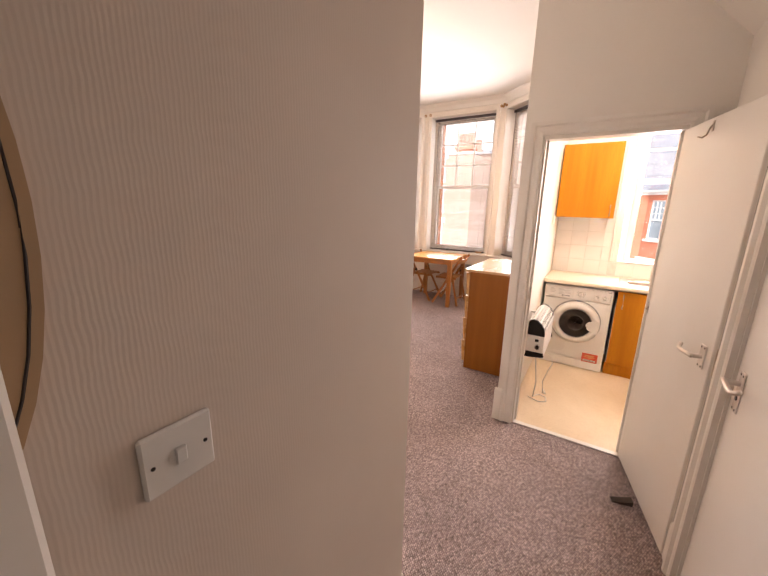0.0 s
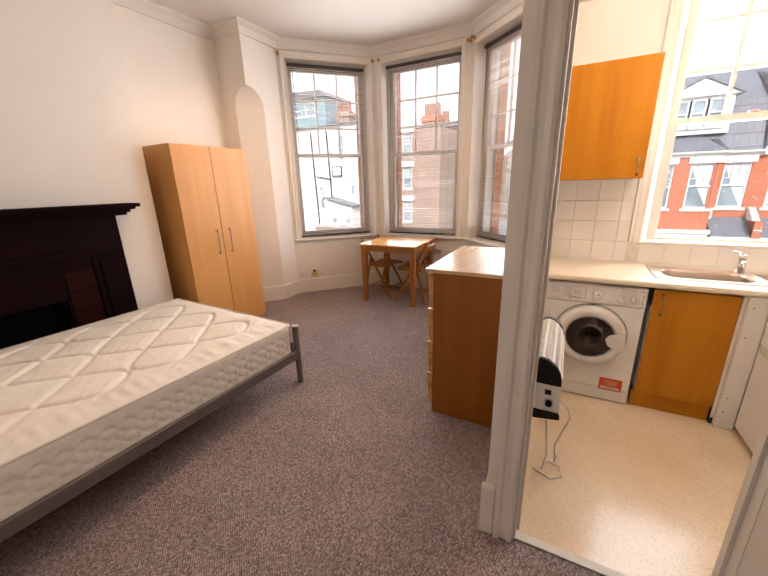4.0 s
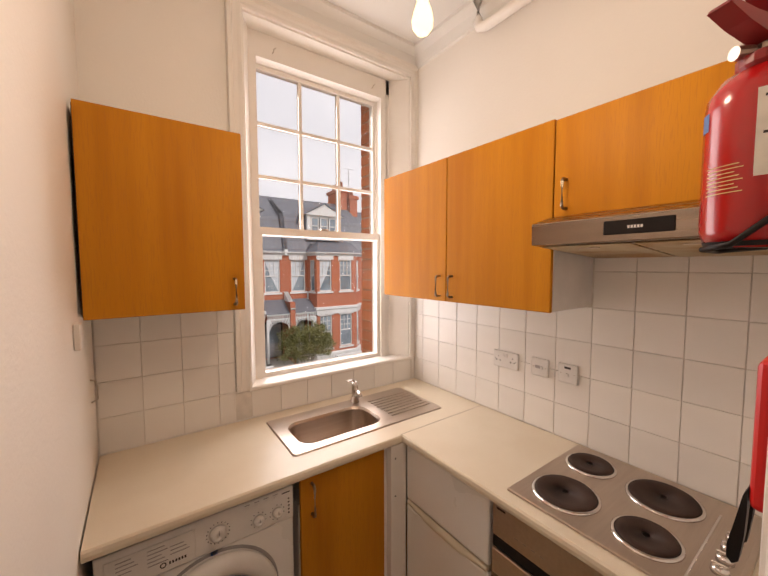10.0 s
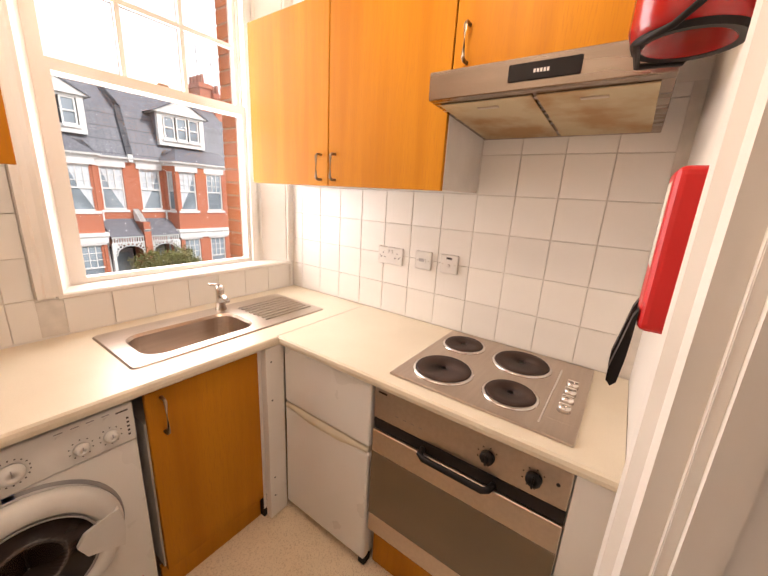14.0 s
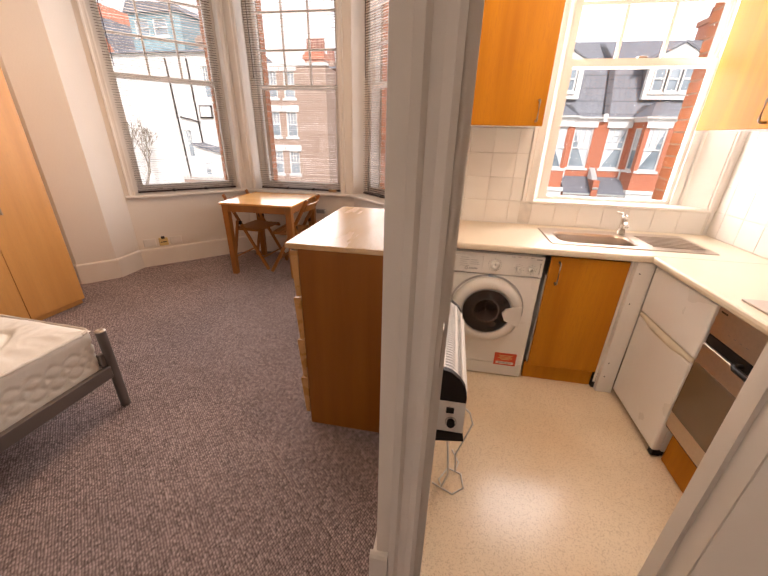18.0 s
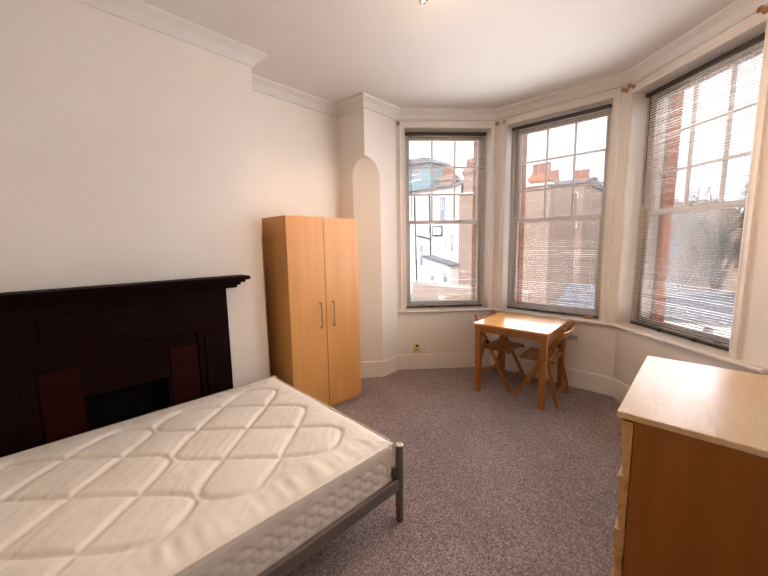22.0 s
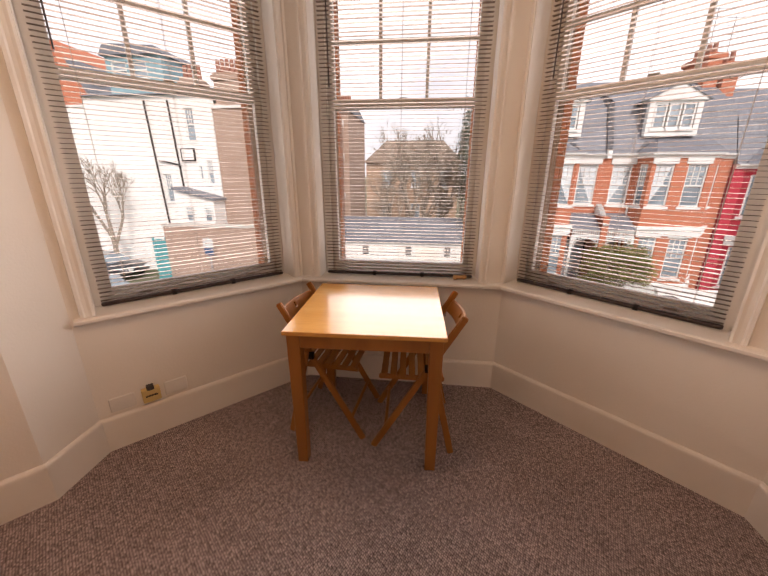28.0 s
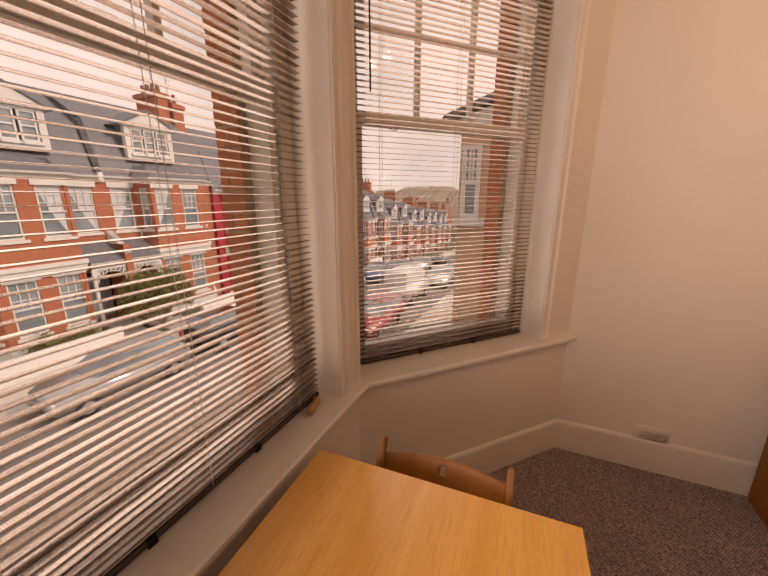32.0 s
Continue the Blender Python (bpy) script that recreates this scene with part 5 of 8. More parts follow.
part("emblem_ring", lathe([(0.009, 0), (0.009, 0.0008), (0.006, 0.0008), (0.006, 0)], 20, Matrix.Translation((WX0 + .170, face_y + .0004, 0.748)) @ pose(0, 0, 0, 90, 0, 0), ring=True), INK, drawer_)
for k_ in range(6):
    part("emblem_bar", slab(WX0 + .186 + k_ * .0085, WX0 + .191 + k_ * .0085, face_y - .0004, face_y + .0003, 0.744, 0.753), INK, drawer_)
part("printed_line", slab(WX0 + .045, WX0 + .105, face_y - .0004, face_y + .0003, 0.735, 0.739), GREY_INK, drawer_)


def dial(parent, x, z, r, marks):
    k = part("dial", lathe([(r, 0), (r * .97, 0.010), (r * .8, 0.014), (r * .78, 0.020), (0.002, 0.021)], 28, Matrix.Translation((x, WY - .006, z)) @ pose(0, 0, 0, 90, 0, 0)), PLASTIC_W, parent, "white dial", True)
    part("pointer", slab(x - .0012, x + .0012, WY - .028, WY - .0255, z + r * .1, z + r * .7), GREY_INK, k)
    for i in range(marks):
        t = 2 * math.pi * i / marks
        part("dial_mark", slab(x + (r + .009) * math.sin(t) - .0016, x + (r + .009) * math.sin(t) + .0016, WY - .0066, WY - .0058, z + (r + .009) * math.cos(t) - .0016, z + (r + .009) * math.cos(t) + .0016), INK, parent)


dial(wm, 1.183, 0.778, 0.027, 18)
dial(wm, 1.318, 0.765, 0.018, 10)
dial(wm, 1.386, 0.765, 0.018, 10)
for x_ in (1.278, 1.312, 1.345, 1.380):
    part("button", rod((x_, WY - .004, 0.822), (x_, WY - .009, 0.822), 0.006, 12), PLASTIC_W, wm)
    part("printed_line", slab(x_ - .008, x_ + .010, WY - .0068, WY - .0058, 0.833, 0.836), GREY_INK, wm)
part("printed_line", slab(1.405, 1.435, WY - .0068, WY - .0058, 0.826, 0.830), INK, wm)
for k_ in range(5):
    part("indicator", slab(1.428, 1.434, WY - .0068, WY - .0058, 0.742 + k_ * .014, 0.748 + k_ * .014), INK, wm)
PX, PZ = 1.170, 0.487
port = part("porthole", lathe([(0.150, 0.000), (0.206, 0.000), (0.212, 0.012), (0.206, 0.030), (0.188, 0.044), (0.160, 0.046), (0.148, 0.034), (0.146, 0.012)], 56, Matrix.Translation((PX, WY, PZ)) @ pose(0, 0, 0, 90, 0, 0), ring=True), PLASTIC_W, wm, "round white door ring", True)
part("door_recess", lathe([(0.222, 0.0), (0.222, 0.0012), (0.210, 0.0012), (0.210, 0.0)], 56, Matrix.Translation((PX - .004, WY, PZ + .006)) @ pose(0, 0, 0, 90, 0, 0), ring=True), PLASTIC_G, wm, "grey recess round the door")
part("glass_bowl", lathe([(0.147, 0.034), (0.135, 0.029), (0.10, 0.016), (0.05, 0.009), (0.002, 0.007)], 40, Matrix.Translation((PX, WY - .006, PZ)) @ pose(0, 0, 0, 90, 0, 0)), DRUM, port, "dark glass bowl", True)
part("bowl_rim", lathe([(0.150, 0.036), (0.146, 0.040), (0.138, 0.030), (0.140, 0.026)], 48, Matrix.Translation((PX, WY - .004, PZ)) @ pose(0, 0, 0, 90, 0, 0), ring=True), PLASTIC_G, port, "grey inner rim", True)
part("finger_grip", prism([(0.150, -0.062), (0.196, -0.085), (0.205, -0.02), (0.196, 0.055), (0.150, 0.048), (0.112, 0.030), (0.092, -0.002), (0.110, -0.045)], 0.032, 0.0472, m=Matrix.Translation((PX, WY, PZ)) @ pose(0, 0, 0, 90, 0, 0)), PLASTIC_W, port, "white finger grip")
part("blue_sticker", slab(PX - .012, PX + .010, WY - .0012, WY + .0002, PZ + .214, PZ + .228), BLUE_INK, wm, "small blue sticker")
stick_ = part("sticker", slab(1.272, 1.408, WY - .0010, WY + .0003, 0.092, 0.184), RED_INK, wm, "orange-red warning sticker")
for k_, w_ in enumerate((0.085, 0.07, 0.09, 0.06)):
    part("printed_line", slab(1.34 - w_ / 2, 1.34 + w_ / 2, WY - .0014, WY - .0009, 0.163 - k_ * .0095, 0.167 - k_ * .0095), PLASTIC_Y, stick_)
part("label_strip", slab(1.286, 1.395, WY - .0014, WY - .0009, 0.102, 0.120), LABEL, stick_)
letters("IMPORTANT", 0.0135, Matrix.Translation((1.34, WY - .0019, 0.111)) @ pose(0, 0, 0, 90, 0, 0), INK, stick_, 0.0003)
for x_ in (WX0 + .05, WX1 - .05):
    part("foot", rod((x_, WY + .05, 0.003), (x_, WY + .05, 0.014), 0.02, 10), BLACK, wm)


# wall sockets on the tiles
def socket_plate(label, m, w, h, pins, switches):
    s = thing("socket", label, "socket", "wall sockets")
    part("plate", slab(-w / 2, w / 2, -0.012, 0, -h / 2, h / 2, 0.003, m), PLASTIC_W, s)
    for x in pins:
        for dx, dz in ((0, 0.013), (-0.011, -0.008), (0.011, -0.008)):
            part("pin_hole", slab(x + dx - (.002 if dz > 0 else .0035), x + dx + (.002 if dz > 0 else .0035), -0.0125, -0.0118, dz - .003, dz + .003, 0, m), INK, s)
    for x, z in switches:
        part("rocker", slab(x - .005, x + .005, -0.016, -0.0118, z - .008, z + .008, 0.0015, m), PLASTIC_W, s)
    for x in (-w / 2 + .013, w / 2 - .013):
        part("screw", rod(m @ Vector((x, -0.0118, 0)), m @ Vector((x, -0.0126, 0)), 0.003, 8), NICKEL if not pins else GREY_INK, s)
    return s


def on_right(y, z):
    return Matrix(((0, 1, 0, K_X - .0085), (-1, 0, 0, y), (0, 0, 1, z), (0, 0, 0, 1)))


socket_plate("white double switched socket on the tiles", on_right(3.095, 1.20), 0.146, 0.086, (-0.042, 0.042), ((-0.010, 0.022), (0.010, 0.022)))
s_ = socket_plate("white fused spur on the tiles", on_right(2.907, 1.205), 0.086, 0.086, (), ((0.012, 0.0),))
part("fuse_slot", slab(-0.022, 0.004, -0.0128, -0.0118, -0.006, 0.008, 0, on_right(2.907, 1.205)), GREY_INK, s_)
s_ = socket_plate("white cooker switch with a neon window on the tiles", on_right(2.775, 1.207), 0.086, 0.086, (), ((0.0, -0.006),))
part("neon", slab(-0.014, 0.014, -0.0128, -0.0118, 0.022, 0.031, 0, on_right(2.775, 1.207)), INK, s_, "dark neon window")

# boxed edge on the partition: a small junction box and a pipe clip
jb = thing("junction_box", "small painted junction box on the kitchen wall", "junction box")
part("box", slab(PART_K + .0005, PART_K + .018, 3.365, 3.415, 1.44, 1.52, 0.003), GLOSS, jb)
tr = thing("rail_hook", "thin metal towel hook on the kitchen wall", "hook")
part("hook", hose([(PART_K + .001, 3.69, 1.265), (PART_K + .016, 3.69, 1.26), (PART_K + .02, 3.695, 1.23), (PART_K + .02, 3.70, 1.185), (PART_K + .001, 3.70, 1.175)], 0.0035, 8), NICKEL, tr)

# convector heater on the partition
heater = thing("convector_heater", "white convector heater with black end caps on the wall", "heater")
HY0, HY1, HEAT_SLIM = 2.262, 2.822, 0.83
PROFILE = [(0.858, 0.440), (0.858, 0.742), (0.872, 0.757), (0.900, 0.764), (0.936, 0.757), (0.972, 0.732), (0.996, 0.700), (1.006, 0.660), (1.010, 0.440)]
XZ = Matrix(((1, 0, 0, 0), (0, 0, 1, 0), (0, 1, 0, 0), (0, 0, 0, 1)))
part("front", slab(1.000, 1.008, HY0 + .02, HY1 - .02, 0.442, 0.672, 0.002), ENAMEL, heater, "white front panel")
part("back_panel", slab(0.858, 0.864, HY0 + .02, HY1 - .02, 0.442, 0.742, 0.001), ENAMEL, heater)
b_ = bmesh.new()
arc_ = [(0.864, 0.744), (0.876, 0.757), (0.900, 0.7625), (0.934, 0.755), (0.968, 0.731), (0.993, 0.698), (1.003, 0.664)]


def arc_at(s):
    s = min(max(s, 0), 1) * (len(arc_) - 1)
    i = min(int(s), len(arc_) - 2)
    return (arc_[i][0] + (arc_[i + 1][0] - arc_[i][0]) * (s - i), arc_[i][1] + (arc_[i + 1][1] - arc_[i][1]) * (s - i))


GRILLE_N = 31
for i_ in range(GRILLE_N + 1):
    y_ = HY0 + .03 + (HY1 - HY0 - .06) * i_ / GRILLE_N
    bar_ = bmesh.new()
    for k_ in range(12):
        (xa_, za_), (xb_, zb_) = arc_at(k_ / 12), arc_at((k_ + 1) / 12)
        v_ = [bar_.verts.new((x, y_ + dy, z + dz)) for x, z in ((xa_, za_), (xb_, zb_)) for dy in (-.0034, .0034) for dz in (0, -.003)]
        for f_ in ((0, 2, 6, 4), (1, 5, 7, 3), (0, 4, 5, 1), (2, 3, 7, 6)):
            bar_.faces.new([v_[q] for q in f_])
    part("grille_bar", bar_, ENAMEL, heater)
for s_ in (0.0, 0.34, 0.60, 0.80, 1.0):
    (x_, z_) = arc_at(s_)
    part("grille_rib", slab(x_ - .006, x_ + .006, HY0 + .02, HY1 - .02, z_ - .004, z_ - .0002, 0.001), ENAMEL, heater)
part("element", hose([(0.93 + 0.014 * math.cos(k_ * 1.3), HY0 + .05 + (HY1 - HY0 - .1) * k_ / 220, 0.665 + 0.014 * math.sin(k_ * 1.3)) for k_ in range(221)], 0.0022, 5), PLASTIC_G, heater, "coiled heating wire")
part("inner_tray", add_box(bmesh.new(), 0.866, 0.998, HY0 + .02, HY1 - .02, 0.60, 0.606), BLACK, heater)
for a_, c_ in ((HY0, HY0 + .02), (HY1 - .02, HY1)):
    b_ = prism(PROFILE[1:8] + [(1.006, 0.638), (0.858, 0.638)], a_, c_, m=XZ)
    part("top_cap", b_, BLACK, heater, "black plastic end cap")
    part("end_plate", prism([(0.858, 0.50), (0.858, 0.637), (1.006, 0.637), (1.010, 0.50)], a_ + .002, c_ - .002, m=XZ), ENAMEL, heater, "white end plate")
    part("foot_cap", prism([(0.852, 0.452), (0.858, 0.499), (1.010, 0.499), (1.018, 0.468), (0.90, 0.452)], a_ - .003, c_ + .003, m=XZ), BLACK, heater, "black lower end cap")
part("dial", rod((0.955, HY0 + .001, 0.545), (0.955, HY0 - .010, 0.545), 0.017, 20), BLACK, heater, "black thermostat dial")
part("switch", slab(0.930, 0.962, HY0 - .004, HY0 + .003, 0.588, 0.610, 0.001), BLACK, heater)
part("dial_mark", lathe([(0.024, 0), (0.024, 0.0008), (0.021, 0.0008), (0.021, 0)], 24, Matrix.Translation((0.955, HY0 + .002, 0.545)) @ pose(0, 0, 0, 90, 0, 0), ring=True), GREY_INK, heater)
for y_ in (HY0 + .12, HY1 - .12):
    part("wall_bracket", slab(1.010 - (1.0095 - PART_K) / HEAT_SLIM, 0.859, y_ - .006, y_ + .006, 0.695, 0.712, 0.001), ENAMEL, heater)
heater.matrix_basis = Matrix.Translation((1.010, -.018, -.015)) @ Matrix.Diagonal((HEAT_SLIM, 1, 1, 1)) @ Matrix.Translation((-1.010, 0, 0))
lead = thing("power_lead", "white power lead hanging from the heater to the floor", "cable")
part("lead", hose([(0.96, HY0 + .01, 0.445), (0.97, 2.28, 0.36), (0.985, 2.30, 0.20), (0.97, 2.35, 0.06), (0.96, 2.42, 0.009), (1.00, 2.49, 0.008), (1.06, 2.47, 0.008), (1.07, 2.40, 0.008), (1.02, 2.36, 0.008), (0.93, 2.40, 0.008)], 0.0042, 8), PLASTIC_W, lead, "", True)
lead2 = thing("power_lead", "white power lead hanging from the heater to the floor", "cable")
part("lead", hose([(0.995, 2.48, 0.432), (1.02, 2.49, 0.40), (1.06, 2.48, 0.37), (1.075, 2.46, 0.33), (1.05, 2.44, 0.27), (1.02, 2.44, 0.16), (1.03, 2.45, 0.05), (1.05, 2.53, 0.009), (1.02, 2.60, 0.008)], 0.004, 8), PLASTIC_W, lead2, "", True)

# fire equipment on the wall inside the door
ext = thing("fire_extinguisher", "red water fire extinguisher hung on a wire bracket", "fire extinguisher")
EX, EY = 1.836, 2.128
part("cylinder", lathe([(0.052, 1.722), (0.068, 1.727), (0.0745, 1.747), (0.0750, 1.945), (0.072, 1.970), (0.056, 1.996), (0.034, 2.006), (0.032, 2.018)], 40, Matrix.Translation((EX, EY, 0))), RED, ext, "", True)
part("base_ring", lathe([(0.054, 1.7215), (0.066, 1.7205), (0.0695, 1.7285), (0.066, 1.729)], 36, Matrix.Translation((EX, EY, 0))), BLACK, ext, "black base ring")
part("neck_ring", lathe([(0.036, 2.006), (0.040, 2.012), (0.040, 2.026), (0.028, 2.032)], 20, Matrix.Translation((EX, EY, 0))), DARK_RED, ext)
part("valve", rod((EX, EY, 2.026), (EX, EY, 2.076), 0.018, 14), NICKEL, ext, "brass valve")
part("gauge", rod((EX - .015, EY + .02, 2.036), (EX - .036, EY + .036, 2.034), 0.011, 12), NICKEL, ext)
part("carry_handle", prism([(-0.02, 0), (0.02, -.005), (0.075, 0.012), (0.115, 0.03), (0.11, 0.037), (0.06, 0.028), (-0.02, 0.022)], -0.016, 0.016, m=Matrix.Translation((EX, EY, 2.050)) @ pose(0, 0, 0, 0, 0, 158) @ pose(0, 0, 0, 90, 0, 0)), DARK_RED, ext, "red carrying handle")
part("squeeze_lever", prism([(-0.02, 0), (0.02, 0.01), (0.08, 0.055), (0.100, 0.088), (0.088, 0.092), (0.05, 0.058), (-0.02, 0.024)], -0.015, 0.015, m=Matrix.Translation((EX, EY, 2.074)) @ pose(0, 0, 0, 0, 0, 168) @ pose(0, 0, 0, 90, 0, 0)), DARK_RED, ext, "red squeeze lever")
part("hose", hose([(EX + .02, EY, 2.04), (EX + .08, EY + .02, 2.03), (EX + .088, EY + .02, 1.98), (EX + .086, EY + .01, 1.87), (EX + .081, EY, 1.77)], 0.010, 10), BLACK, ext, "black rubber hose", True)


def wrapped(r, a0, a1, z0, z1, n=10):
    return grid_mesh(n, 1, lambda u, v: Vector((EX + r * math.cos(radians(a0 + (a1 - a0) * u)), EY + r * math.sin(radians(a0 + (a1 - a0) * u)), z0 + (z1 - z0) * v)))


part("label", wrapped(0.0756, 246, 180, 1.825, 1.955), LABEL, ext, "white instruction label")
for k_ in range(6):
    part("printed_line", wrapped(0.0760, 240, 186 + (k_ % 3) * 7, 1.940 - k_ * .018, 1.944 - k_ * .018), INK, ext)
part("blue_mark", wrapped(0.0756, 128, 112, 1.915, 1.945), BLUE_INK, ext)
for k_ in range(8):
    part("small_print", wrapped(0.0756, 172 - (k_ % 3) * 4, 130, 1.805 + k_ * .0062, 1.8065 + k_ * .0062), PLASTIC_Y, ext)
part("bracket", hose([(EX - .05, K_FRONT + .002, 1.77), (EX - .079, EY - .03, 1.768), (EX - .078, EY + .02, 1.722), (EX - .05, EY + .058, 1.7165), (EX + .05, EY + .058, 1.7165), (EX + .078, EY, 1.722), (EX + .079, EY - .03, 1.768), (EX + .05, K_FRONT + .002, 1.77)], 0.005, 8), BLACK, ext, "black wire bracket", True)

blanket = thing("fire_blanket", "bright red fire blanket case with a black pull tape", "fire blanket")
part("case", slab(1.735, 1.835, K_FRONT + .0005, 2.108, 1.318, 1.550, 0.012, steps=3), RED_PLASTIC, blanket)
part("print_panel", slab(1.752, 1.818, 2.1075, 2.1086, 1.41, 1.53, 0), LABEL, blanket)
for k_, x_ in enumerate((1.740, 1.805)):
    part("pull_tape", prism([(2.1085, 1.350), (2.114, 1.335), (2.121, 1.29), (2.128, 1.25), (2.128, 1.228), (2.121, 1.220), (2.114, 1.228), (2.110, 1.27), (2.1085, 1.31)], x_, x_ + .024, m=Matrix(((0, 0, 1, 0), (1, 0, 0, 0), (0, 1, 0, 0), (0, 0, 0, 1)))), BLACK, blanket, "black woven pull tape")
sign = thing("safety_sign", "small printed fire safety sign on the wall", "sign")
part("board", slab(1.79, 1.85, K_FRONT + .0005, K_FRONT + .003, 1.60, 1.69, 0), LABEL, sign)
part("red_field", slab(1.793, 1.847, K_FRONT + .003, K_FRONT + .0036, 1.63, 1.687, 0), RED_INK, sign)
part("green_field", slab(1.793, 1.847, K_FRONT + .003, K_FRONT + .0036, 1.603, 1.625, 0), TEAL, sign)

# bulb on its flex
pend = thing("pendant_bulb", "bare lit bulb hanging on a white flex", "lamp")
part("flex", rod((1.60, 2.70, 2.446), (1.60, 2.70, CEIL_K - .02), 0.0035, 8), PLASTIC_W, pend)
part("rose", lathe([(0.045, 0), (0.04, 0.02), (0.012, 0.03)][::-1], 20, Matrix.Translation((1.60, 2.70, CEIL_K)) @ pose(0, 0, 0, 180, 0, 0)), PLASTIC_W, pend)
part("holder", lathe([(0.018, 2.381), (0.020, 2.406), (0.016, 2.436), (0.006, 2.451)], 18, Matrix.Translation((1.60, 2.70, 0))), PLASTIC_W, pend)
part("cap", rod((1.60, 2.70, 2.361), (1.60, 2.70, 2.386), 0.0125, 14), NICKEL, pend)
bulb_glass = part("bulb", lathe([(0.003, 2.271), (0.016, 2.275), (0.025, 2.288), (0.027, 2.304), (0.023, 2.324), (0.015, 2.346), (0.0125, 2.362)], 24, Matrix.Translation((1.60, 2.70, 0))), BULB, pend, "glowing glass bulb", True)
bulb_glass.visible_shadow = False
pipe = thing("ceiling_pipe", "white painted pipe under the kitchen ceiling", "pipe")
part("pipe", hose([(2.50, 3.275, CEIL_K - .02), (2.50, 3.275, 2.975), (2.50, 3.262, 2.940), (2.50, 3.225, 2.925), (2.50, K_FRONT + .01, 2.925)], 0.026, 14), GLOSS, pipe, "", True)

# switches and sockets in the room and hall
def flat_plate(name, label, m, w, h):
    s = thing(name, label, "switch")
    part("plate", slab(-w / 2, w / 2, -0.010, 0, -h / 2, h / 2, 0.0035, m), PLASTIC_W, s)
    part("rocker", slab(-0.008, 0.008, -0.0145, -0.0098, -0.013, 0.013, 0.002, m), PLASTIC_W, s)
    for x in (-w / 2 + .013, w / 2 - .013):
        part("screw", rod(m @ Vector((x, -0.0098, 0)), m @ Vector((x, -0.0106, 0)), 0.0032, 8), INK, s)
    return s


flat_plate("light_switch", "white light switch on the ribbed hall paper", Matrix(((0, -1, 0, HALL_L + .0006), (1, 0, 0, -0.352), (0, 0, 1, 1.254), (0, 0, 0, 1))), 0.098, 0.094)
s_ = flat_plate("light_switch", "white light switch on the partition by the doorway", Matrix(((0, 1, 0, PART_X - .0006), (-1, 0, 0, 2.125), (0, 0, 1, 1.205), (0, 0, 0, 1))), 0.086, 0.086)
socket_plate("white socket low on the partition wall", Matrix(((0, 1, 0, PART_X - .0006), (-1, 0, 0, 2.12), (0, 0, 1, 0.36), (0, 0, 0, 1))), 0.146, 0.086, (-0.04, 0.04), ((0, 0.02),))
blank = thing("socket", "white blank double plate above the skirting of the partition", "socket", "wall sockets")
part("plate", slab(PART_X - .010, PART_X - .0006, 3.87, 4.016, 0.181, 0.267, 0.0035), PLASTIC_W, blank)
for y_ in (3.883, 4.003):
    part("screw", rod((PART_X - .0098, y_, 0.224), (PART_X - .0106, y_, 0.224), 0.0032, 8), INK, blank)
plaque = thing("wall_plaque", "oval tan wooden plaque with a dark line on the hall paper", "plaque")
OVAL = [k_ * math.pi / 20 for k_ in range(41)]
part("board", prism([(-0.60 + 0.150 * math.sin(t_), 1.60 + 0.34 * math.cos(t_)) for t_ in OVAL[:-1]], HALL_L + .0006, HALL_L + .012, m=Matrix(((0, 0, 1, 0), (1, 0, 0, 0), (0, 1, 0, 0), (0, 0, 0, 1)))), PLAQUE, plaque)
part("inner_line", hose([(HALL_L + .012, -0.60 + 0.139 * math.sin(t_), 1.60 + 0.326 * math.cos(t_)) for t_ in OVAL], 0.0016, 5), INK, plaque, "thin dark line")
structure("trim_hall_post", slab(HALL_L + .013, HALL_L + .05, -0.66, -0.500, 0, 1.47, 0.006), GLOSS, "white painted post against the hall wall", "post")


# ---- bed-sitting room ----
# fireplace
fire = thing("fireplace", "black painted fireplace surround with a moulded shelf", "fireplace")
FX = -2.42
YZ = Matrix(((0, 0, 1, 0), (1, 0, 0, 0), (0, 1, 0, 0), (0, 0, 0, 1)))
part("shelf", slab(BREAST_X + .001, -2.338, 0.708, 2.420, 1.395, 1.425, 0.005), MANTEL, fire, "black mantelshelf")
for k_, (g_, z0_, z1_) in enumerate(((0.030, 1.375, 1.395), (0.062, 1.352, 1.375), (0.085, 1.330, 1.352))):
    part("moulding", slab(BREAST_X + .001, -2.338 - g_ * .8, 0.708 + g_, 2.420 - g_, z0_, z1_, 0.004), MANTEL, fire)
part("frieze", slab(BREAST_X + .001, FX, 0.86, 2.248, 1.02, 1.330, 0.004), MANTEL, fire, "black frieze")
for y0_, y1_ in ((0.86, 1.10), (2.008, 2.248)):
    part("pilaster", slab(BREAST_X + .001, FX, y0_, y1_, 0.0, 1.02, 0.004), MANTEL, fire)
    part("pilaster_panel", slab(FX - .004, FX + .010, y0_ + .045, y1_ - .045, 0.20, 0.98, 0.005), MANTEL, fire)
    part("plinth_block", slab(FX - .004, FX + .016, y0_ - .006, y1_ + .006, 0.0, 0.17, 0.004), MANTEL, fire)
part("frieze_panel", slab(FX - .004, FX + .010, 1.15, 1.958, 1.09, 1.28, 0.005), MANTEL, fire)
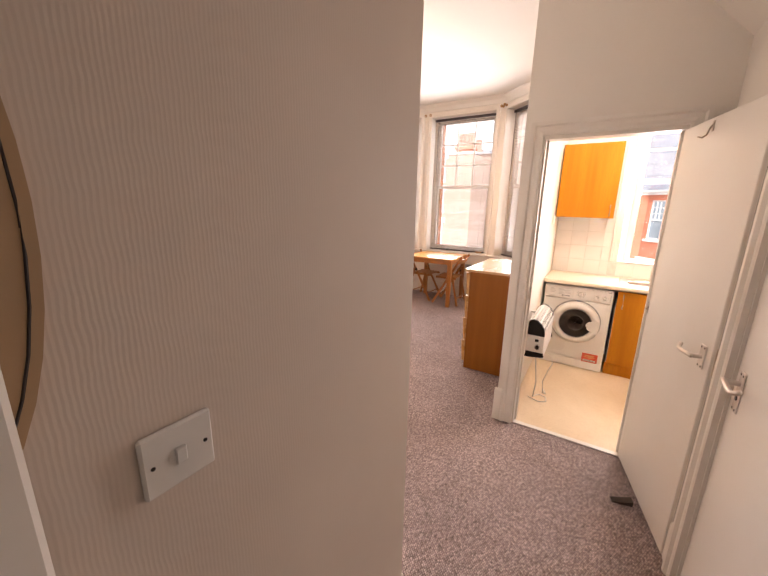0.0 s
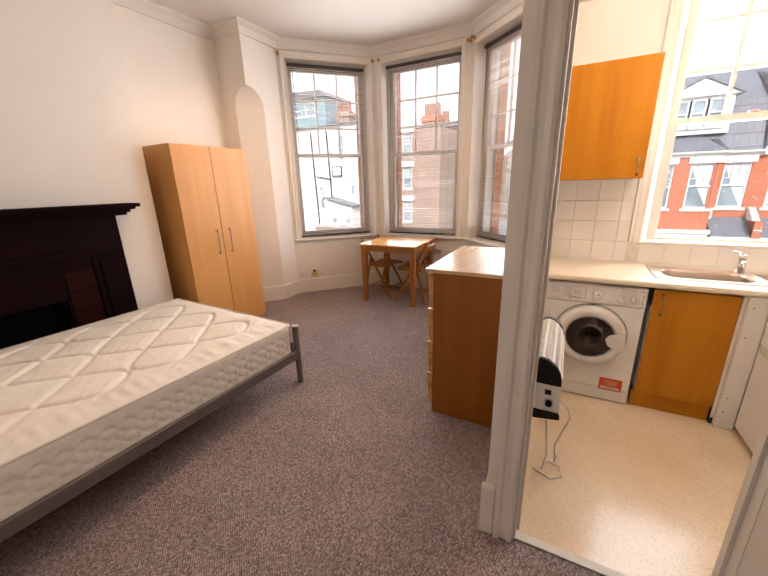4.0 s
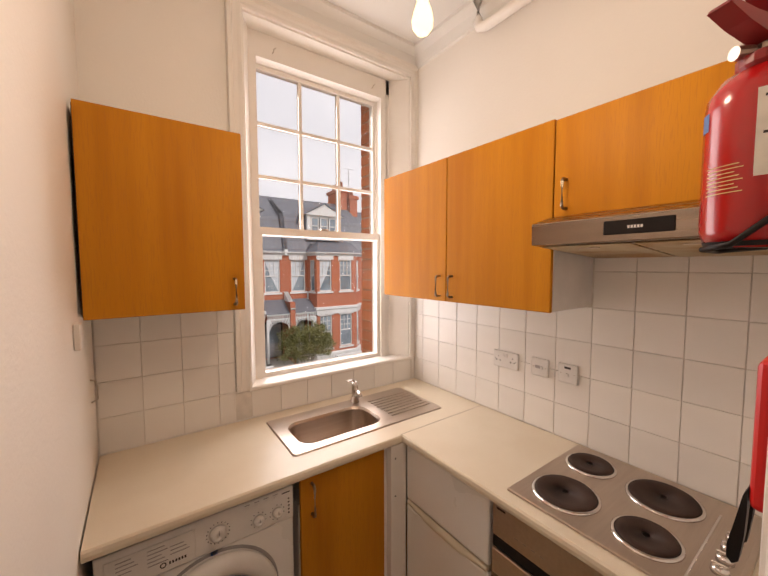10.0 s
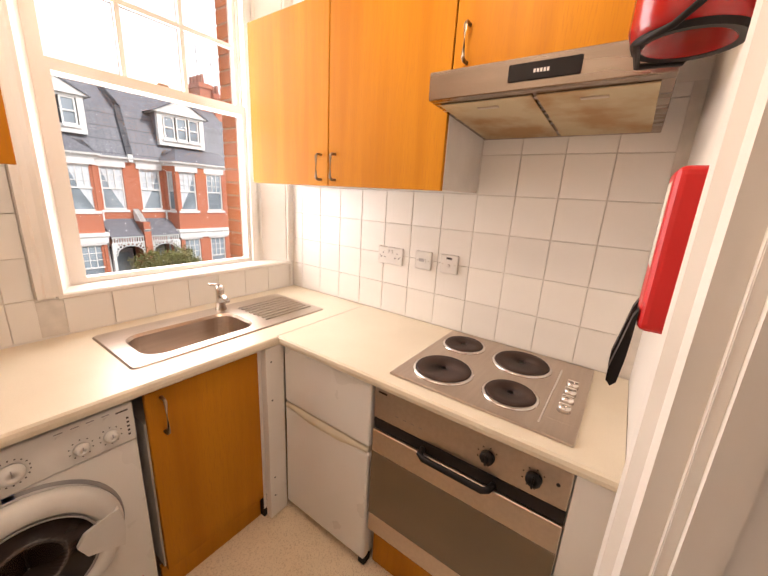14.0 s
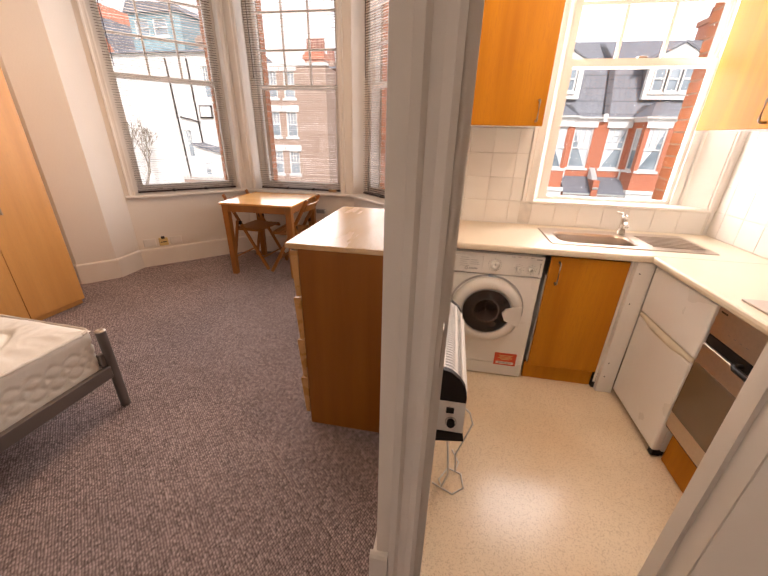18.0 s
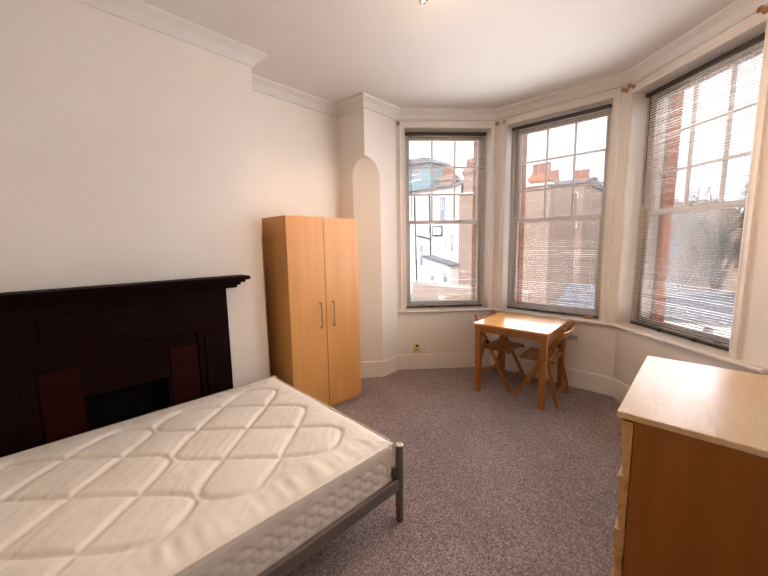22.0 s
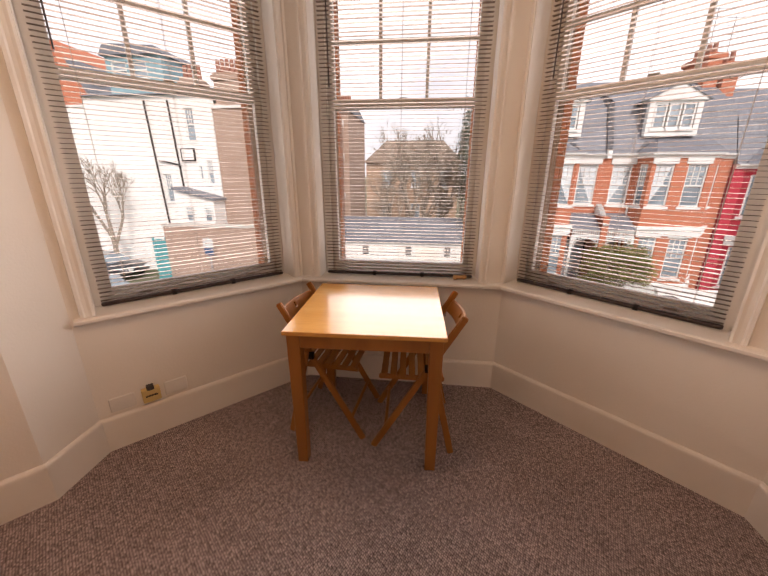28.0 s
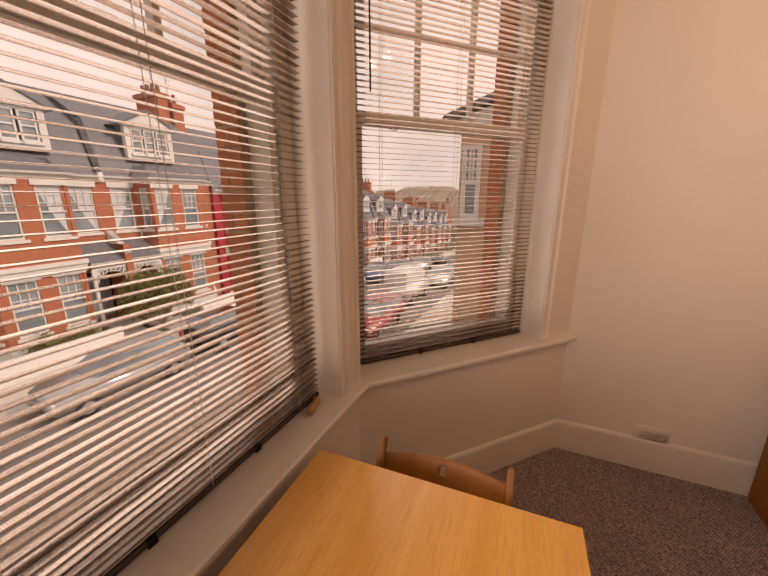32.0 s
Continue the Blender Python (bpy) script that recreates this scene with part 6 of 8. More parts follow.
b_ = wall(0.908, 0.07, 0.0, 1.02, [(0.22, 0.69, 0, 0.72)], Matrix(((0, -1, 0, FX - .012), (1, 0, 0, 1.10), (0, 0, 1, 0), (0, 0, 0, 1))))
part("inner_surround", b_, MANTEL, fire)
for y_ in (1.11, 1.80):
    for k_ in range(6):
        part("tile", slab(FX - .013, FX - .006, y_ + .008, y_ + .197, 0.02 + k_ * .152, 0.168 + k_ * .152, 0.002), HEARTH_TILE, fire, "oxblood glazed tile")
part("grate_back", slab(-2.516, -2.508, 1.32, 1.79, 0.0, 0.72, 0), SOOT, fire, "dark fire opening")
for k_ in range(7):
    part("grate_bar", rod((-2.47, 1.36 + k_ * .065, 0.05), (-2.47, 1.36 + k_ * .065, 0.24), 0.007, 8), SOOT, fire)
part("hearth", slab(-2.41, -2.05, 0.80, 2.30, 0.002, 0.028, 0.006), MANTEL, fire, "dark hearth slab")

# a board high in the corner over the bed
shelf = thing("corner_shelf", "brown wooden corner shelf high on the wall above the bed", "shelf")
part("board", slab(BREAST_X + .001, -2.13, BACK_Y + .001, 0.46, 2.645, 2.668, 0.002), BROWN_WOOD, shelf)
part("batten", slab(BREAST_X + .002, -2.16, BACK_Y + .001, 0.356, 2.605, 2.644, 0.002), BROWN_WOOD, shelf)

# wardrobe
ward = thing("wardrobe", "pale beech two-door wardrobe in the alcove", "wardrobe", place=pose(-2.475, 3.155, 0, 0, 0, -2.5))
part("carcass", slab(-0.25, 0.182, -0.408, 0.408, 0.045, 1.93, 0.002), BEECH, ward)
part("plinth", slab(-0.24, 0.165, -0.404, 0.404, 0.0, 0.044, 0.001), BEECH, ward)
for y0_, y1_, h_ in ((-0.407, -0.017, -0.090), (-0.013, 0.407, 0.057)):
    d_ = part("door", slab(0.184, 0.203, y0_, y1_, 0.050, 1.928, 0.002), BEECH, ward, "pale beech door")
    part("handle", slab(0.234, 0.245, h_ - .006, h_ + .006, 0.87, 1.12, 0.003), HANDLE, d_, "dull brass bar handle")
    for z_ in (0.877, 1.113):
        part("handle_post", rod((0.203, h_, z_), (0.236, h_, z_), 0.0055, 10), HANDLE, d_)
part("door_gap", add_box(bmesh.new(), 0.1835, 0.1845, -0.018, -0.012, 0.05, 1.925), BLACK, ward)

# chest of drawers
chest = thing("chest_of_drawers", "amber beech chest of four drawers against the partition", "chest of drawers", place=Matrix.Translation((0, 0.024, 0)))
part("side", slab(0.258, 0.725, 2.612, 2.630, 0.0, 0.992, 0.002), BEECH_SHADED, chest, "beech side, shade put into its amber colour")
part("side", slab(0.258, 0.725, 3.448, 3.466, 0.0, 0.992, 0.002), BEECH_SHADED, chest, "beech side, shade put into its amber colour")
part("back", add_box(bmesh.new(), 0.720, 0.724, 2.630, 3.448, 0.03, 0.99), BEECH_SHADED, chest)
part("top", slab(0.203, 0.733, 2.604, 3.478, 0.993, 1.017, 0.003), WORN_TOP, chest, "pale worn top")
part("kick_board", slab(0.262, 0.276, 2.630, 3.448, 0.0, 0.07, 0.001), BEECH_SHADED, chest)
part("inside", add_box(bmesh.new(), 0.258, 0.262, 2.631, 3.447, 0.07, 0.99), BLACK, chest)
for k_ in range(4):
    z0_, z1_ = 0.075 + k_ * 0.229, 0.075 + (k_ + 1) * 0.229 - 0.008
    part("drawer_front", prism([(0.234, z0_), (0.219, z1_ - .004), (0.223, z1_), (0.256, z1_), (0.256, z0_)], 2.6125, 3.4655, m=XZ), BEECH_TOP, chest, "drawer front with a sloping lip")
part("back_batten", slab(0.738, 0.750, 2.64, 3.44, 0.96, 1.03, 0.002), BEECH_SHADED, chest)

# bed: a steel frame and a bare mattress
BED = pose(-0.836, 2.545, 0, 0, 0, -2.0)   # the near foot post; local -y to the head, -x across
bed = thing("bed_frame", "grey metal double bed frame with a slatted headboard", "bed frame", place=BED)
BW, BL = 1.55, 2.14


def bar(x0, x1, y0, y1, z0, z1, name="rail", label="", r=0.004):
    return part(name, slab(x0, x1, y0, y1, z0, z1, r), BED_METAL, bed, label)


for x_ in (0.0, -BW):
    part("foot_post", rod((x_, 0, 0.004), (x_, 0, 0.484), 0.024, 20), BED_METAL, bed, "round steel foot post", False)
    part("post_cap", lathe([(0.025, 0), (0.025, 0.004), (0.018, 0.009), (0.004, 0.011)], 18, Matrix.Translation((x_, 0, 0.484))), NICKEL, bed, "pale post cap", True)
    part("head_post", rod((x_, -BL, 0.004), (x_, -BL, 0.872), 0.024, 20), BED_METAL, bed, "round steel head post", False)
    part("post_cap", lathe([(0.025, 0), (0.025, 0.004), (0.018, 0.009), (0.004, 0.011)], 18, Matrix.Translation((x_, -BL, 0.872))), NICKEL, bed, "pale post cap", True)
    bar(x_ - .010, x_ + .018, -BL + .02, -.02, 0.212, 0.284, "side_rail", "steel side rail")
bar(-BW + .02, -.02, -.012, .012, 0.245, 0.295, "foot_rail", "steel foot rail")
part("foot_bracket", slab(-.03, .0, -.045, -.018, 0.29, 0.36, 0.004), BED_METAL, bed)
bar(-BW + .02, -.02, -BL - .012, -BL + .012, 0.245, 0.295, "head_rail")
bar(-BW + .02, -.02, -BL - .014, -BL + .014, 0.790, 0.862, "top_rail", "broad steel top rail", 0.008)
for z_ in (0.46, 0.56, 0.635, 0.71):
    bar(-BW + .02, -.02, -BL - .008, -BL + .008, z_ - .011, z_ + .011, "headboard_bar")
for k_ in range(14):
    y_ = -BL + .10 + k_ * (BL - .2) / 13
    part("slat", slab(-BW + .012, -.012, y_ - .03, y_ + .03, 0.240, 0.254, 0.002), PINE_SHADED, bed, "wooden slat")

matt = thing("mattress", "bare cream quilted mattress on the bed frame", "mattress", place=BED)
MX0, MX1, MY0, MY1, MZ0, MZ1 = -1.505, -0.020, -2.045, -0.025, 0.255, 0.503


def stitch_line():
    """Points of the sewn line on the top: two woven figures, each turning three times at its ends and twice at its sides."""
    pts = []
    for cy in (-1.41, -0.575):
        for k in range(900):
            t = 2 * math.pi * k / 900
            ax, ay = (math.asin(0.975 * math.sin(w)) / math.asin(0.975) for w in (2 * t, 3 * t))
            pts.append((-0.775 + 0.56 * ax, cy + 0.405 * ay))
    return np.array(pts)


NX, NY = 180, 250
STITCH = stitch_line()
gx_, gy_ = np.meshgrid(np.linspace(MX0, MX1, NX + 1), np.linspace(MY0, MY1, NY + 1))
SEAM = np.full(gx_.shape, 9.0)
for a_, c_ in STITCH:
    SEAM = np.minimum(SEAM, (gx_ - a_) ** 2 + (gy_ - c_) ** 2)
SEAM = np.sqrt(SEAM)


def quilt(u, v):
    """Height of the sewn top: soft fields between seams, puckers across them, a rounded edge."""
    x, y = u * (MX1 - MX0), v * (MY1 - MY0)
    edge = min(x, MX1 - MX0 - x, y, MY1 - MY0 - y)
    d = float(SEAM[round(v * NY), round(u * NX)])
    cx, cy = (u - .5) * (MX1 - MX0), (v - .5) * (MY1 - MY0)
    h = 0.026 * (1 - math.exp(-edge / 0.035)) + 0.012 * (1 - math.exp(-edge / 0.2))
    groove = 0.015 * math.exp(-(d / 0.013) ** 2) + 0.010 * math.exp(-d / 0.05)
    rim = math.exp(-((edge - 0.09) / 0.07) ** 2)
    side_n = min(x, MX1 - MX0 - x) < min(y, MY1 - MY0 - y)
    s = y if side_n else x
    puck = rim * 0.0075 * noise.noise(Vector((s * 22, edge * 3.5, 1.5 if side_n else 8.0)))
    crease = 0.0065 * math.exp(-d / 0.06) * noise.noise(Vector(((cx + cy) * 30, (cx - cy) * 6, 4)))
    soft = 0.005 * noise.noise(Vector((x * 4, y * 4, 0))) + 0.0012 * noise.noise(Vector((x * 22, y * 22, 3)))
    return h - groove + puck + crease + soft


top_ = grid_mesh(NX, NY, lambda u, v: Vector((MX0 + u * (MX1 - MX0), MY0 + v * (MY1 - MY0), MZ1 - 0.005 + quilt(u, v))))
part("quilted_top", top_, FABRIC, matt, "cream damask quilted top", True)
OUT = rounded(MX0, MX1, MY0, MY1, 0.05, 8)


def flank(n_z):
    per = [0.0]
    for a, c in zip(OUT, OUT[1:] + OUT[:1]):
        per.append(per[-1] + math.dist(a, c))
    pts = []
    steps = 820
    for k in range(steps):
        s = per[-1] * k / steps
        i = max(j for j in range(len(per) - 1) if per[j] <= s)
        a, c = OUT[i], OUT[(i + 1) % len(OUT)]
        f = (s - per[i]) / max(per[i + 1] - per[i], 1e-9)
        pts.append((a[0] + (c[0] - a[0]) * f, a[1] + (c[1] - a[1]) * f, s))
    bm = bmesh.new()
    rows = []
    for j in range(n_z + 1):
        z = MZ0 + (MZ1 - MZ0) * j / n_z
        row = []
        for x, y, s in pts:
            h = z - MZ0
            near = min(abs(h - c + sign * 0.030 * math.sin(2 * math.pi * s / 0.17)) for c in (0.078, 0.142) for sign in (-1, 1))
            lift = 0.0075 * (1 - math.exp(-(near / 0.011) ** 2)) * min(1, h / 0.02, (MZ1 - z) / 0.02) + 0.0025 * noise.noise(Vector((s * 18, h * 12, 2)))
            d = Vector((x - min(max(x, MX0 + .05), MX1 - .05), y - min(max(y, MY0 + .05), MY1 - .05))).normalized()
            ax, ay = (d.x * 1.0, d.y * 1.0)
            row.append(bm.verts.new((x + ax * lift, y + ay * lift, z)))
        rows.append(row)
    for a, c in zip(rows, rows[1:]):
        for k in range(len(a)):
            q = (k + 1) % len(a)
            bm.faces.new((a[k], a[q], c[q], c[k]))
    bm.faces.new(rows[0][::-1])
    return bm


part("side_band", flank(30), FABRIC, matt, "quilted side border", True)
for z_ in (MZ0 + .006, MZ1 - .001):
    part("piping", hose([(x, y, z_) for x, y in OUT + OUT[:1]], 0.0075, 8), PIPING, matt, "sewn tape edge", True)

# table
table = thing("dining_table", "square varnished beech table in the bay", "table", place=pose(-1.05, 4.885, 0, 0, 0, 2.0))
TX0, TX1, TY0, TY1, TZ = -0.39, 0.39, -0.385, 0.385, 0.79
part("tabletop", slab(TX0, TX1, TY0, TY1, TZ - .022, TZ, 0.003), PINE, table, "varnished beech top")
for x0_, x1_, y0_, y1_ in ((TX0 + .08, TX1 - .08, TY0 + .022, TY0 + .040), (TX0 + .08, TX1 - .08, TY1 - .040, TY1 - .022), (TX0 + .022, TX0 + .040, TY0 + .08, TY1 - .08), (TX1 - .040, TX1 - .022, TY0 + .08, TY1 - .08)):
    part("apron", slab(x0_, x1_, y0_, y1_, TZ - .094, TZ - .0225, 0.002), PINE_SHADED, table)
for x_ in (TX0 + .048, TX1 - .048):
    for y_ in (TY0 + .048, TY1 - .048):
        b_ = bmesh.new()
        lo_, hi_ = [[b_.verts.new((x_ + sx * h_, y_ + sy * h_, z_)) for sx, sy in ((-1, -1), (1, -1), (1, 1), (-1, 1))] for z_, h_ in ((0.001, 0.027), (TZ - .0225, 0.033))]
        b_.faces.new(lo_[::-1])
        b_.faces.new(hi_)
        for k_ in range(4):
            b_.faces.new((lo_[k_], lo_[(k_ + 1) % 4], hi_[(k_ + 1) % 4], hi_[k_]))
        bmesh.ops.bevel(b_, geom=b_.edges[:], offset=0.003, segments=1, affect="EDGES")
        part("leg", b_, PINE_SHADED, table, "square tapered leg")


# folding chairs: local +x is the way the sitter faces
def plank(p, q, w, t, across):
    """A flat stick from p to q, of width w along the vector across and thickness t."""
    p, q = Vector(p), Vector(q)
    d = (q - p).normalized()
    a = Vector(across).normalized()
    a = (a - d * a.dot(d)).normalized()
    n = d.cross(a)
    bm = bmesh.new()
    m = Matrix(((a.x, n.x, d.x, p.x), (a.y, n.y, d.y, p.y), (a.z, n.z, d.z, p.z), (0, 0, 0, 1)))
    add_box(bm, -w / 2, w / 2, -t / 2, t / 2, 0, (q - p).length)
    bmesh.ops.bevel(bm, geom=bm.edges[:], offset=min(w, t) * 0.22, segments=2, affect="EDGES")
    bm.transform(m)
    return bm


def folding_chair(label, m):
    ch = thing("folding_chair", label, "chair", "folding chairs at the table", m)
    for y in (-0.20, 0.20):
        part("back_leg", plank((-0.233, y, 0.822), (0.235, y, 0.004), 0.020, 0.036, (0, 1, 0)), PINE_SHADED, ch, "long sloping leg that carries the back")
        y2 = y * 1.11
        part("rear_leg", plank((-0.078, y2, 0.555), (-0.205, y2, 0.004), 0.020, 0.034, (0, 1, 0)), PINE_SHADED, ch, "upright rear leg hinged below the back")
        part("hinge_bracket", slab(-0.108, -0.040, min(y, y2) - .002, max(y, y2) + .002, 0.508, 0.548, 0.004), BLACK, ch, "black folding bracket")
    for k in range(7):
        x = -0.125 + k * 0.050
        part("seat_slat", plank((x, -0.183, 0.462), (x, 0.183, 0.462), 0.036, 0.014, (1, 0, 0)), PINE_SHADED, ch, "seat slat")
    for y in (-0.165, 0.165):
        part("seat_rail", plank((-0.15, y, 0.442), (0.205, y, 0.446), 0.022, 0.026, (0, 1, 0)), PINE_SHADED, ch)
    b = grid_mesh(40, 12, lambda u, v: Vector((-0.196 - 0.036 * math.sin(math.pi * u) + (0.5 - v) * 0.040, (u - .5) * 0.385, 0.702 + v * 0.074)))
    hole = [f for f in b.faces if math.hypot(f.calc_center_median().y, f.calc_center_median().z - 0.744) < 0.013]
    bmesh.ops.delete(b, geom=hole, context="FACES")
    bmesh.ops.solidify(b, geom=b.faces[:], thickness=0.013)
    part("back_rest", b, PINE_SHADED, ch, "curved back rail with a round finger hole", True)
    part("stretcher", rod((0.165, -0.2, 0.135), (0.165, 0.2, 0.135), 0.010, 12), PINE_SHADED, ch)
    part("stretcher", rod((-0.178, -0.222, 0.12), (-0.178, 0.222, 0.12), 0.010, 12), PINE_SHADED, ch)
    return ch


folding_chair("folding beech chair pushed in at the table beside the junction box", pose(-0.792, 4.885, 0, 0, 0, 182.5))
folding_chair("folding beech chair pushed in at the table beside the wall sockets", pose(-1.302, 4.942, 0, 0, 0, -5))

# sockets on the bay wall
for k_, (u_, yellow_) in enumerate(((0.115, False), (0.250, True), (0.378, False))):
    m_ = BAY_L @ Matrix.Translation((u_, -0.0008, 0.272))
    s_ = thing("socket", "cream socket with a yellowed plate above the skirting" if yellow_ else "white blank socket plate above the skirting", "socket", "wall sockets")
    part("plate", slab(-0.06 if not yellow_ else -0.045, 0.06 if not yellow_ else 0.045, -0.010 if not yellow_ else -0.03, 0, -0.043, 0.043, 0.004, m_), PLASTIC_Y if yellow_ else PLASTIC_W, s_)
    if yellow_:
        part("slot", slab(-0.03, 0.03, -0.0312, -0.0295, -0.006, 0.004, 0, m_), INK, s_)
        part("plug_top", slab(-0.018, 0.018, -0.04, -0.002, 0.036, 0.062, 0.004, m_), INK, s_, "dark plug")
jb2 = thing("wall_box", "small grey junction box on the bay wall", "junction box")
part("box", slab(-0.71, -0.60, BAY_Y - .034, BAY_Y - .0008, 0.555, 0.605, 0.004), PLASTIC_G, jb2)
vent = thing("air_vent", "painted air vent above the skirting on the partition", "vent")
part("plate", slab(PART_X - .010, PART_X - .0008, 3.86, 4.04, 0.20, 0.29, 0.003), WALL, vent)
for k_ in range(5):
    part("louvre", slab(PART_X - .013, PART_X - .009, 3.875, 4.025, 0.212 + k_ * .015, 0.219 + k_ * .015, 0.001), WALL, vent)

# ceiling spotlights
spot = thing("ceiling_spotlights", "white ceiling bar with small spotlights", "lamp")
part("bar", slab(-1.05, -0.65, 2.935, 2.965, CEIL - .025, CEIL - .0008, 0.004), ENAMEL, spot)
for x_, a_ in ((-1.0, -25), (-0.85, 0), (-0.70, 25)):
    part("arm", rod((x_, 2.95, CEIL - .024), (x_, 2.95, CEIL - .07), 0.006, 8), CHROME, spot)
    part("shade", lathe([(0.014, 0.0), (0.022, -0.03), (0.034, -0.085), (0.032, -0.085), (0.012, -0.005)], 20, Matrix.Translation((x_, 2.95, CEIL - .06)) @ pose(0, 0, 0, 20, a_, 0)), CHROME, spot, "chrome shade", True)
    g_ = part("bulb", lathe([(0.002, -0.084), (0.018, -0.078), (0.022, -0.06), (0.012, -0.03)], 16, Matrix.Translation((x_, 2.95, CEIL - .06)) @ pose(0, 0, 0, 20, a_, 0)), BULB, spot, "lit bulb", True)
    g_.visible_shadow = False


# ---- outside ----
FALL = ((-900, 0.0), (14, 0.0), (22, -.35), (31, -1.15), (40, -2.1), (50, -3.0), (60, -3.8), (75, -4.7), (100, -5.7), (160, -6.4), (900, -6.4))


def lie(x):
    """How far the street lies below the level before the flat: it runs downhill to the east."""
    for (xa, za), (xb, zb) in zip(FALL, FALL[1:]):
        if x <= xb:
            return za + (zb - za) * (x - xa) / (xb - xa)
    return FALL[-1][1]


def street_strip(x0, x1, y0, y1, lift, thick):
    xs = [x0] + [x for x, z in FALL if x0 < x < x1] + [x1]
    top = [(x, GROUND + lie(x) + lift) for x in xs]
    return prism(top + [(x, z - thick) for x, z in reversed(top)], y0, y1, m=XZ)


structure("ground", street_strip(-900, 900, -900, 1500, 0, 1.0), EARTH, "earth and rough grass of gardens and verges", "ground")
structure("road", street_strip(-120, 260, 10.0, 18.4, .03, .03), ASPHALT, "grey asphalt street", "road")
structure("pavement", street_strip(-120, 260, 18.4, 20.6, .14, .14), PAVING, "concrete slab pavement with a kerb", "pavement")
structure("pavement_near", street_strip(-120, 260, 7.8, 10.0, .14, .14), PAVING, "concrete slab pavement with a kerb", "pavement")
structure("road_side_street", add_box(bmesh.new(), -11, -4.0, 20.6, 120, GROUND, GROUND + .028), ASPHALT, "asphalt side street", "road")


def far_window(parent, m, x0, x1, z0, z1, y=0.0, upper=True, curtain=False, name="window"):
    """A far sash window: white frame, glass, glazing bars above; local -y is towards the street."""
    b = bmesh.new()
    t = 0.07
    add_box(b, x0, x0 + t, y - .05, y + .05, z0, z1, m)
    add_box(b, x1 - t, x1, y - .05, y + .05, z0, z1, m)
    add_box(b, x0 + t, x1 - t, y - .05, y + .05, z1 - t, z1, m)
    add_box(b, x0 + t, x1 - t, y - .05, y + .05, z0, z0 + t, m)
    mid = z0 + (z1 - z0) * 0.50
    add_box(b, x0 + t, x1 - t, y - .06, y + .04, mid - .035, mid + .035, m)
    if upper:
        for k in (1, 2):
            x = x0 + t + (x1 - x0 - 2 * t) * k / 3
            add_box(b, x - .018, x + .018, y - .045, y + .03, mid + .035, z1 - t, m)
        for k in (1, 2):
            z = mid + .035 + (z1 - t - mid - .035) * k / 3
            add_box(b, x0 + t, x1 - t, y - .040, y + .03, z - .016, z + .016, m)
    w = part(name, b, STONE, parent, "white sash window")
    part("pane", add_box(bmesh.new(), x0 + t, x1 - t, y, y + .02, z0 + t, z1 - t, m), FAR_GLASS, w)
    part("sill", add_box(bmesh.new(), x0 - .10, x1 + .10, y - .16, y + .05, z0 - .13, z0 - .005, m), STONE, w, "white stone sill")
    if curtain:
        part("curtain", prism([(x0 + t, z0 + t), (x0 + t + .02, z0 + t), ((x0 + x1) / 2 + .1, mid), (x1 - t, z1 - t), (x0 + t, z1 - t)], y - .004, y - .001, m=m @ XZ if m else XZ), NET, w, "pale drawn curtain")
    return w


FRONT, HOUSE_W = 24.0, 6.15
UP = Matrix.Identity(4)


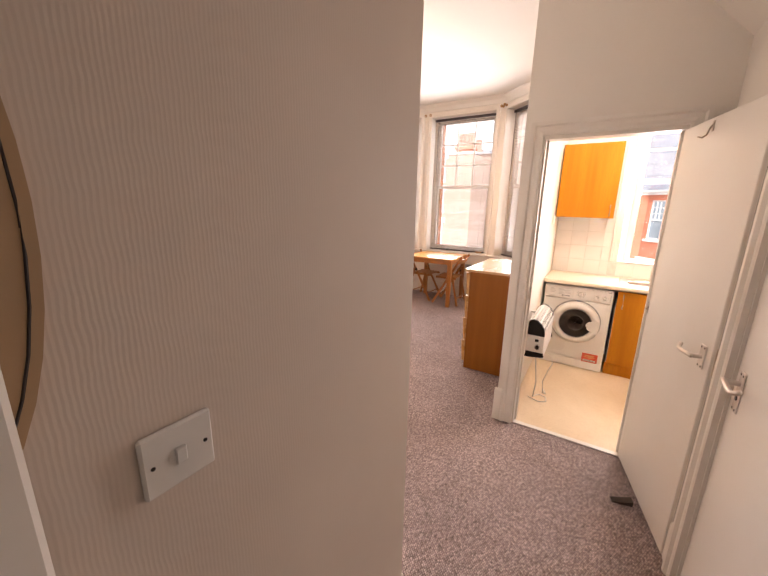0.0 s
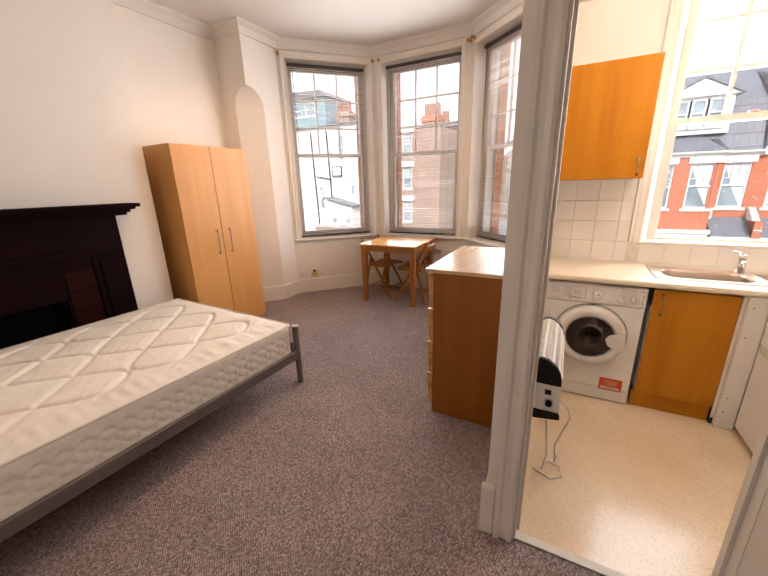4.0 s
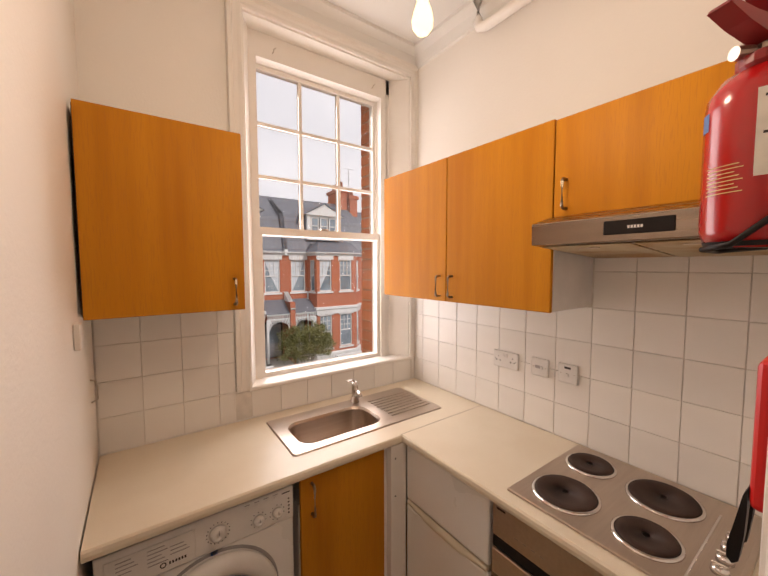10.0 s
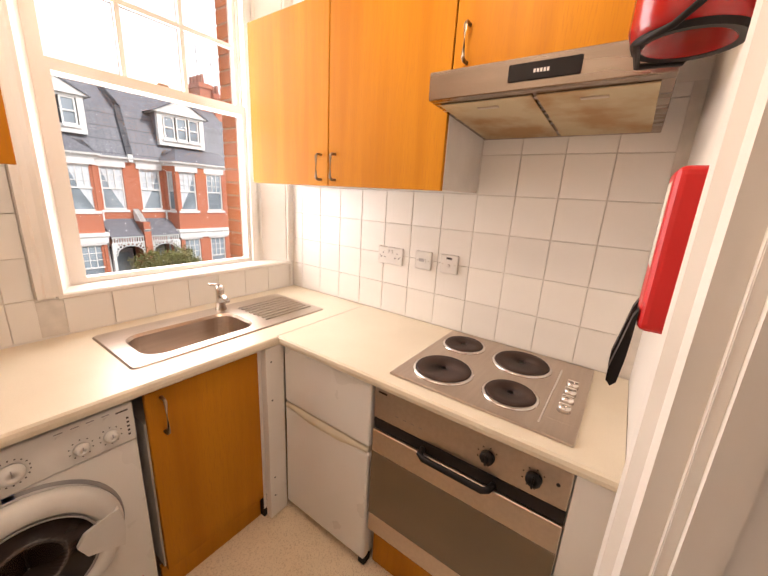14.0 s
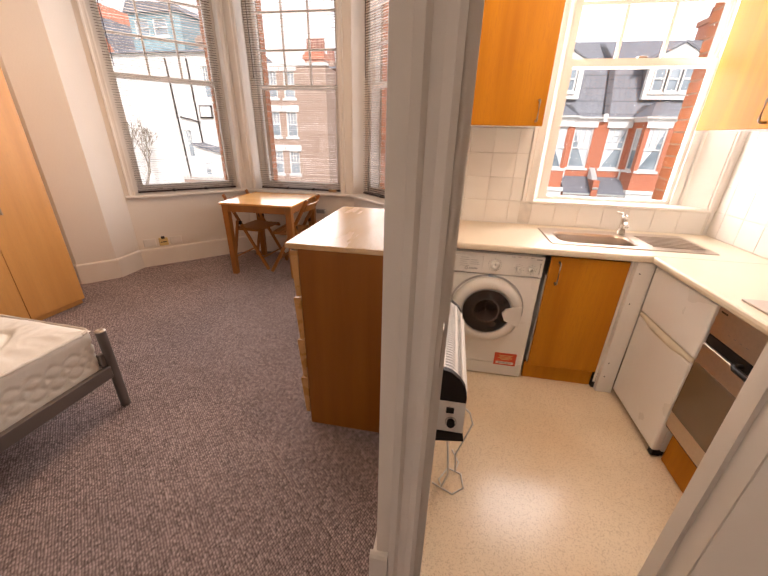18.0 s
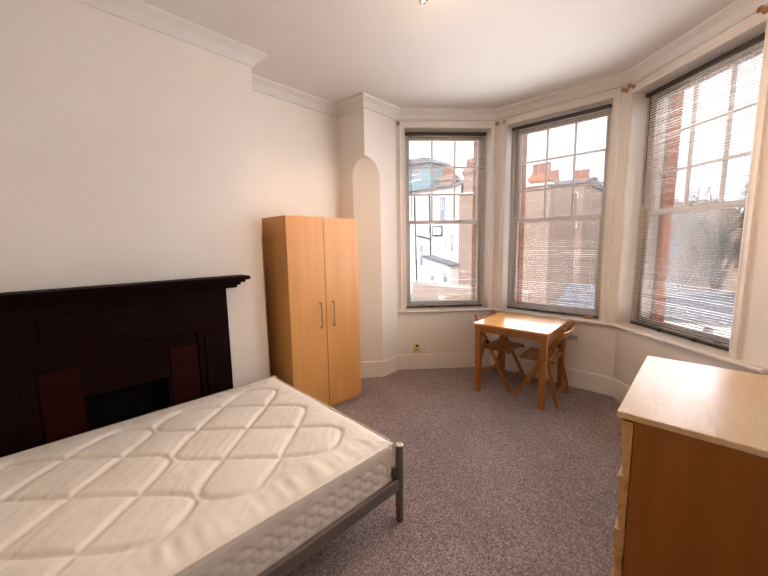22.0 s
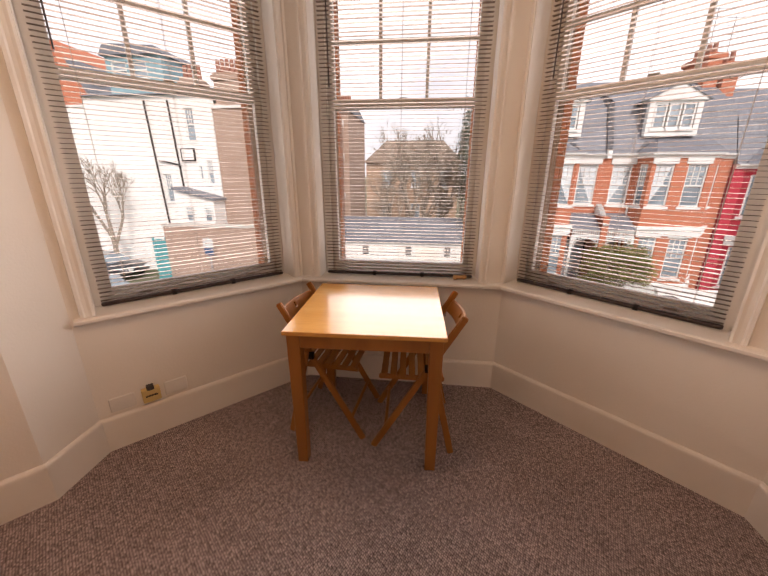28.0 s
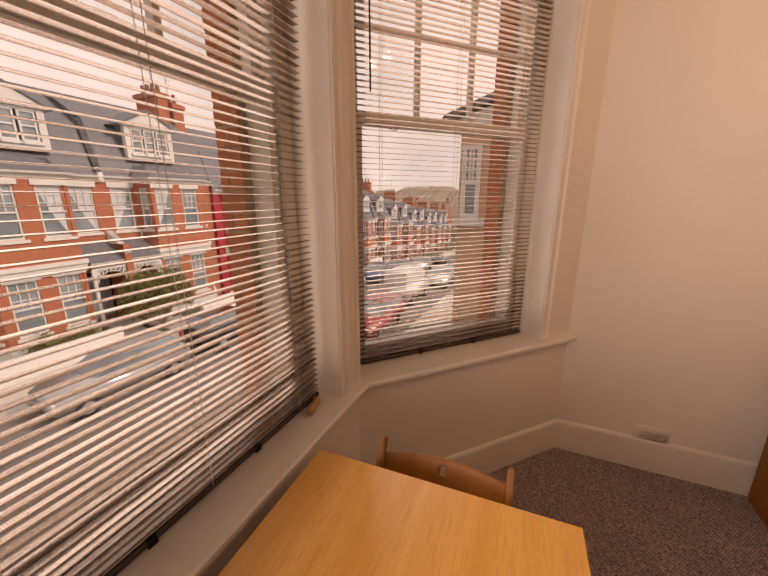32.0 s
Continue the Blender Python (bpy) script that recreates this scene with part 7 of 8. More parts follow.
def terraced_house(label, curtains=True, brick=RED_BRICK):
    """A house of the red brick terrace in its own axes: party wall at x = 0, the canted bay towards +x, the street at -y."""
    h = thing("terraced_house", label, "house", "red brick terrace")
    w, depth = HOUSE_W - 0.02, 9.0
    z1 = 2.62
    # front wall, with holes for the single window, door and bay
    part("wall", wall(w, 0.35, GROUND, z1, [(0.37, 1.36, 0.02, 2.12), (0.14, 1.44, GROUND + .5, -1.85)], None), brick, h, "brick front")
    part("side_wall", add_box(bmesh.new(), w - .30, w, 0.35, depth, GROUND, z1), SIDE_BRICK, h, "brick gable wall")
    part("side_wall", add_box(bmesh.new(), 0, 0.10, 0.35, depth, GROUND, z1), SIDE_BRICK, h)
    far_window(h, UP, 0.37, 1.36, 0.02, 2.12, 0.10, True, curtains)
    part("lintel", add_box(bmesh.new(), 0.24, 1.49, -0.06, 0.02, 2.122, 2.40), STONE, h, "white lintel")
    # canted bay
    bx0, bx1, d, fl, fr_ = 1.52, 5.60, 0.95, 1.75, 4.74
    bay = [(bx0, 0.0), (fl, -d), (fr_, -d), (bx1, 0.0)]
    front = [(1.88, 2.84), (3.46, 4.40)]
    storeys = ((-3.85, -1.60), (0.02, 2.12))
    part("bay_wall", wall(fr_ - fl, 0.3, GROUND, z1, [(a - fl, c - fl, z0, zt) for a, c in front for z0, zt in storeys], Matrix.Translation((fl, -d, 0))), brick, h, "brick bay")
    for p, q in ((bay[0], bay[1]), (bay[2], bay[3])):
        m = side(p, q)
        n = (Vector(q) - Vector(p)).length
        part("bay_wall", wall(n, 0.25, GROUND, z1, [(0.24, n - .24, z0, zt) for z0, zt in storeys], m @ Matrix.Scale(1, 4)), brick, h, "brick side of the bay")
        for z0, zt in storeys:
            far_window(h, m, 0.24, n - .24, z0, zt, 0.10)
    for i, (a, c) in enumerate(front):
        for z0, zt in storeys:
            far_window(h, Matrix.Translation((0, -d, 0)), a, c, z0, zt, 0.10, True, curtains and i == 0 and z0 > 0)
    edge = [(0.0, 0.0), bay[0], bay[1], bay[2], bay[3], (w, 0.0)]
    part("cornice", sweep([(0.0, 2.40), (0.06, 2.40), (0.10, 2.50), (0.22, 2.56), (0.24, 2.64), (0.0, 2.64)], edge), STONE, h, "white moulded cornice")
    part("string_course", sweep([(0.0, -1.52), (0.08, -1.52), (0.10, -1.25), (0.16, -1.18), (0.16, -1.02), (0.0, -1.02)], edge[1:5]), STONE, h, "white string course")
    part("plinth_course", sweep([(0.0, GROUND), (0.10, GROUND), (0.10, GROUND + .55), (0.03, GROUND + .62), (0.0, GROUND + .62)], edge[1:5]), STONE, h, "white painted plinth")
    for a, c in front:
        part("lintel", add_box(bmesh.new(), a - .12, c + .12, -d - .05, -d + .02, 2.122, 2.40), STONE, h, "white lintel")
        part("lintel", add_box(bmesh.new(), a - .12, c + .12, -d - .05, -d + .02, -1.598, -1.52), STONE, h, "white lintel")
    # mansard roof and its skirt over the bay
    rt = bmesh.new()
    prism([(-0.05, 2.645), (0.75, 4.95), (3.4, 6.75), (6.6, 4.9), (depth, 2.645)], 0.0, w, rt, Matrix(((0, 0, 1, 0), (1, 0, 0, 0), (0, 1, 0, 0), (0, 0, 0, 1))))
    roof = part("roof", rt, SLATE, h, "dark slate mansard roof")
    sk = bmesh.new()
    low = [sk.verts.new((x + (-.2 if i == 0 else .2 if i == 3 else 0), y - .18, 2.648)) for i, (x, y) in enumerate(bay)]
    up = [sk.verts.new((x, 0.27, 3.45)) for x in (bx0 + .4, bx0 + .9, bx1 - 1.2, bx1 - .6)]
    for i in range(3):
        sk.faces.new((low[i], low[i + 1], up[i + 1], up[i]))
    sk.faces.new((low[0], up[0], up[1], up[2], up[3], low[3]))
    part("bay_roof", sk, SLATE, roof, "lead-grey bay roof")
    part("party_parapet", prism([(-0.12, 2.84), (0.70, 5.2), (3.4, 6.72), (3.4, 6.4), (0.8, 4.9), (0.10, 2.84)], -0.14, 0.14, m=Matrix(((0, 0, 1, 0), (1, 0, 0, 0), (0, 1, 0, 0), (0, 0, 0, 1)))), SLATE, roof)
    part("hopper", add_box(bmesh.new(), -0.10, 0.10, -0.20, -0.02, 2.42, 2.80), STONE, h, "white rainwater hopper")
    # dormer
    dx0, dx1 = 1.55, 4.05
    dm = part("dormer", wall(dx1 - dx0, 0.25, 3.50, 5.16, [(0.25, 2.25, 3.86, 5.04)], Matrix.Translation((dx0, 0.02, 0))), STONE, h, "white dormer")
    part("dormer_cheek", add_box(bmesh.new(), dx0, dx1, 0.27, 2.2, 3.7, 5.16), SLATE, dm)
    part("pediment", prism([(dx0 - .2, 5.16), (dx1 + .2, 5.16), ((dx0 + dx1) / 2, 5.94)], -0.10, 2.4, m=XZ), STONE, dm, "white pediment")
    part("pediment_roof", prism([(dx0 - .30, 5.17), ((dx0 + dx1) / 2, 6.06), (dx1 + .30, 5.17), (dx1 + .2, 5.17), ((dx0 + dx1) / 2, 5.95), (dx0 - .2, 5.17)], -0.16, 2.6, m=XZ), SLATE, dm)
    for k in range(3):
        a = dx0 + .25 + k * 2.0 / 3
        far_window(h, Matrix.Translation((0, 0.02, 0)), a + .05, a + 2.0 / 3 - .05, 3.86, 5.04, 0.08, False, False, "dormer_window")
    # porch, one half of a pair
    pr = part("porch_roof", prism([(-1.15, -1.25), (0.0, -0.45), (0.0, -1.25)], 0.0, 1.6, m=Matrix(((0, 0, 1, 0), (1, 0, 0, 0), (0, 1, 0, 0), (0, 0, 0, 1)))), SLATE, h, "slate porch roof")
    fr = bmesh.new()
    add_box(fr, 0.05, 1.58, -1.12, -1.06, -1.32, -1.25)
    add_box(fr, 0.05, 1.58, -1.12, -1.06, -1.60, -1.54)
    for k in range(14):
        x = 0.10 + k * 0.110
        add_box(fr, x - .02, x + .02, -1.11, -1.07, -1.54, -1.32)
    for k in range(12):
        t = math.pi * k / 11
        x, z = 0.815 - 0.66 * math.cos(t), -2.12 + 0.46 * math.sin(t)
        lathe([(0.10, 0), (0.10, 0.04), (0.06, 0.04), (0.06, 0)], 8, Matrix.Translation((x, -1.07, z)) @ pose(0, 0, 0, 90, 0, 0), fr, True)
        add_box(fr, x - .03, x + .03, -1.11, -1.07, z + .06, -1.60)
    part("fretwork", fr, STONE, pr, "white fretwork valance")
    for x in (0.08, 1.55):
        part("porch_post", add_box(bmesh.new(), x - .06, x + .06, -1.14, -1.02, GROUND + .5, -1.60), STONE, h, "white porch post")
    part("brick_pier", add_box(bmesh.new(), -0.16, 0.16, -1.2, 0.0, GROUND, -0.55), RED_BRICK, h)
    part("bracket", prism([(-1.25, -0.95), (-0.55, -0.30), (0.0, 0.05), (0.0, -0.45), (-1.1, -1.2)], -0.14, 0.14, m=Matrix(((0, 0, 1, 0), (1, 0, 0, 0), (0, 1, 0, 0), (0, 0, 0, 1)))), STONE, h, "white scrolled bracket")
    dr = part("front_door", add_box(bmesh.new(), 0.30, 1.30, 0.25, 0.32, GROUND + .5, -2.05), PAINTS[0] if curtains else TEAL, h, "pale blue front door")
    part("door_panel", add_box(bmesh.new(), 0.45, 1.15, 0.23, 0.26, -3.3, -2.25), FAR_GLASS, dr)
    part("porch_back", add_box(bmesh.new(), 0.15, 1.43, 0.36, 0.42, GROUND + .4, -1.8), BLACK, h)
    part("step", add_box(bmesh.new(), 0.15, 1.43, -1.6, 0.25, GROUND, GROUND + .5), PAVING, h, "tiled front step")
    part("drainpipe", rod((1.48, -0.08, GROUND), (1.48, -0.08, 0.0), 0.05, 10), STONE, h, "white drainpipe")
    # chimney on the party wall's far side
    cm = part("chimney", add_box(bmesh.new(), w - .75, w - .05, 2.6, 4.6, 4.6, 7.9), RED_BRICK, h, "brick chimney stack")
    part("chimney_cap", add_box(bmesh.new(), w - .85, w + .05, 2.5, 4.7, 7.6, 7.85), RED_BRICK, cm)
    for k in range(4):
        part("chimney_pot", rod((w - .4, 2.9 + k * .46, 7.9), (w - .4, 2.9 + k * .46, 8.45), 0.14, 10, 0.11), TERRACOTTA, cm)
    ae = part("aerial", rod((w - .4, 3.4, 7.9), (w - .4, 3.4, 10.2), 0.025, 6), PLASTIC_G, cm, "thin aerial mast")
    for k, dz in enumerate((0.0, .35, .8)):
        part("aerial_arm", rod((w - .4 - .45 + .1 * k, 3.4, 10.15 - dz), (w - .4 + .45 - .1 * k, 3.4, 10.15 - dz), 0.018, 5), PLASTIC_G, ae)
    # garden wall
    part("garden_wall", add_box(bmesh.new(), 2.0, w, -3.35, -3.13, GROUND, GROUND + .85), RENDER, h, "low white painted garden wall")
    part("wall_coping", add_box(bmesh.new(), 1.95, w, -3.40, -3.08, GROUND + .855, GROUND + .95), STONE, h)
    part("garden_path", add_box(bmesh.new(), 0.2, 1.8, -3.3, -1.6, GROUND + .002, GROUND + .06), PAVING, h)
    return h


PARTY_X = 8.79
house_b = terraced_house("red brick terraced house with a white bay, dormer and slate roof")
house_b.matrix_basis = Matrix.Translation((PARTY_X, FRONT, 0))
MIRROR = Matrix.Scale(-1, 4, (1, 0, 0))


def mirrored(ob, m):
    c = copy_thing(ob, m)
    c.matrix_basis = m
    return c


house_a = mirrored(house_b, Matrix.Translation((PARTY_X, FRONT, 0)) @ MIRROR)
# the end of the row: a tan gable that rises past the slates, with a chimney breast
gable_ = part("gable_wall", prism([(-0.02, GROUND), (-0.02, 2.95), (0.70, 5.35), (2.2, 6.2), (2.2, 8.2), (4.4, 8.2), (4.4, 6.3), (6.8, 5.0), (9.0, 2.95), (9.0, GROUND)], HOUSE_W - .015, HOUSE_W + .22, m=YZ), SIDE_BRICK, house_a, "tan stock brick gable")
part("gable_coping", prism([(-0.10, 2.95), (0.66, 5.45), (2.2, 6.32), (2.2, 6.2), (0.72, 5.33), (0.0, 2.95)], HOUSE_W - .03, HOUSE_W + .26, m=YZ), STONE, gable_, "pale stone coping")
house_c = terraced_house("terraced house of crimson painted brick with white windows", False, CRIMSON)
house_c.matrix_basis = Matrix.Translation((PARTY_X + 2 * HOUSE_W, FRONT - .2, -0.5)) @ MIRROR
SLIM = Matrix.Diagonal((0.78, 1, 0.9, 1))
mirrored(house_b, Matrix.Translation((PARTY_X + 2 * HOUSE_W, FRONT - .2, -0.9)) @ SLIM)
# narrower pairs step down the hill
for x_, drop_ in ((30.75, -1.62), (40.2, -3.25), (49.9, -4.5), (59.2, -5.5), (68.6, -6.3), (78.0, -6.9)):
    pair_ = Matrix.Translation((x_, FRONT + .4, drop_)) @ SLIM
    mirrored(house_b, pair_ @ MIRROR)
    mirrored(house_b, pair_)


def leafy(name, label, category, place, size, count, material, seed, spread=0.12):
    """A shrub: a short stem with limbs, and a crown of many small tilted leaves in clumps."""
    rnd = random.Random(seed)
    t = thing(name, label, category, place=Matrix.Translation(place))
    b = bmesh.new()
    for k in range(7):
        a = rnd.uniform(0, 6.28)
        tip = Vector((math.cos(a) * size[0] * .55, math.sin(a) * size[1] * .55, size[2] * rnd.uniform(.45, .8)))
        hose([(0, 0, 0), tip * 0.35 + Vector((0, 0, .1)), tip], 0.035, 6, b)
    part("stem", b, BARK, t)
    verts, faces = [], []
    for k in range(count // 40):
        a, e, r = rnd.uniform(0, 6.28), rnd.uniform(-0.45, 1.0), rnd.uniform(0.55, 1.0)
        c = Vector((math.cos(a) * math.cos(e) * size[0] * r, math.sin(a) * math.cos(e) * size[1] * r, size[2] * (0.5 + 0.5 * math.sin(e) * r)))
        for q in range(40):
            p = c + Vector((rnd.gauss(0, spread), rnd.gauss(0, spread), rnd.gauss(0, spread)))
            u = Vector((rnd.gauss(0, 1), rnd.gauss(0, 1), rnd.gauss(0, .6))).normalized() * rnd.uniform(.035, .075)
            w = u.cross(Vector((rnd.gauss(0, 1), rnd.gauss(0, 1), rnd.gauss(0, 1))).normalized()) * 0.6
            i = len(verts)
            verts += [p - u, p + w, p + u, p - w]
            faces.append((i, i + 1, i + 2, i + 3))
    data = bpy.data.meshes.new("crown")
    data.from_pydata([tuple(v) for v in verts], [], faces)
    data.materials.append(material)
    ob = new("crown", data)
    ob.parent = t
    tagged(ob, kind="stuff")
    return t


leafy("bush", "round evergreen bush in the front garden", "bush", (9.2, 21.7, GROUND), (1.75, 1.15, 3.15), 12000, LEAF, 5)
leafy("bush", "clipped evergreen hedge in a front garden", "bush", (5.2, 21.7, GROUND), (1.3, 0.7, 1.2), 3600, LEAF, 6)
leafy("ivy", "dark ivy climbing the gable at the end of the terrace", "ivy", (2.5, 35.0, GROUND), (0.6, 1.8, 13.2), 14000, IVY, 7, spread=0.20)
leafy("bush", "low evergreen shrub in a front garden", "bush", (22.0, 21.5, GROUND), (1.4, 0.8, 1.6), 3000, LEAF, 8)


def bare_tree(label, place, height, seed):
    """A winter tree: trunk, limbs and a haze of twigs, without leaves."""
    rnd = random.Random(seed)
    t = thing("tree", label, "tree", "bare trees", Matrix.Translation(place))
    limbs = bmesh.new()
    verts, faces = [], []

    def grow(p, d, length, r, level):
        q = p + d * length
        if level < 3:
            rod(p, q, r, 7 if level < 2 else 5, r * .68, limbs, False)
        else:
            s = d.orthogonal().normalized() * max(r, .016)
            i = len(verts)
            verts.extend([p - s, p + s, q])
            faces.append((i, i + 1, i + 2))
        if level == 5:
            return
        for k in range(3 if level < 2 else 4):
            e = (d + Vector((rnd.uniform(-1, 1), rnd.uniform(-1, 1), rnd.uniform(-.15, .75))) * (.62 if level else .55)).normalized()
            grow(p + d * length * rnd.uniform(.6, 1.0), e, length * rnd.uniform(.58, .80), r * .58, level + 1)

    grow(Vector((0, 0, 0)), Vector((rnd.uniform(-.05, .05), 0, 1)), height * .34, height * .022, 0)
    part("trunk", limbs, BARK, t, "grey trunk with bare limbs")
    data = bpy.data.meshes.new("twigs")
    data.from_pydata([tuple(v) for v in verts], [], faces)
    data.materials.append(BARK)
    ob = new("twigs", data)
    ob.parent = t
    tagged(ob, kind="stuff")
    return t


for k_, (x_, y_, h_) in enumerate(((-2.0, 31, 11.0), (0.8, 34, 8.6), (-4.2, 36, 9.6), (2.6, 39, 8.0), (-1.0, 41, 10.5), (-3.2, 29.5, 7.0), (3.4, 33, 7.5), (-0.2, 29.2, 6.5), (0.9, 37, 13.5), (-2.6, 38, 12.0), (-0.8, 33, 9.5))):
    bare_tree("bare winter tree behind the garden wall", (x_, y_, GROUND), h_, 20 + k_)

# the white house across the road, the brown house joined to it, and what stands before them
white = thing("white_house", "white rendered house with black drainpipes and a blue-green roof room", "house")
WX0_, WX1_, WY_ = -21.6, -13.4, 24.0
holes_ = [(-17.2, -16.7, -0.2, 1.5), (-15.2, -14.6, 3.4, 5.2), (-14.2, -13.8, 0.9, 2.3), (-14.75, -14.5, 1.2, 2.0)]
part("wall", wall(WX1_ - WX0_, 0.3, GROUND, 5.9, [(a - WX0_, c - WX0_, z0, z1) for a, c, z0, z1 in holes_], Matrix.Translation((WX0_, WY_, 0))), RENDER, white, "white rendered wall")
part("end_wall", add_box(bmesh.new(), WX0_, WX0_ + .3, WY_ + .3, 33, GROUND, 5.9), RENDER, white)
part("wing_wall", wall(4.4, 1.05, GROUND, 5.35, [(1.2, 1.9, 1.6, 3.2)], Matrix.Translation((WX0_ - 4.404, WY_ + .02, 0))), RENDER, white, "white rendered wing")
part("wing_coping", add_box(bmesh.new(), WX0_ - 4.45, WX0_ - .004, WY_ - .04, WY_ + 1.1, 5.352, 5.47), STONE, white)
far_window(white, Matrix.Translation((WX0_ - 4.404, WY_ + .02, 0)), 1.2, 1.9, 1.6, 3.2, 0.12)
for a_, c_, z0_, z1_ in holes_:
    far_window(white, Matrix.Translation((0, WY_, 0)), a_, c_, z0_, z1_, 0.12, z1_ - z0_ > 1)
part("roof", prism([(WY_ - .25, 5.9), (WY_ + 3.5, 7.0), (33, 5.9)], WX0_, WX1_, m=Matrix(((0, 0, 1, 0), (1, 0, 0, 0), (0, 1, 0, 0), (0, 0, 0, 1)))), SLATE, white, "low slate roof")
rr_ = part("roof_room", wall(3.6, 3.0, 5.95, 8.1, [(0.3, 1.3, 6.9, 7.8), (1.6, 2.6, 6.9, 7.8)], Matrix.Translation((-20.0, WY_ + .5, 0))), ROOF_TEAL, white, "blue-green roof room")
part("roof_room_top", prism([(-20.2, 8.1), (-16.2, 8.1), (-16.6, 8.5), (-19.8, 8.7)], WY_ + .3, WY_ + 3.7, m=XZ), SLATE, rr_)
for a_ in (-19.7, -18.4):
    far_window(white, Matrix.Translation((0, WY_ + .5, 0)), a_, a_ + 1.0, 6.9, 7.8, 0.1, False)
part("lean_to", prism([(-15.7, GROUND), (-13.35, GROUND), (-13.35, 0.0), (-15.7, 0.6)], WY_ - 1.2, WY_ - .005, m=XZ), RENDER, white, "white lean-to")
part("lean_to_roof", prism([(-15.8, 0.62), (-13.2, 0.0), (-13.2, 0.12), (-15.8, 0.76)], WY_ - 1.35, WY_, m=XZ), SLATE, white, "sloping slate roof")
for x_ in (-15.15, -13.95):
    far_window(white, Matrix.Translation((0, WY_ - 1.2, 0)), x_, x_ + .5, -1.25, -0.35, -0.04, True)
for x_ in (-17.4, -15.9):
    part("drainpipe", rod((x_ - .15, WY_ - .08, 5.6), (x_ + .2, WY_ - .08, GROUND), 0.055, 8), BLACK, white, "black drainpipe")
part("pipe_branch", hose([(-17.2, WY_ - .1, 2.3), (-16.2, WY_ - .1, 2.1), (-15.8, WY_ - .1, 2.0)], 0.045, 8), BLACK, white)
sg_ = part("wall_sign", add_box(bmesh.new(), -15.7, -14.8, WY_ - .12, WY_ - .04, 2.25, 3.0), BLACK, white, "small framed sign board")
part("sign_face", add_box(bmesh.new(), -15.62, -14.88, WY_ - .135, WY_ - .12, 2.33, 2.92), RENDER, sg_)


def chimney_stack(parent, x0, x1, y, z0, z1, pots, material):
    c = part("chimney", add_box(bmesh.new(), x0, x1, y, y + .9, z0, z1), material, parent, "brick chimney stack")
    part("chimney_cap", add_box(bmesh.new(), x0 - .1, x1 + .1, y - .1, y + 1.0, z1 - .4, z1 - .15), material, c)
    for k in range(pots):
        x = x0 + (x1 - x0) * (k + .5) / pots
        part("chimney_pot", rod((x, y + .45, z1), (x, y + .45, z1 + .75), 0.14, 9, 0.11), TERRACOTTA, c, "terracotta pot")


chimney_stack(white, -15.8, -14.6, WY_ + 1.0, 5.9, 7.0, 4, STOCK_BRICK)
gable = thing("red_house", "red brick gabled house beyond the white house", "house")
part("wall", prism([(-31.0, GROUND), (-21.7, GROUND), (-21.7, 5.6), (-23.0, 8.0), (-24.2, 9.4), (-26.4, 9.4), (-31.0, 6.0)], 25.2, 32, m=XZ), RED_BRICK, gable, "red brick gable wall")
for z_ in (-3.4, 0.2, 3.4):
    far_window(gable, Matrix.Translation((0, 25.2, 0)), -24.6, -23.6, z_, z_ + 1.8, -0.04)
part("barge", prism([(-21.4, 5.4), (-23.1, 8.3), (-23.1, 8.05), (-21.7, 5.4)], 25.0, 32.2, m=XZ), SLATE, gable)
brown = thing("brown_house", "brown brick house with chimney stacks and white windows", "house")
side_win_ = [(a, a + .72, z0, z0 + 1.45) for a in (-10.9, -9.75) for z0 in (3.45, 1.25, -1.05)]
part("flank_wall", wall(6.38, 5.85, GROUND, 5.15, [(a + 13.38, c + 13.38, z0, z1) for a, c, z0, z1 in side_win_], Matrix.Translation((-13.38, WY_ + .05, 0))), STOCK_BRICK, brown, "brown brick flank")
part("coping", add_box(bmesh.new(), -13.38, -6.9, WY_ - .05, WY_ + .4, 5.155, 5.3), STONE, brown, "pale parapet coping")
for a_, c_, z0_, z1_ in side_win_:
    far_window(brown, Matrix.Translation((0, WY_ + .05, 0)), a_, c_, z0_, z1_, 0.10)
    part("lintel", add_box(bmesh.new(), a_ - .18, c_ + .18, WY_ - .02, WY_ + .07, z1_ + .002, z1_ + .36), STONE, brown, "white lintel")
part("drainpipe", rod((-11.2, WY_ - .03, GROUND), (-11.2, WY_ - .03, 5.0), 0.06, 8), BLACK, brown, "black drainpipe")
win_ = [(-8.2, -7.2, z0, z1) for z0, z1 in ((3.55, 4.85), (0.95, 2.65), (-1.9, -0.15), (-4.2, -2.6))]
part("front_wall", wall(4.6, 0.3, GROUND, 5.9, [(a + 11.2, c + 11.2, z0, z1) for a, c, z0, z1 in win_], Matrix.Translation((-11.2, 30, 0))), STOCK_BRICK, brown, "brown brick front")
for a_, c_, z0_, z1_ in win_:
    far_window(brown, Matrix.Translation((0, 30, 0)), a_, c_, z0_, z1_, 0.10)
    part("lintel", add_box(bmesh.new(), a_ - .25, c_ + .25, 29.93, 30.02, z1_ + .002, z1_ + .40), STONE, brown, "white lintel")
part("roof", prism([(29.7, 5.9), (33, 6.7), (37, 5.9)], -11.3, -6.5, m=Matrix(((0, 0, 1, 0), (1, 0, 0, 0), (0, 1, 0, 0), (0, 0, 0, 1)))), SLATE, brown, "slate roof")
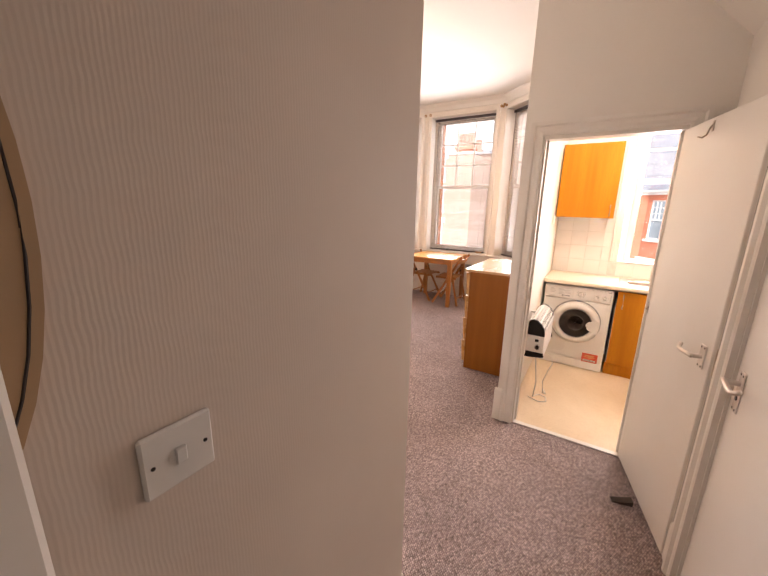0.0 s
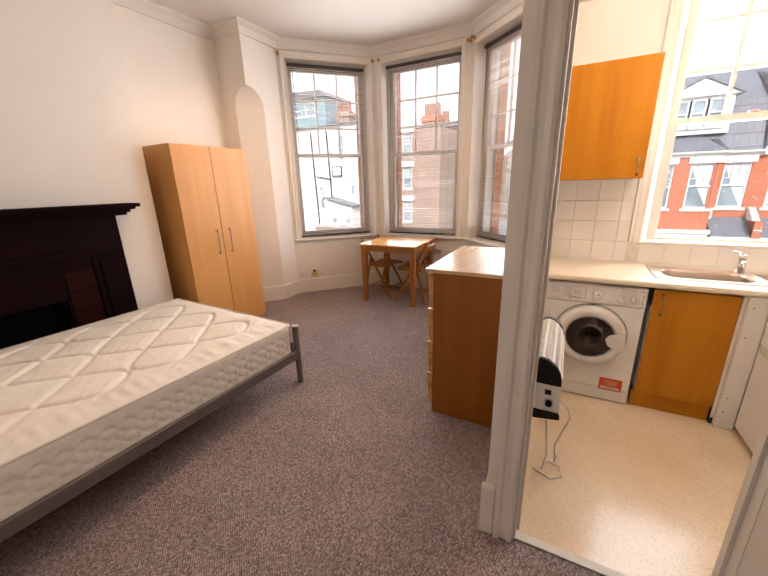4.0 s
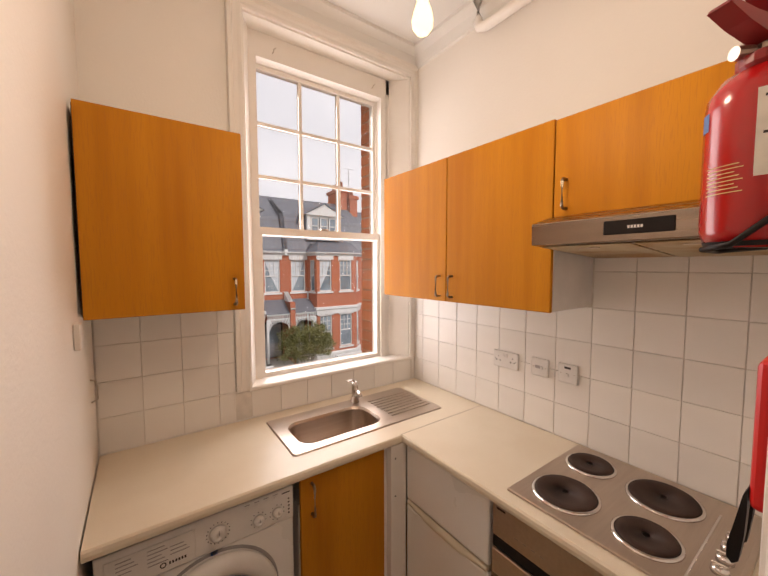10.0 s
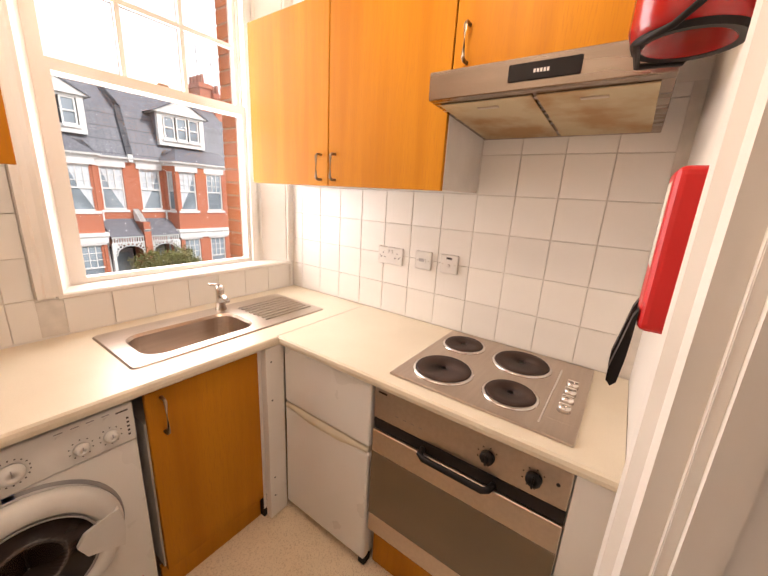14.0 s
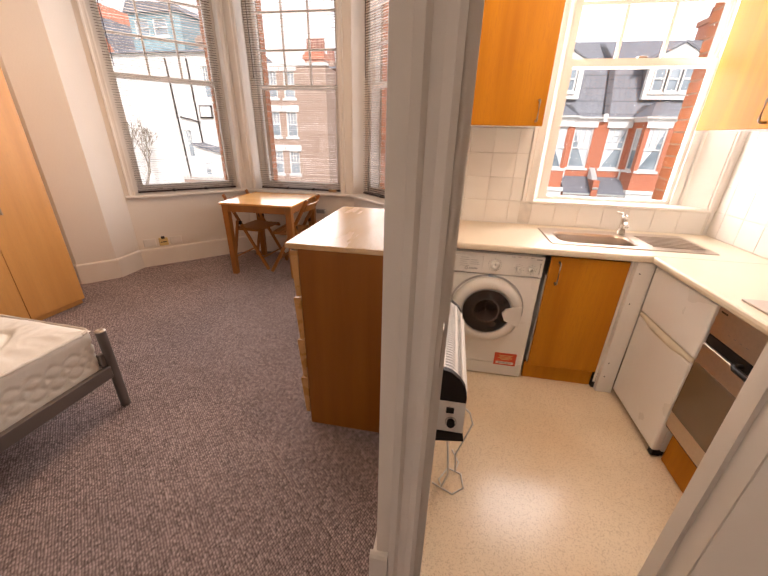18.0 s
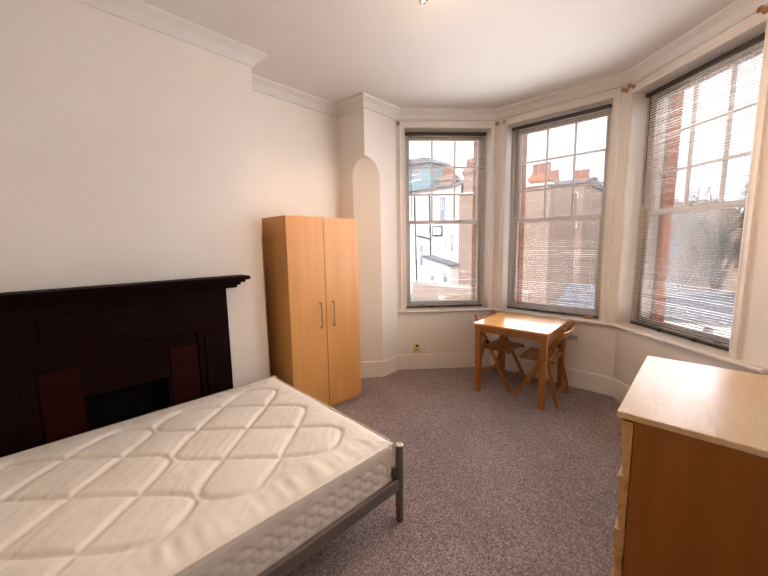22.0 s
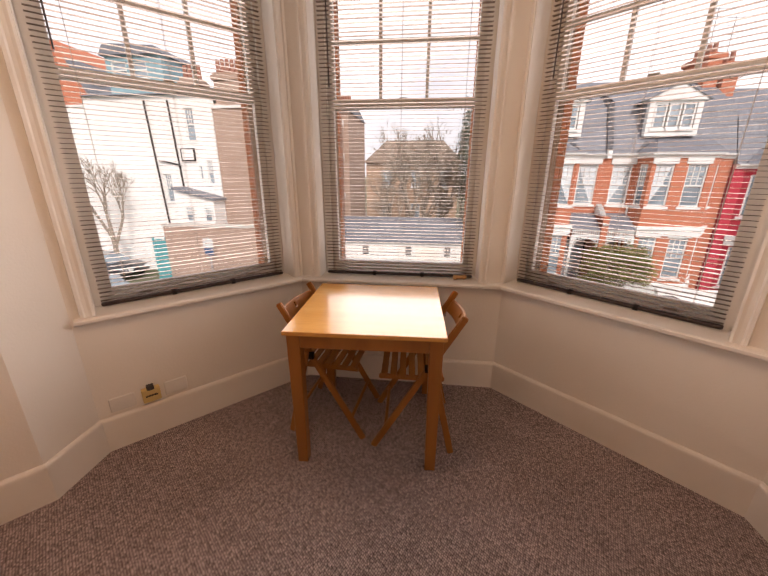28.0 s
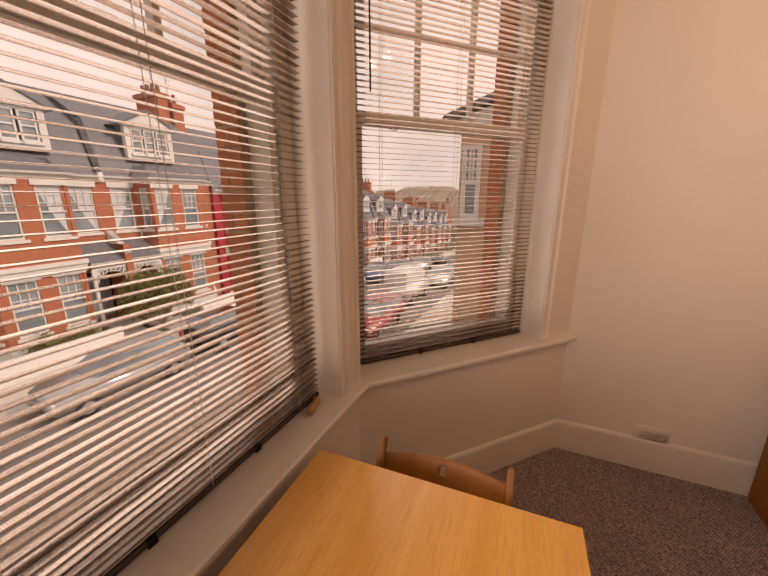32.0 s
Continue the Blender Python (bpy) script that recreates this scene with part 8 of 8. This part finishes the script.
part("side_wall", add_box(bmesh.new(), -6.9, -6.61, 30.3, 37, GROUND, 5.9), STOCK_BRICK, brown)
chimney_stack(brown, -13.35, -11.6, WY_ + .5, 5.15, 7.1, 6, STOCK_BRICK)
chimney_stack(brown, -8.5, -7.35, WY_ + .6, 5.15, 5.95, 5, RED_BRICK)
chimney_stack(brown, -9.4, -8.8, 31, 5.9, 6.6, 3, STOCK_BRICK)
chimney_stack(brown, -7.7, -6.65, 31, 5.9, 6.35, 5, STOCK_BRICK)
gw = thing("garden_wall", "long brown brick garden wall with pale coping", "wall")
part("wall", add_box(bmesh.new(), -15.46, -7.0, 21.0, 21.3, GROUND, -1.30), STOCK_BRICK, gw)
part("coping", add_box(bmesh.new(), -15.52, -6.95, 20.95, 21.35, -1.298, -1.15), PAVING, gw, "worn stone coping")
gar = thing("garage", "low white garage with dark vents beside the terrace", "garage")
part("wall", wall(7.8, 4.0, GROUND, -2.45, (), Matrix.Translation((-6.3, 24.3, 0))), RENDER, gar, "white rendered wall")
part("roof", prism([(24.1, -2.45), (24.1, -2.32), (27.5, -1.25), (28.5, -2.45)], -6.5, 1.7, m=Matrix(((0, 0, 1, 0), (1, 0, 0, 0), (0, 1, 0, 0), (0, 0, 0, 1)))), SLATE, gar, "grey sloping roof")
gd_ = part("door", slab(-1.30, 0.22, 24.262, 24.298, GROUND + .02, -2.72, 0.01), GLOSS, gar, "white boarded garage door")
for k_ in range(6):
    part("board", slab(-1.27 + k_ * .245, -1.04 + k_ * .245, 24.248, 24.264, GROUND + .06, -2.76, 0.006), GLOSS, gd_)
for x_ in (-4.6, -1.9, 0.5):
    vt_ = part("louvre", add_box(bmesh.new(), x_, x_ + .34, 24.25, 24.29, -3.25, -2.72), BLACK, gar, "dark louvred vent")
    for k_ in range(4):
        part("blade", add_box(bmesh.new(), x_ + .02, x_ + .32, 24.22, 24.25, -3.2 + k_ * .12, -3.13 + k_ * .12), PLASTIC_G, vt_)
back = thing("brick_house", "brown brick house with a hipped roof behind the trees", "house")
part("wall", add_box(bmesh.new(), -8.0, 2.9, 46, 54, GROUND, 2.9), SIDE_BRICK, back, "brown brick wall")
part("roof", prism([(-8.3, 2.9), (3.3, 2.9), (0.9, 5.3), (-5.5, 5.3)], 45.6, 54.4, m=XZ), ROOF_TILE, back, "weathered brown tiled roof")
for x_ in (-6.0, -2.6, 0.6):
    for z_ in (-3.6, 0.2):
        far_window(back, Matrix.Translation((0, 46, 0)), x_, x_ + 1.1, z_, z_ + 1.9, -0.04)
gate = thing("garden_gate", "teal painted garden gate beside the brick wall", "gate")
for x_ in (-16.36, -15.58):
    part("gate_post", slab(x_, x_ + .10, 21.05, 21.15, GROUND, -1.95, 0.015), TEAL, gate)
for k_ in range(5):
    part("board", slab(-16.25 + k_ * .132, -16.124 + k_ * .132, 21.085, 21.115, GROUND + .08, -2.20 + (.10, .155, .17, .155, .10)[k_], 0.006), TEAL, gate)
for z_ in (GROUND + .45, -2.75):
    part("gate_rail", slab(-16.26, -15.585, 21.055, 21.084, z_, z_ + .14, 0.006), TEAL, gate)
post = thing("signpost", "blue and white street sign on a pale post", "sign")
part("post", rod((-12.45, 20.4, GROUND), (-12.45, 20.4, -1.75), 0.04, 10), PAINTS[0], post, "pale grey post")
part("sign_board", slab(-12.73, -12.17, 20.33, 20.355, -2.30, -1.80, 0.01), PAINTS[1], post, "white board")
part("lower_board", slab(-12.71, -12.19, 20.33, 20.355, -2.72, -2.34, 0.01), PAINTS[4], post, "blue board")
bare_tree("pale bare tree before the white house", (-20.3, 22.6, GROUND), 8.2, 41)


def car(label, x, y, turn, paint, van=False):
    """A parked car: body, glasshouse, lamps and wheels; local +x is its front."""
    slope = math.atan2(lie(x + 1.4) - lie(x - 1.4), 2.8)
    c = thing("parked_car", label, "car", "parked cars", Matrix.Translation((x, y, GROUND + .03 + lie(x))) @ Matrix.Rotation(-slope, 4, "Y") @ Matrix.Rotation(radians(turn), 4, "Z"))
    lo, roof = ([(-2.1, .35), (-2.12, .85), (-2.0, 1.0), (1.0, 1.02), (1.9, .85), (2.1, .65), (2.08, .32)], [(-1.9, 1.0), (-1.6, 1.46), (0.1, 1.48), (1.0, 1.0)])
    if van:
        lo, roof = ([(-2.4, .35), (-2.42, 1.2), (-2.3, 1.3), (1.4, 1.3), (2.2, 1.1), (2.4, .7), (2.38, .32)], [(-2.35, 1.3), (-2.3, 2.15), (1.0, 2.15), (1.7, 1.3)])
    m = XZ
    b = prism(lo, -0.86, 0.86, m=m)
    bmesh.ops.bevel(b, geom=b.edges[:], offset=0.07, segments=2, affect="EDGES")
    part("body", b, paint, c, "", True)
    g = prism(roof, -0.74, 0.74, m=m)
    bmesh.ops.bevel(g, geom=g.edges[:], offset=0.06, segments=2, affect="EDGES")
    part("cabin", g, paint if van else FAR_GLASS, c, "dark glasshouse")
    part("roof_panel", slab(roof[1][0] + .05, roof[2][0] - .02, -0.70, 0.70, roof[1][1] - .02, roof[1][1] + .025, 0.02), paint, c)
    if van:
        part("windscreen", prism([(1.06, 2.05), (1.70, 1.34), (1.73, 1.36), (1.10, 2.07)], -0.66, 0.66, m=m), FAR_GLASS, c)
    for wx in (-1.35, 1.35):
        for wy in (-0.80, 0.80):
            wh = part("wheel", rod((wx, wy - .1, 0.31), (wx, wy + .1, 0.31), 0.31, 20), TYRE, c, "black tyre")
            part("rim", rod((wx, wy - .105, 0.31), (wx, wy + .105, 0.31), 0.19, 14), PAINTS[0], wh, "silver rim")
    for wy in (-0.62, 0.62):
        part("headlight", slab(2.02 + (.3 if van else 0), 2.11 + (.3 if van else 0), wy - .16, wy + .16, .6, .75, 0.02), STONE, c)
        part("tail_light", slab(-2.13 - (.3 if van else 0), -2.07 - (.3 if van else 0), wy - .12, wy + .12, .7, .9, 0.01), RED_PLASTIC, c)
    return c


for k_, (x_, y_, p_, v_) in enumerate(((4.6, 17.2, 0, 0), (9.6, 17.3, 2, 0), (14.6, 17.2, 3, 0), (19.4, 17.1, 1, 0), (25.0, 17.0, 4, 0), (30.5, 16.8, 0, 0), (36.0, 16.5, 1, 0), (42.0, 16.1, 2, 0),
                                        (13.2, 11.6, 3, 0), (19.6, 12.2, 1, 1), (26.0, 11.6, 1, 0), (32.0, 11.4, 2, 0), (38.5, 11.4, 1, 0), (-16.2, 17.2, 3, 0), (-9.0, 17.2, 2, 0), (-20.5, 22.0, 2, 0))):
    car("white van parked along the street" if v_ else "%s car parked along the kerb" % ("silver", "white", "black", "red", "blue")[p_], x_, y_, 0 if k_ % 2 else 180, PAINTS[p_], bool(v_))

# the next house's bay beyond the right-hand window
nb = thing("neighbour_wing", "brick bay of the next house with white window and dark eaves", "house")
NB_ = Matrix(((0, 1, 0, 4.50), (1, 0, 0, 4.15), (0, 0, 1, 0), (0, 0, 0, 1)))
part("wall", wall(1.80, 2.8, GROUND, 2.62, [(1.46, 1.76, 1.28, 2.42)], NB_), WING_BRICK, nb, "orange brick wall")
far_window(nb, NB_, 1.46, 1.76, 1.28, 2.42, 0.02)
part("soffit", prism([(4.15, 2.62), (6.02, 2.62), (6.02, 2.80), (4.15, 3.42)], 4.46, 7.3, m=YZ), STONE, nb, "cream boarded eaves")
part("roof", prism([(6.16, 2.80), (6.16, 2.89), (4.10, 3.60), (4.10, 3.44)], 4.34, 7.5, m=YZ), SLATE, nb, "dark roof with deep eaves")
part("gutter", rod((4.34, 6.19, 2.82), (7.5, 6.19, 2.82), 0.045, 10), BLACK, nb, "black gutter")
def hill(u, v):
    y, x = -260 + 620 * u, 150 + 60 * v
    crest = 5.2 + 1.6 * math.sin(y * .031) + 1.1 * math.sin(y * .11 + 1) + .7 * math.sin(y * .37) + .5 * math.sin(y * .83 + 2) + .4 * math.sin(y * 1.9)
    return Vector((x + 3 * math.sin(y * .05), y, -11.2 + (crest + 11.2) * min(1, v * 1.6) ** .7))


structure("backdrop_hill", grid_mesh(420, 10, hill), BARK, "brown wooded hill closing the street", "hill")
for k_, (x_, y_, z_) in enumerate(((104, 31, -4.0), (112, 40, -3.4), (122, 34, -2.2), (126, 47, -2.0), (118, 22, -3.6))):
    far = thing("far_house", "far red brick house with a tiled roof", "house", "far houses", Matrix.Translation((x_, y_, z_)))
    part("wall", wall(7.0, 6.0, -8.0, 0.0, [(1.0 + k * 2.1, 2.1 + k * 2.1, -2.6, -1.0) for k in range(3)], Matrix(((0, 1, 0, 0), (1, 0, 0, 0), (0, 0, 1, 0), (0, 0, 0, 1)))), RED_BRICK, far)
    part("roof", prism([(-.4, 0.0), (3.0, 2.6), (6.4, 0.0)], -.3, 7.3, m=XZ), TERRACOTTA if k_ % 2 else ROOF_TILE, far, "tiled roof")
    for k in range(3):
        part("window", add_box(bmesh.new(), .12, .2, 1.0 + k * 2.1, 2.1 + k * 2.1, -2.6, -1.0), FAR_GLASS, far)
    part("chimney", add_box(bmesh.new(), 2.6, 3.4, .4, 1.3, 1.6, 3.9), RED_BRICK, far, "brick chimney stack")

# ---- brick reveals of the bay and tiles of the kitchen, piece by piece ----
COURSE, INSET = 0.075, 0.082
for m_, len_, u_ in zip((BAY_L, BAY_C, BAY_R), (LEN_L, LEN_C, LEN_R), (U_L, U_C, U_R)):
    bed_ = wall(len_ + .4, 0.115, GROUND, 3.6, [(u_ - OPEN + INSET + .2, u_ + BLIND_W + OPEN - INSET + .2, 0.72, 3.12)], m_ @ Matrix.Translation((-.2, 0, 0)), 0.325)
    backing = structure("wall_outer_leaf", bed_, MORTAR, "mortar and outer brick leaf of the bay", "brick wall")
    out_ = []
    for k_ in range(32):
        z_ = 0.72 + COURSE * (k_ + .5)
        for x_, s_ in ((u_ - OPEN + INSET, 1), (u_ + BLIND_W + OPEN - INSET, -1)):
            out_.append(((0.10, 0.117 if k_ % 2 else 0.062, 0.065), m_ @ Matrix.Translation((x_ - s_ * 0.046, 0.325 + (0.059 if k_ % 2 else 0.032), z_))))
            if k_ % 2 == 0:
                out_.append(((0.10, 0.046, 0.065), m_ @ Matrix.Translation((x_ - s_ * 0.046, 0.325 + 0.094, z_))))
    pieces("brick", out_, BRICK, backing)
outer_k = structure("wall_outer_leaf_kitchen", wall(1.95, 0.14, GROUND, 3.6, [(0.62, 1.462, 1.0, 2.88)], Matrix.Translation((0.90, K_Y + .235, 0))), MORTAR, "mortar and outer brick leaf of the kitchen wall", "brick wall")
out_ = []
for k_ in range(25):
    z_ = 0.99 + COURSE * (k_ + .5)
    out_.append(((0.10, 0.142, 0.065), Matrix.Translation((2.362 + .044, K_Y + .235 + .0695, z_))))
    out_.append(((0.10, 0.142, 0.065), Matrix.Translation((1.52 - .044, K_Y + .235 + .0695, z_))))
pieces("brick", out_, BRICK, outer_k)
pieces("tile", tiled(kitchen_wall, right_m, right_cols, right_rows, 0.0, K_Y - K_FRONT, 0.903, 1.86, [(0.10, K_Y - 2.692, 1.518, 2.3)]), TILE, grout_r)
pieces("tile", tiled(window_wall, left_m, left_cols, left_rows, 0.835, K_X - .009, 0.905, 1.513, [(1.372, 2.53, 1.046, 1.7)]), TILE, grout_l)
